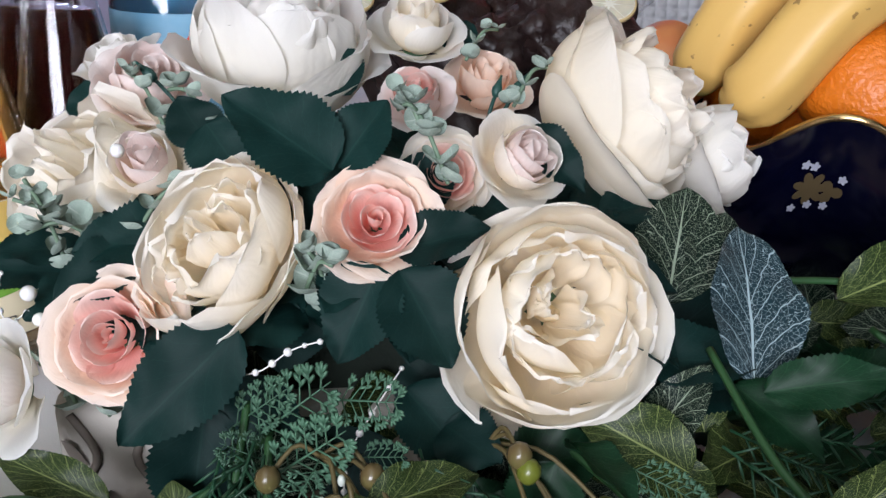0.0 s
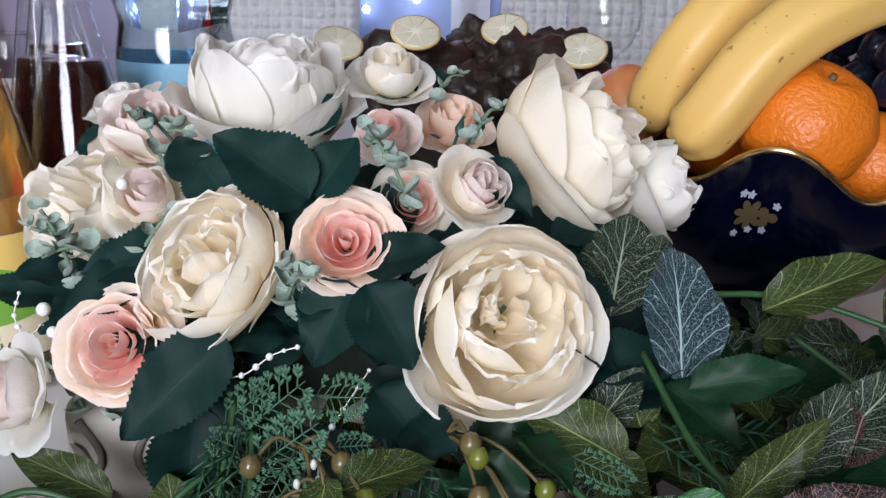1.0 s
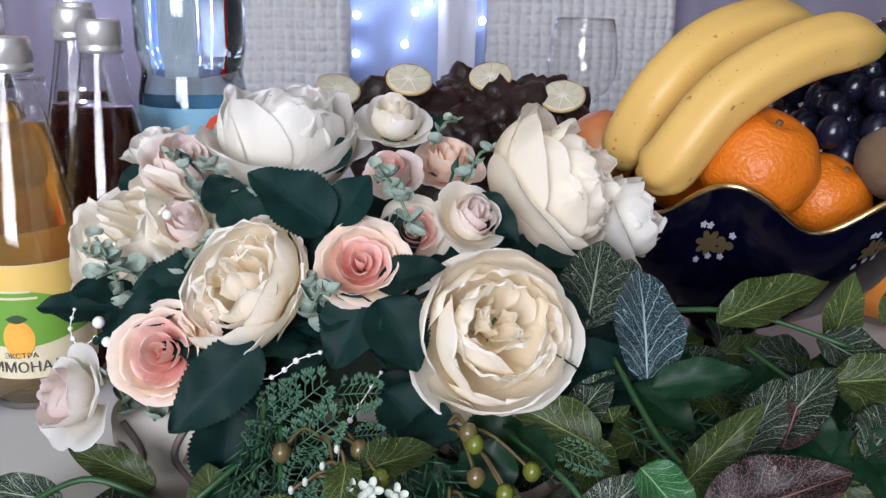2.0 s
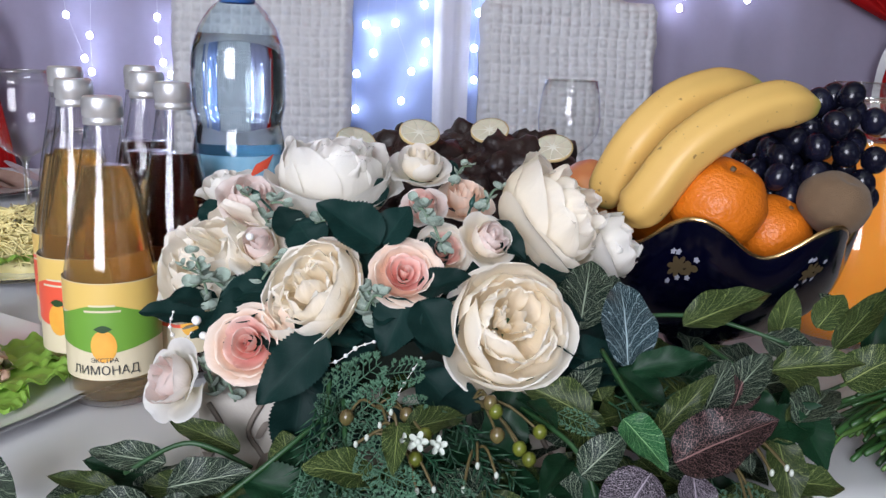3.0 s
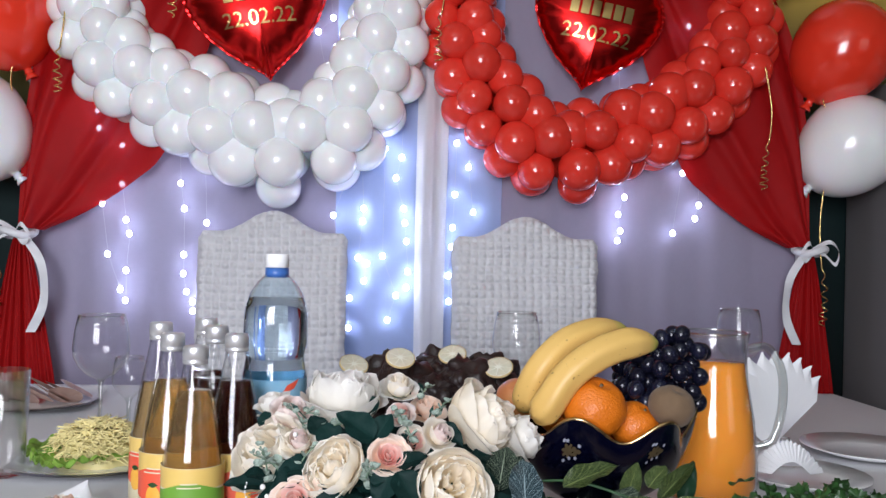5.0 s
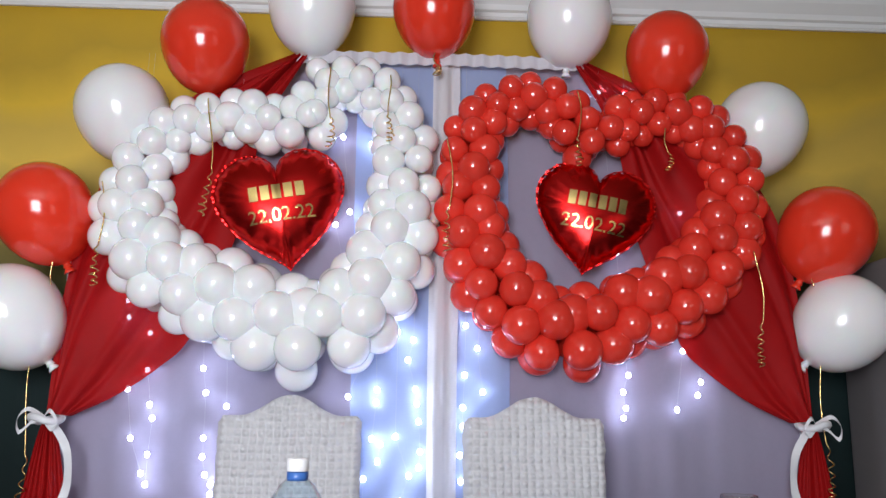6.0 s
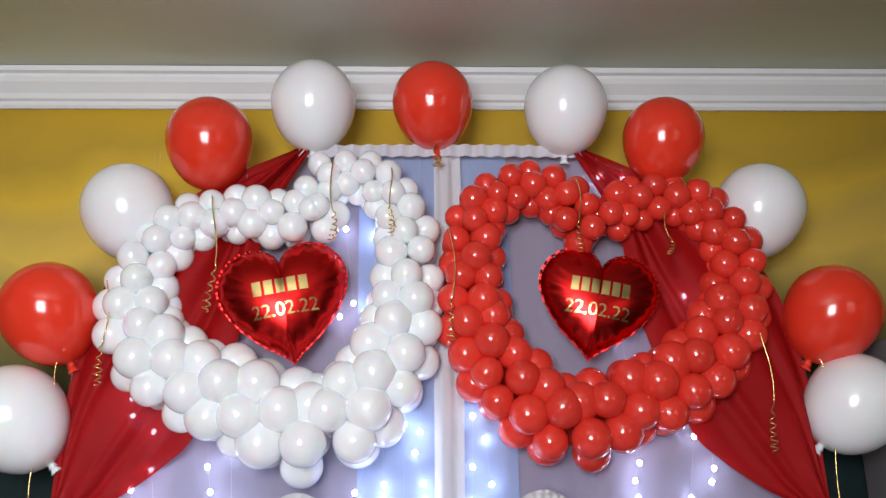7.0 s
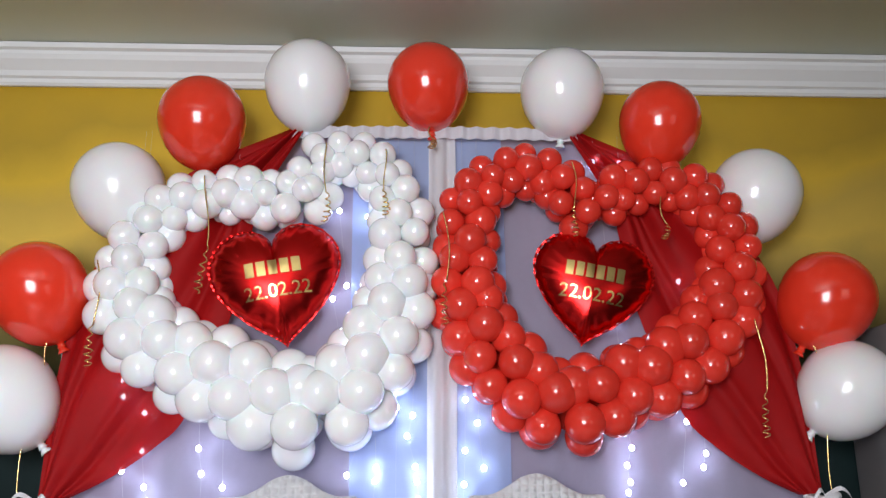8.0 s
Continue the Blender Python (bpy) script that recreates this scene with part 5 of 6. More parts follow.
def petal_bm(R, H, half, tip, ruff, seed, notch=0.0):
    """One cupped petal standing on the flower's axis, facing +x: round-topped, smooth below, waved along its edge."""
    def f(u, v0):
        e = (u - 0.5) * 2
        v = 1 - (1 - v0) ** 1.7
        top = max(0.0, v - 0.55) / 0.45
        wide = (0.26 + 0.74 * math.sin(min(1.0, v / 0.62) * math.pi / 2)) * math.sqrt(max(0.0, 1 - top ** 2.6))
        a = e * half * wide
        edge = max(abs(e) ** 2.5 * min(1.0, v * 1.6), v ** 4)
        rho = R * math.sin(min(v * 1.2, 1.0) * math.pi / 2) ** 0.8
        rho += R * tip * top * top * 1.1 + 0.04 * R * e * e * v
        z = H * v ** 1.5 - R * max(tip, 0) * 0.5 * top ** 3
        rho += R * ruff * (0.55 * noise.noise((e * 1.6 + seed * 5, v * 1.5, seed)) * v * v + 0.7 * noise.noise((a * 3.4 + seed * 3, v * 2.4, seed * 2.7)) * edge)
        z += R * ruff * (0.45 * noise.noise((a * 2.6, seed * 3, 4)) + 0.22 * noise.noise((a * 7.0, seed * 4, 9))) * edge
        z -= notch * R * math.exp(-(a / 0.2) ** 2) * v ** 5
        return (rho * math.cos(a), rho * math.sin(a), z)
    return grid(f, 22, 18)


petal_store = {}
blooms = []


def flower(name, centre, face, R, layers, label, seed, squash=1.0, tall=1.0):
    """layers: (petals, radius, height, half angle, tip, ruffle, material) in units of R, from outside in."""
    c = Vector(centre) - ARR
    blooms.append((Vector(centre) + Vector(face).normalized() * 0.1 * R, R))
    rot = Vector(face).to_track_quat("Z", "Y").to_matrix().to_4x4()
    rnd = random.Random(seed)
    bm = lathe([(0, -0.12 * R), (0.10 * R, -0.10 * R), (0.30 * R, 0.02 * R), (0.36 * R, 0.06 * R), (0.2 * R, 0.10 * R), (0, 0.10 * R)], 16)
    fl = part(name, bm, m_calyx, arr, label, at=Matrix.Translation(c) @ rot @ Matrix.Diagonal((1 / tall, tall, 1, 1)) @ pose(0, 0, -0.45 * R, 0, 0, rnd.uniform(0, 360)))
    for li, (count, r, h, half, tip, ruff, m) in enumerate(layers):
        off = (rnd.uniform(-0.10, 0.10) * R, rnd.uniform(-0.10, 0.10) * R) if ruff > 0.2 else (0, 0)
        for k in range(count):
            var = rnd.randrange(4)
            key = (r, h, half, tip, ruff, m.name, var)
            if key not in petal_store:
                petal_store[key] = mesh("petal", petal_bm(r, h, half, tip, ruff, var + li * 1.7, 0.12 * (var % 2)), m)
            s = R * rnd.uniform(0.90, 1.08)
            part("petal", petal_store[key], None, fl, at=pose(*off, 0.015 * R * li, rnd.uniform(-1, 1) * (5 + 26 * ruff), rnd.uniform(-1, 1) * (5 + 30 * ruff), 360 * (k + 0.5 * (li % 2)) / count + rnd.uniform(-9, 9)) @ Matrix.Diagonal((s, s * squash, s, 1)))
    core = ball(0.09 * R, 0.09 * R, 0.30 * R, 16, 10, 0.4, seed)
    part("flower_heart", core, layers[-1][6], fl, at=pose(0, 0, 0.32 * R))
    return fl


def open_peony(m):
    return [(4, 1.04, 0.62, 1.15, 0.14, 0.10, m), (4, 1.0, 0.92, 1.2, -0.02, 0.12, m), (5, 0.93, 1.06, 1.05, -0.20, 0.14, m), (5, 0.74, 1.00, 0.95, -0.22, 0.26, m), (5, 0.56, 0.98, 0.85, -0.15, 0.36, m), (5, 0.38, 0.96, 0.85, -0.1, 0.42, m), (4, 0.20, 0.98, 1.1, -0.08, 0.4, m)]


def cup_peony(m):
    return [(3, 1.04, 0.95, 1.2, 0.20, 0.12, m), (4, 1.0, 1.25, 1.25, -0.08, 0.10, m), (4, 0.93, 1.42, 1.2, -0.22, 0.12, m), (5, 0.74, 1.42, 1.0, -0.22, 0.26, m), (5, 0.54, 1.40, 0.95, -0.12, 0.38, m), (5, 0.32, 1.36, 1.0, -0.05, 0.42, m)]


def rose(outer, inner):
    return [(5, 1.0, 0.60, 1.2, 0.30, 0.14, outer), (5, 0.88, 0.78, 1.15, 0.16, 0.12, outer), (4, 0.64, 0.84, 1.15, 0.14, 0.10, inner), (4, 0.46, 0.90, 1.2, 0.10, 0.08, inner), (3, 0.28, 0.90, 1.5, 0.05, 0.06, inner), (3, 0.13, 0.86, 1.7, 0.03, 0.03, inner)]


def bud_rose(outer, inner):
    return [(5, 1.0, 0.80, 0.95, 0.30, 0.12, outer), (4, 0.76, 1.15, 1.15, -0.04, 0.08, outer), (4, 0.62, 1.30, 1.2, -0.10, 0.07, inner), (3, 0.44, 1.34, 1.4, -0.08, 0.05, inner), (3, 0.22, 1.34, 1.6, 0, 0.04, inner)]


flower('peony', (0.079, 0.290, 0.876), (0.16, -0.84, 0.52), 0.0345, open_peony(m_cream), 'large open cream peony', 1, tall=1.15)
flower('peony', (-0.040, 0.306, 0.889), (-0.36, -0.70, 0.60), 0.0312, open_peony(m_cream), 'open cream peony with ruffled petals', 2, tall=1.12)
flower('peony', (-0.039, 0.425, 0.930), (0.12, -0.18, 0.96), 0.0400, cup_peony(m_ivory), 'half-closed white peony', 3)
flower('peony', (0.112, 0.406, 0.912), (0.74, -0.34, 0.50), 0.0430, cup_peony(m_cream), 'half-closed cream peony turned aside', 4)
flower('peony', (-0.108, 0.385, 0.878), (-0.55, -0.50, 0.66), 0.0400, cup_peony(m_cream), 'cream peony turned aside', 5)
flower('rose', (0.015, 0.300, 0.904), (0.08, -0.8, 0.6), 0.0178, rose(m_peach, m_pink), 'open peach-pink rose', 6)
flower('rose', (-0.078, 0.289, 0.861), (-0.12, -0.86, 0.5), 0.0195, rose(m_peach, m_pink), 'open peach-pink rose', 7)
flower('rose', (0.026, 0.445, 0.949), (0, -0.35, 0.94), 0.0200, bud_rose(m_ivory, m_cream), 'small ivory rose', 8)
flower('rose', (-0.124, 0.295, 0.834), (-0.55, -0.7, 0.35), 0.0185, bud_rose(m_ivory, m_blush), 'small blush rose', 9)
flower('rose', (-0.099, 0.410, 0.925), (0.3, -0.45, 0.8), 0.0200, bud_rose(m_blush, m_blush), 'pale pink rosebud', 10)
flower('rose', (-0.122, 0.450, 0.926), (-0.3, -0.2, 0.9), 0.0190, bud_rose(m_ivory, m_ivory), 'small ivory rose', 11)
flower('rose', (-0.080, 0.352, 0.904), (-0.1, -0.6, 0.75), 0.0170, bud_rose(m_cream, m_blush), 'small blush rose', 12)
flower('rose', (0.040, 0.338, 0.910), (0.1, -0.8, 0.5), 0.0150, rose(m_cream, m_pink), 'small pale pink rose', 13)
flower('rose', (0.068, 0.332, 0.918), (0.35, -0.7, 0.6), 0.0165, bud_rose(m_cream, m_blush), 'small cream and blush rose', 14)
flower('rose', (0.060, 0.437, 0.925), (0.1, -0.5, 0.8), 0.0180, bud_rose(m_peach, m_peach), 'small peach rose', 15)
flower('rose', (0.028, 0.380, 0.930), (-0.1, -0.6, 0.75), 0.0140, bud_rose(m_blush, m_pink), 'small pink rosebud', 16)
flower('peony', (0.166, 0.425, 0.894), (0.8, -0.2, 0.45), 0.0260, cup_peony(m_ivory), 'white peony half hidden', 17)

# carved box
m_box = mat("carved_box", (0.42, 0.39, 0.34), 0.6, grain=0.35, scale=40, bump=0.3, bump_scale=200)
m_carve = mat("carved_groove", (0.17, 0.145, 0.12), 0.7, grain=0.3, scale=60)
bx = part("box", box(-0.118, -0.06, 0.0, 0.125, 0.07, 0.070, 0.006), m_box, arr, "pale box carved with leaves")
for k in range(10):
    x0 = -0.105 + 0.024 * k
    s = 1 if k % 2 else -1
    line = smoothline([(x0, -0.0608, 0.006), (x0 + 0.006 * s, -0.0608, 0.024), (x0 - 0.004 * s, -0.0608, 0.044), (x0 + 0.005 * s, -0.0608, 0.064)], 14)
    part("carved_line", tube(line, 0.0019, 5), m_carve, bx)
    for zz in (0.018, 0.040):
        bm = grid(lambda u, v: (x0 + s * 0.010 * v, -0.0612 - 0.0012 * math.sin(math.pi * v), zz + 0.012 * v + (u - 0.5) * 0.009 * math.sin(math.pi * v)), 4, 8)
        part("carved_leaf", bm, m_carve, bx)

leaf_at('dark', (0.002, 0.315, 0.915), (-0.036, 0.318, 0.942), 0.0340, arr)
leaf_at('dark', (0.004, 0.318, 0.915), (0.02, 0.33, 0.939), 0.0249, arr)
leaf_at('dark', (0.002, 0.322, 0.892), (-0.017, 0.325, 0.921), 0.0269, arr)
leaf_at('dark', (0.026, 0.302, 0.89), (0.057, 0.295, 0.904), 0.0218, arr)
leaf_at('dark', (0.02, 0.295, 0.887), (0.006, 0.28, 0.856), 0.0293, arr)
leaf_at('dark', (0.027, 0.292, 0.887), (0.047, 0.275, 0.859), 0.0312, arr)
leaf_at('dark', (-0.028, 0.285, 0.866), (-0.066, 0.262, 0.832), 0.0308, arr, (0, -0.9, 0.4))
leaf_at('dark', (-0.043, 0.29, 0.832), (-0.047, 0.27, 0.787), 0.0334, arr, (0.2, -0.9, 0.3))
leaf_at('dark', (-0.017, 0.3, 0.82), (-0.009, 0.285, 0.793), 0.0322, arr)
leaf_at('dark', (0.03, 0.29, 0.841), (0.057, 0.27, 0.82), 0.0276, arr)
leaf_at('dark', (0.045, 0.28, 0.832), (0.063, 0.26, 0.832), 0.0234, arr)
leaf_at('dark', (-0.118, 0.41, 0.904), (-0.126, 0.42, 0.923), 0.0207, arr)
leaf_at('dark', (0.073, 0.35, 0.923), (0.097, 0.33, 0.906), 0.0191, arr)
leaf_at('dark', (-0.092, 0.35, 0.859), (-0.096, 0.34, 0.879), 0.0256, arr)
leaf_at('dark', (-0.054, 0.36, 0.91), (-0.068, 0.37, 0.928), 0.0236, arr)
leaf_at('dark', (0.001, 0.4, 0.924), (-0.018, 0.42, 0.941), 0.0273, arr)
leaf_at('dark', (0.044, 0.45, 0.938), (0.055, 0.47, 0.951), 0.0245, arr)
leaf_at('dark', (0.137, 0.37, 0.856), (0.144, 0.37, 0.884), 0.0271, arr)
leaf_at('dark', (0.015, 0.3, 0.816), (0.007, 0.28, 0.791), 0.0404, arr)
leaf_at('dark', (-0.018, 0.3, 0.837), (-0.032, 0.28, 0.816), 0.0320, arr)
leaf_at('dark', (0.065, 0.33, 0.867), (0.061, 0.32, 0.835), 0.0377, arr)
leaf_at('dark', (-0.014, 0.32, 0.86), (-0.018, 0.3, 0.841), 0.0328, arr)
leaf_at('dark', (-0.054, 0.36, 0.919), (-0.037, 0.35, 0.899), 0.0299, arr)
leaf_at('dark', (-0.09, 0.37, 0.89), (-0.08, 0.36, 0.865), 0.0305, arr)
leaf_at('dark', (0.129, 0.335, 0.83), (0.163, 0.345, 0.859), 0.0345, arr)
leaf_at('dark', (0.12, 0.32, 0.826), (0.144, 0.31, 0.817), 0.0295, arr)
leaf_at('dark', (0.122, 0.36, 0.84), (0.141, 0.37, 0.865), 0.0357, arr)
leaf_at('dark', (0.162, 0.35, 0.825), (0.19, 0.36, 0.85), 0.0310, arr)
leaf_at('dark', (0.047, 0.305, 0.84), (0.03, 0.29, 0.82), 0.0304, arr)
leaf_at('dark', (-0.049, 0.3, 0.858), (-0.033, 0.285, 0.842), 0.0316, arr)
leaf_at('dark', (0.094, 0.37, 0.91), (0.075, 0.36, 0.894), 0.0309, arr)
leaf_at('dark', (0.031, 0.345, 0.914), (0.039, 0.335, 0.891), 0.0253, arr)
# dense dark foliage between the flowers
rnd = random.Random(77)
for k in range(420):
    u, v = rnd.uniform(-1, 1), rnd.uniform(-1, 1)
    x, y = 0.01 + 0.125 * u, 0.375 + 0.075 * v
    z = TZ + 0.07 + 0.085 * math.sqrt(max(0.0, 1 - 0.6 * u * u - 0.5 * v * v)) * rnd.uniform(0.6, 1.0)
    a, ln = rnd.uniform(0, 6.283), rnd.uniform(0.03, 0.05)
    b, e = Vector((x, y, z)), Vector((x + ln * math.cos(a), y + 0.7 * ln * math.sin(a), z + rnd.uniform(-0.012, 0.012)))
    if x < -0.045 and z < 0.855:
        continue
    if all(min((b.lerp(e, s) - c).length for s in (0, 0.35, 0.7, 1)) > 0.95 * r for c, r in blooms):
        leaf_at("dark", b, e, ln * 0.6, arr, (0.4 * u, -0.5, 0.8))
# Added filler block; its near-black colour stands for the deep shade between blooms.
part("dark_filler", ball(0.105, 0.050, 0.062, 28, 16, 0.2, 3), mat("gap_shade", (0.008, 0.016, 0.009), 0.9, grain=0.5, scale=60, bump=0.6), arr, "added dark filler standing for shade between the flowers", at=pose(0.005, 0.005, 0.06))

# sage eucalyptus sprigs with round leaves
m_sagestem = mat("sage_stem", (0.16, 0.24, 0.16), 0.6, grain=0.2)
round_leaf = mesh("leaf", grid(lambda u, v: (0.5 * v * math.cos(2 * math.pi * u) , 0.5 + 0.5 * v * math.sin(2 * math.pi * u), 0.22 * v * v + 0.04 * math.sin(6 * math.pi * u) * v), 16, 4, True), LEAF["sage"])


def eucalyptus(base, tip, size, pairs, seed):
    rnd = random.Random(seed)
    b, t = Vector(base) + NUDGE - ARR, Vector(tip) + NUDGE - ARR
    mid = (b + t) / 2 + Vector((0, 0, 0.006))
    line = smoothline([b, mid, t], 12)
    st = part("eucalyptus_sprig", tube(line, 0.0009, 5), m_sagestem, arr, "sage green artificial eucalyptus sprig")
    for k in range(pairs):
        p = line[min(11, int(k / max(1, pairs - 1) * 11))]
        s = size * (1 - 0.45 * k / pairs) * rnd.uniform(0.85, 1.15)
        for side in (0, 180):
            part("leaf", round_leaf, None, st, at=Matrix.Translation(p) @ pose(0, 0, 0, rnd.uniform(20, 60), rnd.uniform(-25, 25), side + 80 * k + rnd.uniform(-20, 20)) @ Matrix.Diagonal((s, s, s, 1)))


eucalyptus((-0.087, 0.345, 0.861), (-0.124, 0.335, 0.893), 0.011, 7, 1)
eucalyptus((0.002, 0.3, 0.866), (-0.004, 0.292, 0.893), 0.013, 6, 2)
eucalyptus((0.044, 0.325, 0.908), (0.024, 0.345, 0.938), 0.010, 6, 3)
eucalyptus((-0.073, 0.37, 0.912), (-0.098, 0.4, 0.931), 0.010, 5, 4)
eucalyptus((0.071, 0.37, 0.928), (0.086, 0.39, 0.941), 0.009, 4, 5)
eucalyptus((-0.099, 0.31, 0.816), (-0.106, 0.3, 0.841), 0.011, 5, 6)
eucalyptus((-0.087, 0.31, 0.812), (-0.097, 0.3, 0.837), 0.010, 4, 7)
eucalyptus((0.034, 0.335, 0.925), (0.024, 0.34, 0.932), 0.012, 3, 8)
eucalyptus((-0.093, 0.335, 0.877), (-0.116, 0.325, 0.883), 0.012, 6, 9)
eucalyptus((-0.106, 0.335, 0.863), (-0.116, 0.33, 0.903), 0.010, 6, 10)
eucalyptus((-0.076, 0.33, 0.882), (-0.052, 0.33, 0.904), 0.009, 4, 11)
eucalyptus((-0.006, 0.295, 0.876), (0.005, 0.285, 0.891), 0.012, 4, 12)
eucalyptus((-0.042, 0.36, 0.919), (-0.02, 0.35, 0.913), 0.009, 4, 13)
eucalyptus((-0.074, 0.38, 0.928), (-0.055, 0.37, 0.917), 0.009, 4, 14)
eucalyptus((0.053, 0.43, 0.936), (0.069, 0.45, 0.948), 0.008, 4, 15)

# bead sprays
m_pearl = mat("pearl_bead", (0.82, 0.78, 0.75), 0.15, Coat_Weight=0.6, Subsurface_Weight=0.1)
pearl = mesh("pearl", ball(0.0016, 0.0016, 0.0016, 12, 8), m_pearl)


def pearls(pts, label="thin thread strung with pearl beads"):
    line = smoothline([Vector(p) + NUDGE - ARR for p in pts], 20)
    th = part("bead_thread", tube(line, 0.00035, 4), m_pearl, arr, label)
    for k in range(0, 20, 3):
        part("pearl", pearl, None, th, at=Matrix.Translation(line[k]) @ Matrix.Diagonal((*[0.6 + 0.5 * ((k * 7) % 5) / 5] * 3, 1)))


pearls([(0.029, 0.28, 0.855), (0.019, 0.27, 0.842), (0.012, 0.262, 0.831), (0.011, 0.255, 0.82)])
pearls([(-0.128, 0.325, 0.866), (-0.129, 0.32, 0.857), (-0.123, 0.315, 0.85), (-0.112, 0.31, 0.858)])
pearls([(-0.036, 0.285, 0.847), (-0.021, 0.28, 0.852), (-0.009, 0.28, 0.861), (0.002, 0.28, 0.865)])

for x, y, z, r in ((-0.112, 0.300, 0.872, 1.9), (-0.107, 0.295, 0.864, 1.6), (-0.083, 0.325, 0.920, 1.7)):
    part("pearl", pearl, None, arr, at=Matrix.Translation(Vector((x, y, z)) - ARR) @ Matrix.Diagonal((r, r, r, 1)))

m_budgreen = mat("blue_green_bud", (0.012, 0.060, 0.048), 0.5, grain=0.3, scale=120)


def green_bud(base, mid, tip):
    """A closed rosebud of green cloth on a short stem."""
    b, m, t = (Vector(p) - ARR for p in (base, mid, tip))
    st = part("bud_stem", tube(smoothline([b, (b + m) / 2 + Vector((0, -0.001, 0.001)), m], 8), 0.0009, 6), m_budgreen, arr, "closed green rosebud on a stem")
    pro = [(0, 0), (0.13, 0.05), (0.20, 0.20), (0.22, 0.38), (0.14, 0.60), (0.07, 0.80), (0.03, 1.0), (0, 1.02)]
    ln = (t - m).length
    part("bud", lathe([(r * ln, z * ln) for r, z in pro], 10), m_budgreen, st, at=Matrix.Translation(m) @ (t - m).to_track_quat("Z", "Y").to_matrix().to_4x4())


green_bud((-0.074, 0.385, 0.920), (-0.087, 0.390, 0.933), (-0.096, 0.392, 0.941))
green_bud((0.059, 0.385, 0.922), (0.062, 0.390, 0.931), (0.065, 0.395, 0.940))
green_bud((0.065, 0.385, 0.924), (0.071, 0.392, 0.932), (0.077, 0.400, 0.940))

# ---- greenery garland in front of the box ----
GAR = Vector((0.09, 0.28, TZ))
gar = thing("greenery_garland", "artificial garland of veined leaves, ferns and berries on the table edge", "garland", at=tuple(GAR))
m_greenstem = mat("green_stem", (0.02, 0.07, 0.02), 0.5, grain=0.3, scale=60)
m_fern = mat("sea_green_fern", (0.060, 0.140, 0.082), 0.6, grain=0.3, scale=60, other=(0.026, 0.08, 0.046), spread=0.25)
m_needle = mat("dark_needle", (0.012, 0.055, 0.025), 0.5, spread=0.3, grain=0.2)


def stem(pts, r=0.0016):
    return part("stem", tube(smoothline([Vector(p) + NUDGE - GAR for p in pts], 16), r, 6), m_greenstem, gar)


stem([(-0.017, 0.28, 0.828), (-0.045, 0.25, 0.812), (-0.084, 0.24, 0.782), (-0.127, 0.235, 0.753)])
stem([(-0.07, 0.27, 0.787), (-0.107, 0.27, 0.803), (-0.145, 0.27, 0.783)])
stem([(0.143, 0.3, 0.855), (0.156, 0.25, 0.836), (0.177, 0.22, 0.826)])
stem([(0.17, 0.34, 0.865), (0.222, 0.34, 0.865), (0.273, 0.32, 0.854)])
stem([(-0.016, 0.27, 0.832), (-0.013, 0.24, 0.809), (-0.014, 0.22, 0.78)])
stem([(0.085, 0.28, 0.828), (0.117, 0.24, 0.817), (0.129, 0.22, 0.787)])
stem([(0.22, 0.33, 0.85), (0.25, 0.29, 0.83), (0.261, 0.27, 0.795)])
stem([(-0.025, 0.28, 0.84), (-0.027, 0.25, 0.812), (-0.033, 0.23, 0.783)])
leaf_at('silver', (0.158, 0.29, 0.847), (0.163, 0.335, 0.896), 0.0350, gar)
leaf_at('vein', (0.136, 0.335, 0.856), (0.148, 0.365, 0.899), 0.0376, gar)
leaf_at('vein', (0.152, 0.34, 0.865), (0.164, 0.36, 0.889), 0.0258, gar)
leaf_at('plain', (0.157, 0.28, 0.849), (0.198, 0.27, 0.865), 0.0181, gar)
leaf_at('olive', (0.206, 0.335, 0.86), (0.27, 0.345, 0.887), 0.0267, gar)
leaf_at('olive', (0.252, 0.3, 0.843), (0.302, 0.28, 0.86), 0.0238, gar)
leaf_at('olive', (0.301, 0.34, 0.859), (0.324, 0.35, 0.882), 0.0219, gar)
leaf_at('olive', (0.278, 0.35, 0.84), (0.299, 0.37, 0.881), 0.0223, gar)
leaf_at('olive', (0.309, 0.33, 0.847), (0.357, 0.35, 0.889), 0.0199, gar)
leaf_at('vein', (0.259, 0.33, 0.855), (0.29, 0.3, 0.848), 0.0301, gar)
leaf_at('olive', (0.315, 0.32, 0.827), (0.35, 0.31, 0.858), 0.0300, gar)
leaf_at('purple', (0.16, 0.2, 0.83), (0.202, 0.185, 0.864), 0.0342, gar)
leaf_at('pink', (0.148, 0.2, 0.824), (0.118, 0.175, 0.797), 0.0325, gar)
leaf_at('pink', (0.174, 0.21, 0.819), (0.173, 0.185, 0.799), 0.0217, gar)
leaf_at('bright', (0.132, 0.205, 0.852), (0.153, 0.185, 0.836), 0.0211, gar)
leaf_at('olive', (0.158, 0.225, 0.833), (0.183, 0.22, 0.871), 0.0165, gar)
leaf_at('vein', (0.186, 0.235, 0.841), (0.204, 0.25, 0.87), 0.0212, gar)
leaf_at('vein', (0.203, 0.25, 0.841), (0.233, 0.26, 0.871), 0.0225, gar)
leaf_at('plain', (0.255, 0.27, 0.833), (0.275, 0.25, 0.8), 0.0294, gar)
leaf_at('olive', (0.238, 0.25, 0.821), (0.243, 0.225, 0.79), 0.0235, gar)
leaf_at('plain', (0.238, 0.26, 0.825), (0.224, 0.28, 0.842), 0.0193, gar)
leaf_at('vein', (0.117, 0.28, 0.824), (0.141, 0.29, 0.854), 0.0197, gar)
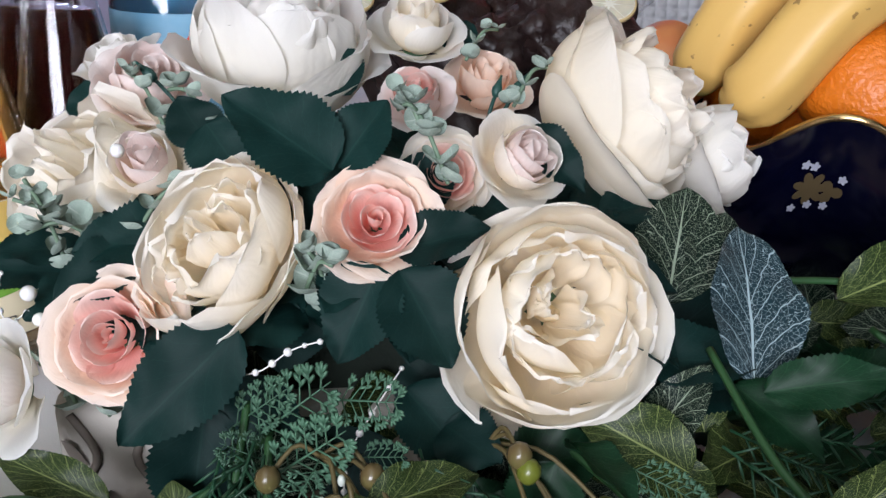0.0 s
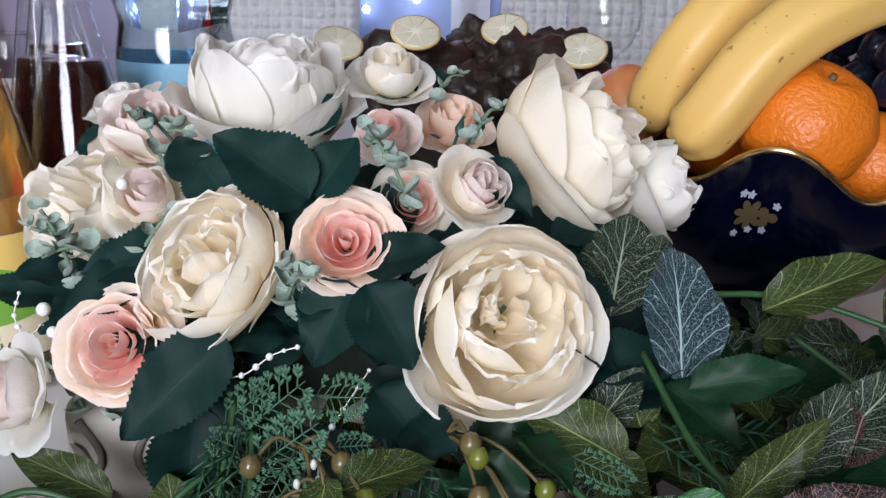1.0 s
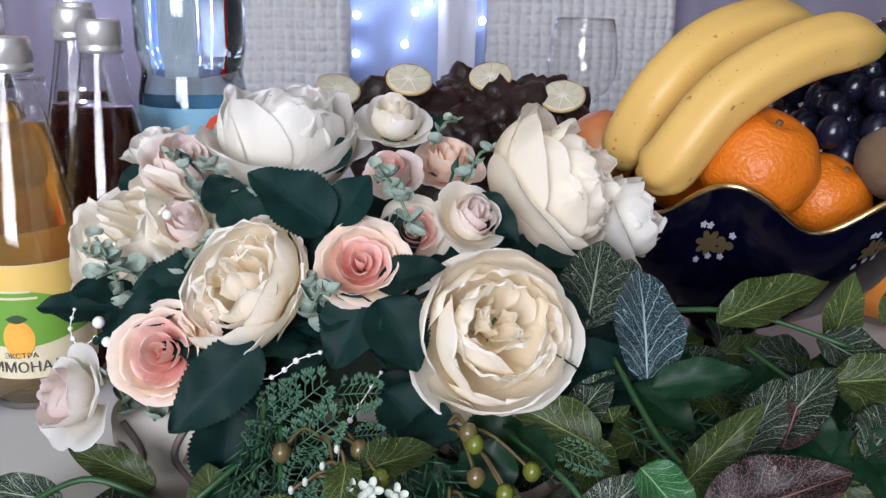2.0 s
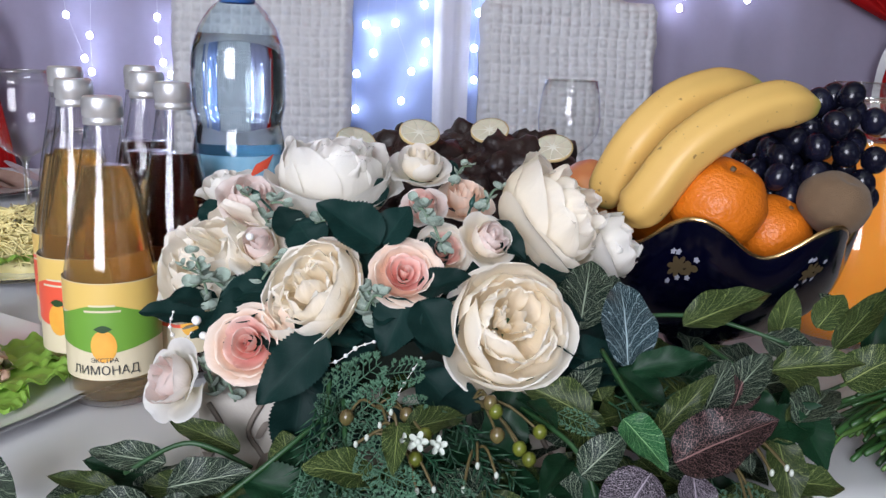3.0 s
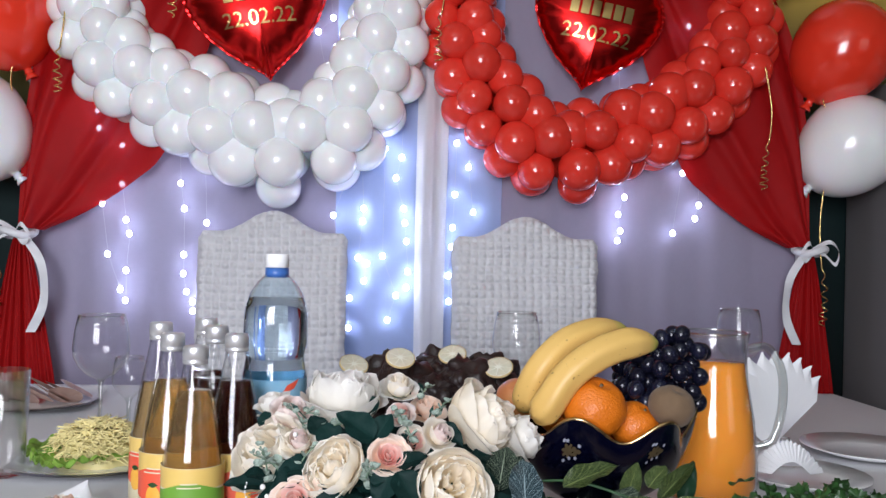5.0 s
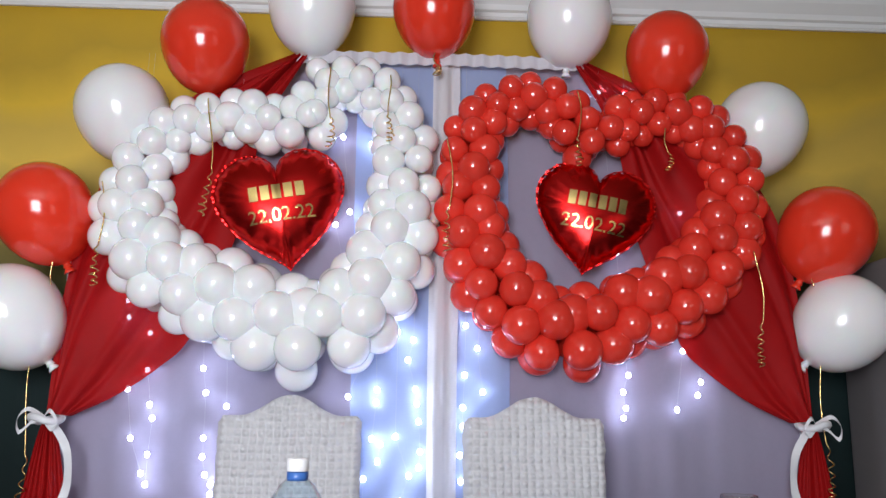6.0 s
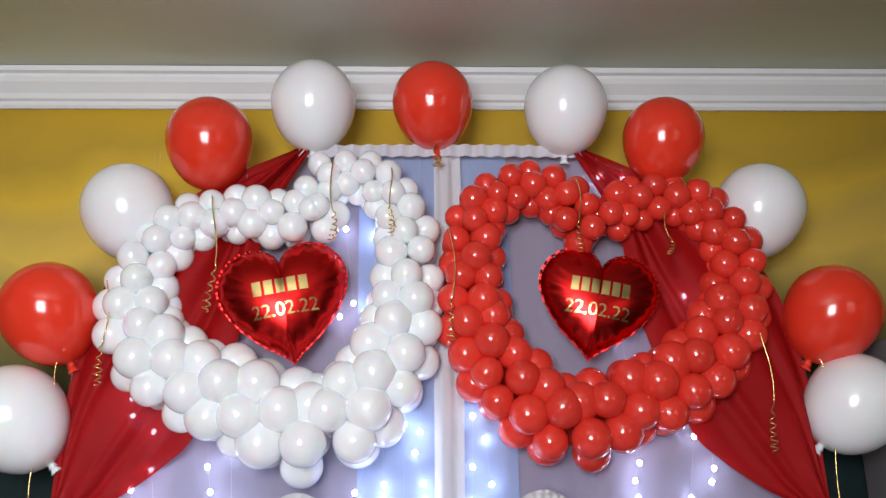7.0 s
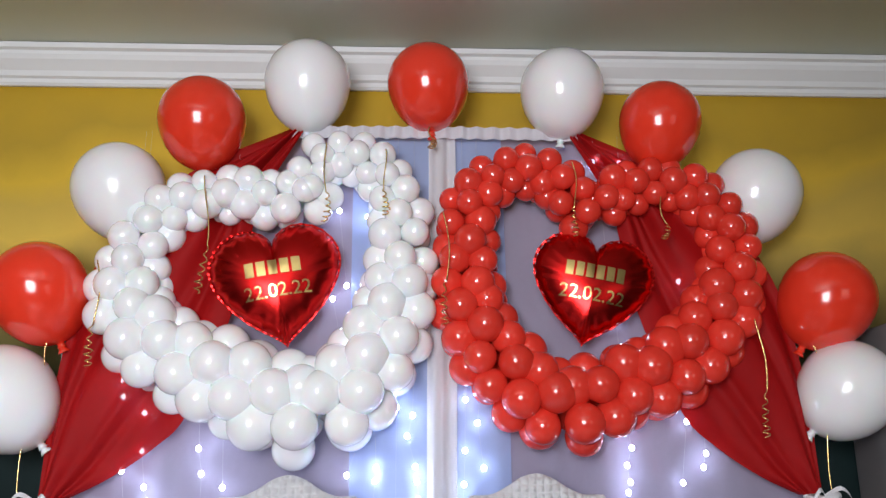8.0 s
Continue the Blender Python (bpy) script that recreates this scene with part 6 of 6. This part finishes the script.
leaf_at('olive', (0.143, 0.29, 0.825), (0.133, 0.31, 0.856), 0.0241, gar)
leaf_at('vein', (0.119, 0.23, 0.806), (0.143, 0.23, 0.833), 0.0218, gar)
leaf_at('plain', (0.103, 0.24, 0.801), (0.133, 0.21, 0.793), 0.0222, gar)
leaf_at('vein', (0.117, 0.22, 0.795), (0.099, 0.24, 0.801), 0.0215, gar)
leaf_at('olive', (0.122, 0.27, 0.828), (0.139, 0.25, 0.796), 0.0232, gar)
leaf_at('olive', (-0.148, 0.265, 0.774), (-0.189, 0.265, 0.786), 0.0144, gar)
leaf_at('vein', (-0.122, 0.275, 0.787), (-0.17, 0.28, 0.793), 0.0200, gar)
leaf_at('vein', (-0.124, 0.25, 0.773), (-0.168, 0.25, 0.765), 0.0259, gar)
leaf_at('vein', (-0.116, 0.255, 0.782), (-0.067, 0.25, 0.797), 0.0246, gar)
leaf_at('olive', (-0.079, 0.28, 0.793), (-0.122, 0.285, 0.813), 0.0187, gar)
leaf_at('vein', (-0.258, 0.3, 0.782), (-0.21, 0.27, 0.75), 0.0317, gar)
leaf_at('plain', (-0.07, 0.245, 0.793), (-0.015, 0.225, 0.789), 0.0257, gar)
leaf_at('olive', (-0.046, 0.26, 0.792), (-0.052, 0.27, 0.812), 0.0227, gar)
leaf_at('vein', (-0.095, 0.24, 0.77), (-0.127, 0.24, 0.774), 0.0256, gar)
leaf_at('plain', (-0.046, 0.26, 0.808), (-0.03, 0.24, 0.789), 0.0225, gar)
leaf_at('plain', (0.15, 0.29, 0.846), (0.174, 0.26, 0.837), 0.0220, gar)
leaf_at('vein', (0.331, 0.36, 0.86), (0.316, 0.37, 0.876), 0.0181, gar)
leaf_at('plain', (0.338, 0.34, 0.839), (0.355, 0.35, 0.887), 0.0194, gar)
leaf_at('olive', (0.265, 0.3, 0.843), (0.27, 0.27, 0.829), 0.0247, gar)
leaf_at('purple', (0.219, 0.26, 0.857), (0.205, 0.24, 0.841), 0.0228, gar)
leaf_at('plain', (0.068, 0.27, 0.82), (0.103, 0.27, 0.832), 0.0270, gar)
leaf_at('plain', (0.082, 0.26, 0.832), (0.074, 0.25, 0.804), 0.0265, gar)

rnd = random.Random(21)
KINDS = ("vein", "olive", "plain", "olive", "vein", "olive", "plain")
for k in range(150):
    x = rnd.uniform(-0.17, 0.27)
    y = rnd.uniform(0.235, 0.36)
    z = TZ + 0.008 + rnd.random() ** 1.4 * 0.075
    if x < -0.03:
        z, y = TZ + 0.004 + 0.010 * rnd.random(), rnd.uniform(0.245, 0.295)
    a = rnd.uniform(0, 6.283)
    ln = rnd.uniform(0.030, 0.055)
    d = Vector((math.cos(a), 0.6 * math.sin(a) - 0.2, rnd.uniform(-0.2, 0.5))).normalized() * ln
    if z + d.z < TZ + 0.006:
        d.z = 0.004
    leaf_at(rnd.choice(KINDS), (x, y, z), (x + d.x, y + d.y, z + d.z), ln * rnd.uniform(0.42, 0.6), gar, (rnd.uniform(-0.5, 0.5), -0.5, 0.8))

for k in range(170):
    if k % 2:
        x, y, z = rnd.uniform(0.10, 0.33), rnd.uniform(0.33, 0.46), TZ + 0.006 + 0.05 * rnd.random()
    else:
        x, y, z = rnd.uniform(-0.03, 0.22), rnd.uniform(0.212, 0.275), TZ - 0.005 + 0.045 * rnd.random()
    a, ln = rnd.uniform(0, 6.283), rnd.uniform(0.03, 0.05)
    d = Vector((math.cos(a), 0.5 * math.sin(a), rnd.uniform(0.0, 0.35))).normalized() * ln
    if y < 0.3:
        d.y = min(d.y, 0.004)
    leaf_at(rnd.choice(KINDS), (x, y, z), (x + d.x, y + d.y, z + d.z), ln * rnd.uniform(0.45, 0.62), gar, (rnd.uniform(-0.4, 0.4), -0.6, 0.75))


def fern_bm(seed):
    """A flat frond: ribs in pairs, each with small lobed tips."""
    rnd = random.Random(seed)
    bm = bmesh.new()
    tube([(0, 0, 0), (0, 0.5, 0.03), (0, 1, 0)], [0.014, 0.011, 0.005], 5, bm)
    for k in range(7):
        v = 0.16 + 0.125 * k
        ln = 0.34 * math.sin(math.pi * (0.2 + 0.75 * v)) + 0.04
        for s in (-1, 1):
            st = Vector((0, v, 0.02))
            d = Vector((s * 0.80, 0.60, rnd.uniform(-0.15, 0.15)))
            tube([st, st + d * ln * 0.7], [0.009, 0.007], 4, bm)
            for part_way, spread in ((0.42, (-38,)), (0.52, (38,)), (0.7, (-34, 0, 34))):
                for a in spread:
                    w = Matrix.Rotation(radians(a), 3, "Z") @ d
                    q = st + d * ln * part_way
                    tube([q, q + w * 0.05, q + w * 0.085], [0.008, 0.020, 0.012], 4, bm)
    return bm


fern_mesh = [mesh("fern_frond", fern_bm(k), m_fern) for k in range(3)]


def needle_bm(seed):
    rnd = random.Random(seed)
    bm = bmesh.new()
    tube([(0, 0, 0), (0, 0.5, 0.05), (0, 1, 0)], [0.012, 0.010, 0.006], 5, bm)
    for k in range(26):
        v = 0.08 + 0.035 * k
        a = k * 2.4
        d = Vector((0.16 * math.cos(a), 0.13, 0.16 * math.sin(a)))
        p = Vector((0, v, 0.05 * math.sin(math.pi * v)))
        tube([p, p + d * 0.6, p + d], [0.008, 0.013, 0.003], 4, bm)
    return bm


needle_mesh = [mesh("needle_sprig", needle_bm(k), m_needle) for k in range(2)]


def sprig(store, name, base, tip, width, roll, k=0):
    b, t = Vector(base) + NUDGE - GAR, Vector(tip) + NUDGE - GAR
    y = t - b
    ln = y.length
    y.normalize()
    z = Vector((0.15 * math.sin(k * 2.1), -0.75, 0.6))
    z = (z - y * z.dot(y)).normalized()
    rot = Matrix((y.cross(z), y, z)).transposed().to_4x4() @ pose(0, 0, 0, 0, roll, 0)
    part(name, store[k % len(store)], None, gar, at=Matrix.Translation(b) @ rot @ Matrix.Diagonal((width, ln, ln, 1)))


sprig(fern_mesh, 'fern_frond', (-0.024, 0.275, 0.826), (0.006, 0.265, 0.858), 0.045, 0, 0)
sprig(fern_mesh, 'fern_frond', (-0.013, 0.27, 0.82), (-0.031, 0.262, 0.835), 0.025, 0, 1)
sprig(fern_mesh, 'fern_frond', (0.006, 0.27, 0.848), (0.03, 0.255, 0.857), 0.033, 0, 2)
sprig(fern_mesh, 'fern_frond', (-0.016, 0.265, 0.818), (0.012, 0.255, 0.846), 0.041, 10, 3)
sprig(fern_mesh, 'fern_frond', (0.003, 0.255, 0.834), (-0.008, 0.24, 0.817), 0.028, 0, 4)
sprig(fern_mesh, 'fern_frond', (0.014, 0.24, 0.825), (-0.004, 0.225, 0.808), 0.032, 0, 5)
sprig(fern_mesh, 'fern_frond', (0.006, 0.235, 0.819), (0.021, 0.215, 0.794), 0.039, 0, 6)
sprig(fern_mesh, 'fern_frond', (-0.008, 0.23, 0.806), (0.003, 0.21, 0.786), 0.033, 10, 7)
sprig(fern_mesh, 'fern_frond', (0.028, 0.235, 0.815), (0.014, 0.22, 0.795), 0.029, -10, 8)
sprig(fern_mesh, 'fern_frond', (-0.015, 0.235, 0.807), (-0.011, 0.215, 0.791), 0.026, 0, 9)
sprig(fern_mesh, 'fern_frond', (0.021, 0.225, 0.808), (0.038, 0.21, 0.793), 0.027, 0, 10)
sprig(fern_mesh, 'fern_frond', (0.2, 0.22, 0.81), (0.215, 0.2, 0.797), 0.025, 0, 11)
sprig(fern_mesh, 'fern_frond', (0.189, 0.22, 0.81), (0.191, 0.2, 0.794), 0.023, 0, 12)
sprig(fern_mesh, 'fern_frond', (0.105, 0.26, 0.832), (0.13, 0.25, 0.824), 0.025, 0, 13)
sprig(fern_mesh, 'fern_frond', (0.007, 0.225, 0.801), (-0.014, 0.205, 0.792), 0.033, 0, 14)
sprig(fern_mesh, 'fern_frond', (0.003, 0.225, 0.812), (0.027, 0.212, 0.807), 0.031, 0, 15)
sprig(fern_mesh, 'fern_frond', (-0.032, 0.28, 0.828), (-0.009, 0.27, 0.852), 0.031, 0, 16)
sprig(fern_mesh, 'fern_frond', (-0.001, 0.245, 0.83), (0.014, 0.23, 0.814), 0.027, 0, 17)
sprig(fern_mesh, 'fern_frond', (-0.012, 0.245, 0.822), (-0.025, 0.23, 0.806), 0.025, 0, 18)
sprig(fern_mesh, 'fern_frond', (0.014, 0.26, 0.832), (0.032, 0.25, 0.84), 0.020, 0, 19)
sprig(fern_mesh, 'fern_frond', (0.042, 0.22, 0.811), (0.058, 0.2, 0.794), 0.028, 0, 20)
sprig(fern_mesh, 'fern_frond', (-0.026, 0.235, 0.811), (-0.035, 0.215, 0.794), 0.025, 0, 21)
sprig(fern_mesh, 'fern_frond', (-0.004, 0.21, 0.797), (0.014, 0.195, 0.786), 0.026, 0, 22)
sprig(fern_mesh, 'fern_frond', (0.017, 0.21, 0.804), (0.027, 0.195, 0.786), 0.025, 0, 23)
sprig(needle_mesh, 'needle_sprig', (0.036, 0.26, 0.836), (0.05, 0.23, 0.806), 0.045, 0, 0)
sprig(needle_mesh, 'needle_sprig', (0.044, 0.26, 0.832), (0.072, 0.23, 0.798), 0.053, 20, 1)
sprig(needle_mesh, 'needle_sprig', (0.052, 0.26, 0.828), (0.09, 0.23, 0.794), 0.059, 40, 2)
sprig(needle_mesh, 'needle_sprig', (0.04, 0.25, 0.828), (0.038, 0.215, 0.79), 0.052, 60, 3)
sprig(needle_mesh, 'needle_sprig', (0.057, 0.24, 0.825), (0.077, 0.21, 0.785), 0.054, 80, 4)
sprig(needle_mesh, 'needle_sprig', (-0.028, 0.27, 0.836), (-0.022, 0.235, 0.796), 0.053, 100, 5)
sprig(needle_mesh, 'needle_sprig', (-0.02, 0.265, 0.834), (-0.029, 0.225, 0.789), 0.061, 120, 6)
sprig(needle_mesh, 'needle_sprig', (-0.016, 0.26, 0.832), (-0.014, 0.22, 0.788), 0.059, 140, 7)
sprig(needle_mesh, 'needle_sprig', (-0.031, 0.265, 0.83), (-0.04, 0.23, 0.791), 0.053, 160, 8)
sprig(needle_mesh, 'needle_sprig', (0.148, 0.28, 0.833), (0.187, 0.25, 0.829), 0.049, 180, 9)
sprig(needle_mesh, 'needle_sprig', (0.142, 0.27, 0.833), (0.181, 0.24, 0.817), 0.052, 200, 10)
sprig(needle_mesh, 'needle_sprig', (0.156, 0.28, 0.833), (0.201, 0.26, 0.837), 0.049, 220, 11)
sprig(needle_mesh, 'needle_sprig', (0.162, 0.27, 0.829), (0.195, 0.25, 0.825), 0.039, 240, 12)
sprig(needle_mesh, 'needle_sprig', (0.028, 0.235, 0.819), (0.058, 0.205, 0.792), 0.050, 260, 13)
sprig(needle_mesh, 'needle_sprig', (0.167, 0.29, 0.838), (0.203, 0.28, 0.846), 0.038, 280, 14)
m_berry_brown = mat("brown_berry", (0.10, 0.05, 0.03), 0.25, grain=0.4, scale=120, other=(0.10, 0.12, 0.03), spread=0.2)
m_berry_green = mat("olive_berry", (0.13, 0.15, 0.02), 0.3, grain=0.4, scale=120, spread=0.2)
m_white_bud = mat("white_bud", (0.50, 0.54, 0.48), 0.5)
m_twig = mat("ochre_twig", (0.10, 0.075, 0.025), 0.6, grain=0.3)
berry = {"brown": mesh("berry", ball(0.0043, 0.0043, 0.0048, 14, 10, 0.1), m_berry_brown), "green": mesh("berry", ball(0.0041, 0.0041, 0.0045, 14, 10, 0.1), m_berry_green), "white": mesh("bud", ball(0.0013, 0.0013, 0.0021, 10, 8), m_white_bud)}


def berry_twig(root, spots):
    r = Vector(root) + NUDGE - GAR
    tw = None
    for kind, p in spots:
        q = Vector(p) + NUDGE - GAR
        bm = tube(smoothline([r, (r + q) / 2 + Vector((0, 0.004, 0.006)), q], 8), 0.0009, 5)
        if tw is None:
            tw = part("berry_twig", bm, m_twig, gar, "ochre twig with berries")
        else:
            part("stalk", bm, m_twig, tw)
    for kind, p in spots:
        part("berry", berry[kind], None, tw, at=Matrix.Translation(Vector(p) + NUDGE - GAR))


def blossom(p, turn):
    """A small five-pointed white plastic flower."""
    bm = grid(lambda u, v: (0.0058 * v * (0.45 + 0.55 * abs(math.cos(2.5 * 2 * math.pi * u))) * math.cos(2 * math.pi * u), 0.0058 * v * (0.45 + 0.55 * abs(math.cos(2.5 * 2 * math.pi * u))) * math.sin(2 * math.pi * u), 0.0022 * v * v), 30, 4, True)
    fl = part("white_blossom", bm, m_white_bud, gar, "tiny white star blossom", at=Matrix.Translation(Vector(p) + NUDGE - GAR) @ pose(0, 0, 0, 62, 0, turn))
    part("blossom_eye", ball(0.002, 0.002, 0.002, 8, 6), m_white_bud, fl, at=pose(0, 0, 0.001))


berry_twig((0.06, 0.27, 0.832), [('brown', (0.069, 0.255, 0.838)), ('green', (0.072, 0.252, 0.834)), ('green', (0.097, 0.245, 0.825)), ('green', (0.09, 0.235, 0.813)), ('green', (0.085, 0.24, 0.817)), ('brown', (0.072, 0.24, 0.825))])
berry_twig((0.003, 0.26, 0.832), [('brown', (-0.013, 0.25, 0.83)), ('green', (0.011, 0.24, 0.825)), ('green', (0.031, 0.235, 0.827)), ('green', (0.026, 0.228, 0.816)), ('brown', (0.021, 0.25, 0.832))])
berry_twig((0.017, 0.235, 0.819), [('white', (0.012, 0.24, 0.838)), ('white', (-0.001, 0.235, 0.825)), ('white', (0.006, 0.238, 0.831)), ('white', (-0.007, 0.235, 0.821)), ('white', (0.036, 0.215, 0.805)), ('white', (0.027, 0.215, 0.804))])
berry_twig((0.21, 0.24, 0.825), [('white', (0.22, 0.215, 0.817)), ('white', (0.228, 0.215, 0.82)), ('white', (0.231, 0.215, 0.817))])
berry_twig((0.204, 0.23, 0.814), [('white', (0.205, 0.2, 0.797)), ('white', (0.21, 0.2, 0.796))])
berry_twig((0.061, 0.24, 0.817), [('white', (0.06, 0.225, 0.814)), ('white', (0.07, 0.22, 0.811)), ('white', (0.052, 0.215, 0.805))])
blossom((0.027, 0.225, 0.828), 0)
blossom((0.037, 0.222, 0.827), 30)
blossom((0.019, 0.226, 0.826), 60)

# ---- bunch of fresh greens ----
m_herb = see_through(mat("fresh_herb", (0.032, 0.094, 0.022), 0.42, grain=0.3, scale=60, other=(0.012, 0.045, 0.012), spread=0.4), 0.12)
m_herbstem = mat("pale_green_stem", (0.075, 0.16, 0.030), 0.4, grain=0.2, spread=0.25)
herb = thing("herb_bunch", "bunch of fresh green parsley and spring onion on the cloth", "herbs", at=(0.425, 0.378, TZ))
rnd = random.Random(9)


def parsley_bm(seed):
    """A small crinkled leaf of three notched lobes, one unit across."""
    def f(u, v):
        a = (u - 0.5) * 2 * math.pi * 0.86
        r = v * (0.42 + 0.20 * abs(math.cos(1.72 * a)) + 0.09 * math.cos(13 * a)) * (1 - 0.25 * abs(a) / 2.7)
        return (r * math.sin(a), 0.12 + r * math.cos(a), 0.10 * v * v * math.sin(5 * a + seed) + 0.05 * v * math.sin(9 * u + seed))
    return grid(f, 30, 3)


hl = [mesh("herb_leaf", parsley_bm(k), m_herb) for k in range(4)]
for k in range(110):
    a = math.pi + rnd.gauss(0.42, 0.34)
    x0, y0, z0 = 0.020 + rnd.gauss(0, 0.014), 0.018 + rnd.gauss(0, 0.016), 0.012 + rnd.random() * 0.046
    ln = rnd.uniform(0.05, 0.098)
    e = Vector((x0 + ln * math.cos(a), y0 + ln * math.sin(a), max(0.004, z0 + rnd.uniform(-0.030, 0.012))))
    r = rnd.uniform(0.0012, 0.0027)
    line = smoothline([(x0, y0, z0), (x0 + 0.5 * ln * math.cos(a), y0 + 0.5 * ln * math.sin(a), (z0 + e.z) / 2 + 0.010), e], 8)
    part("herb_stem", tube(line, [r * 0.8] + [r] * 6 + [r * 0.85], 6), m_herb if k % 3 else m_herbstem, herb)
for k in range(300):
    x0 = -0.005 + 0.20 * rnd.random() ** 0.8
    y0, z0 = 0.01 + rnd.gauss(0.0, 0.036), 0.008 + 0.075 * rnd.random() ** 1.1
    s = rnd.uniform(0.018, 0.032)
    part("herb_leaf", hl[k % 4], None, herb, at=pose(x0, y0, z0, rnd.uniform(-10, 75), rnd.uniform(-50, 50), rnd.uniform(0, 360)) @ Matrix.Diagonal((s, s, s, 1)))
for k in range(2):
    x0 = -0.052 + 0.012 * k
    part("onion_stalk", tube(smoothline([(x0, -0.02, 0.024), (x0 - 0.004, -0.048, 0.010), (x0 - 0.010 + 0.004 * k, -0.066, 0.0045)], 8), 0.0026, 8), m_herbstem, herb, "cut pale green stalk")
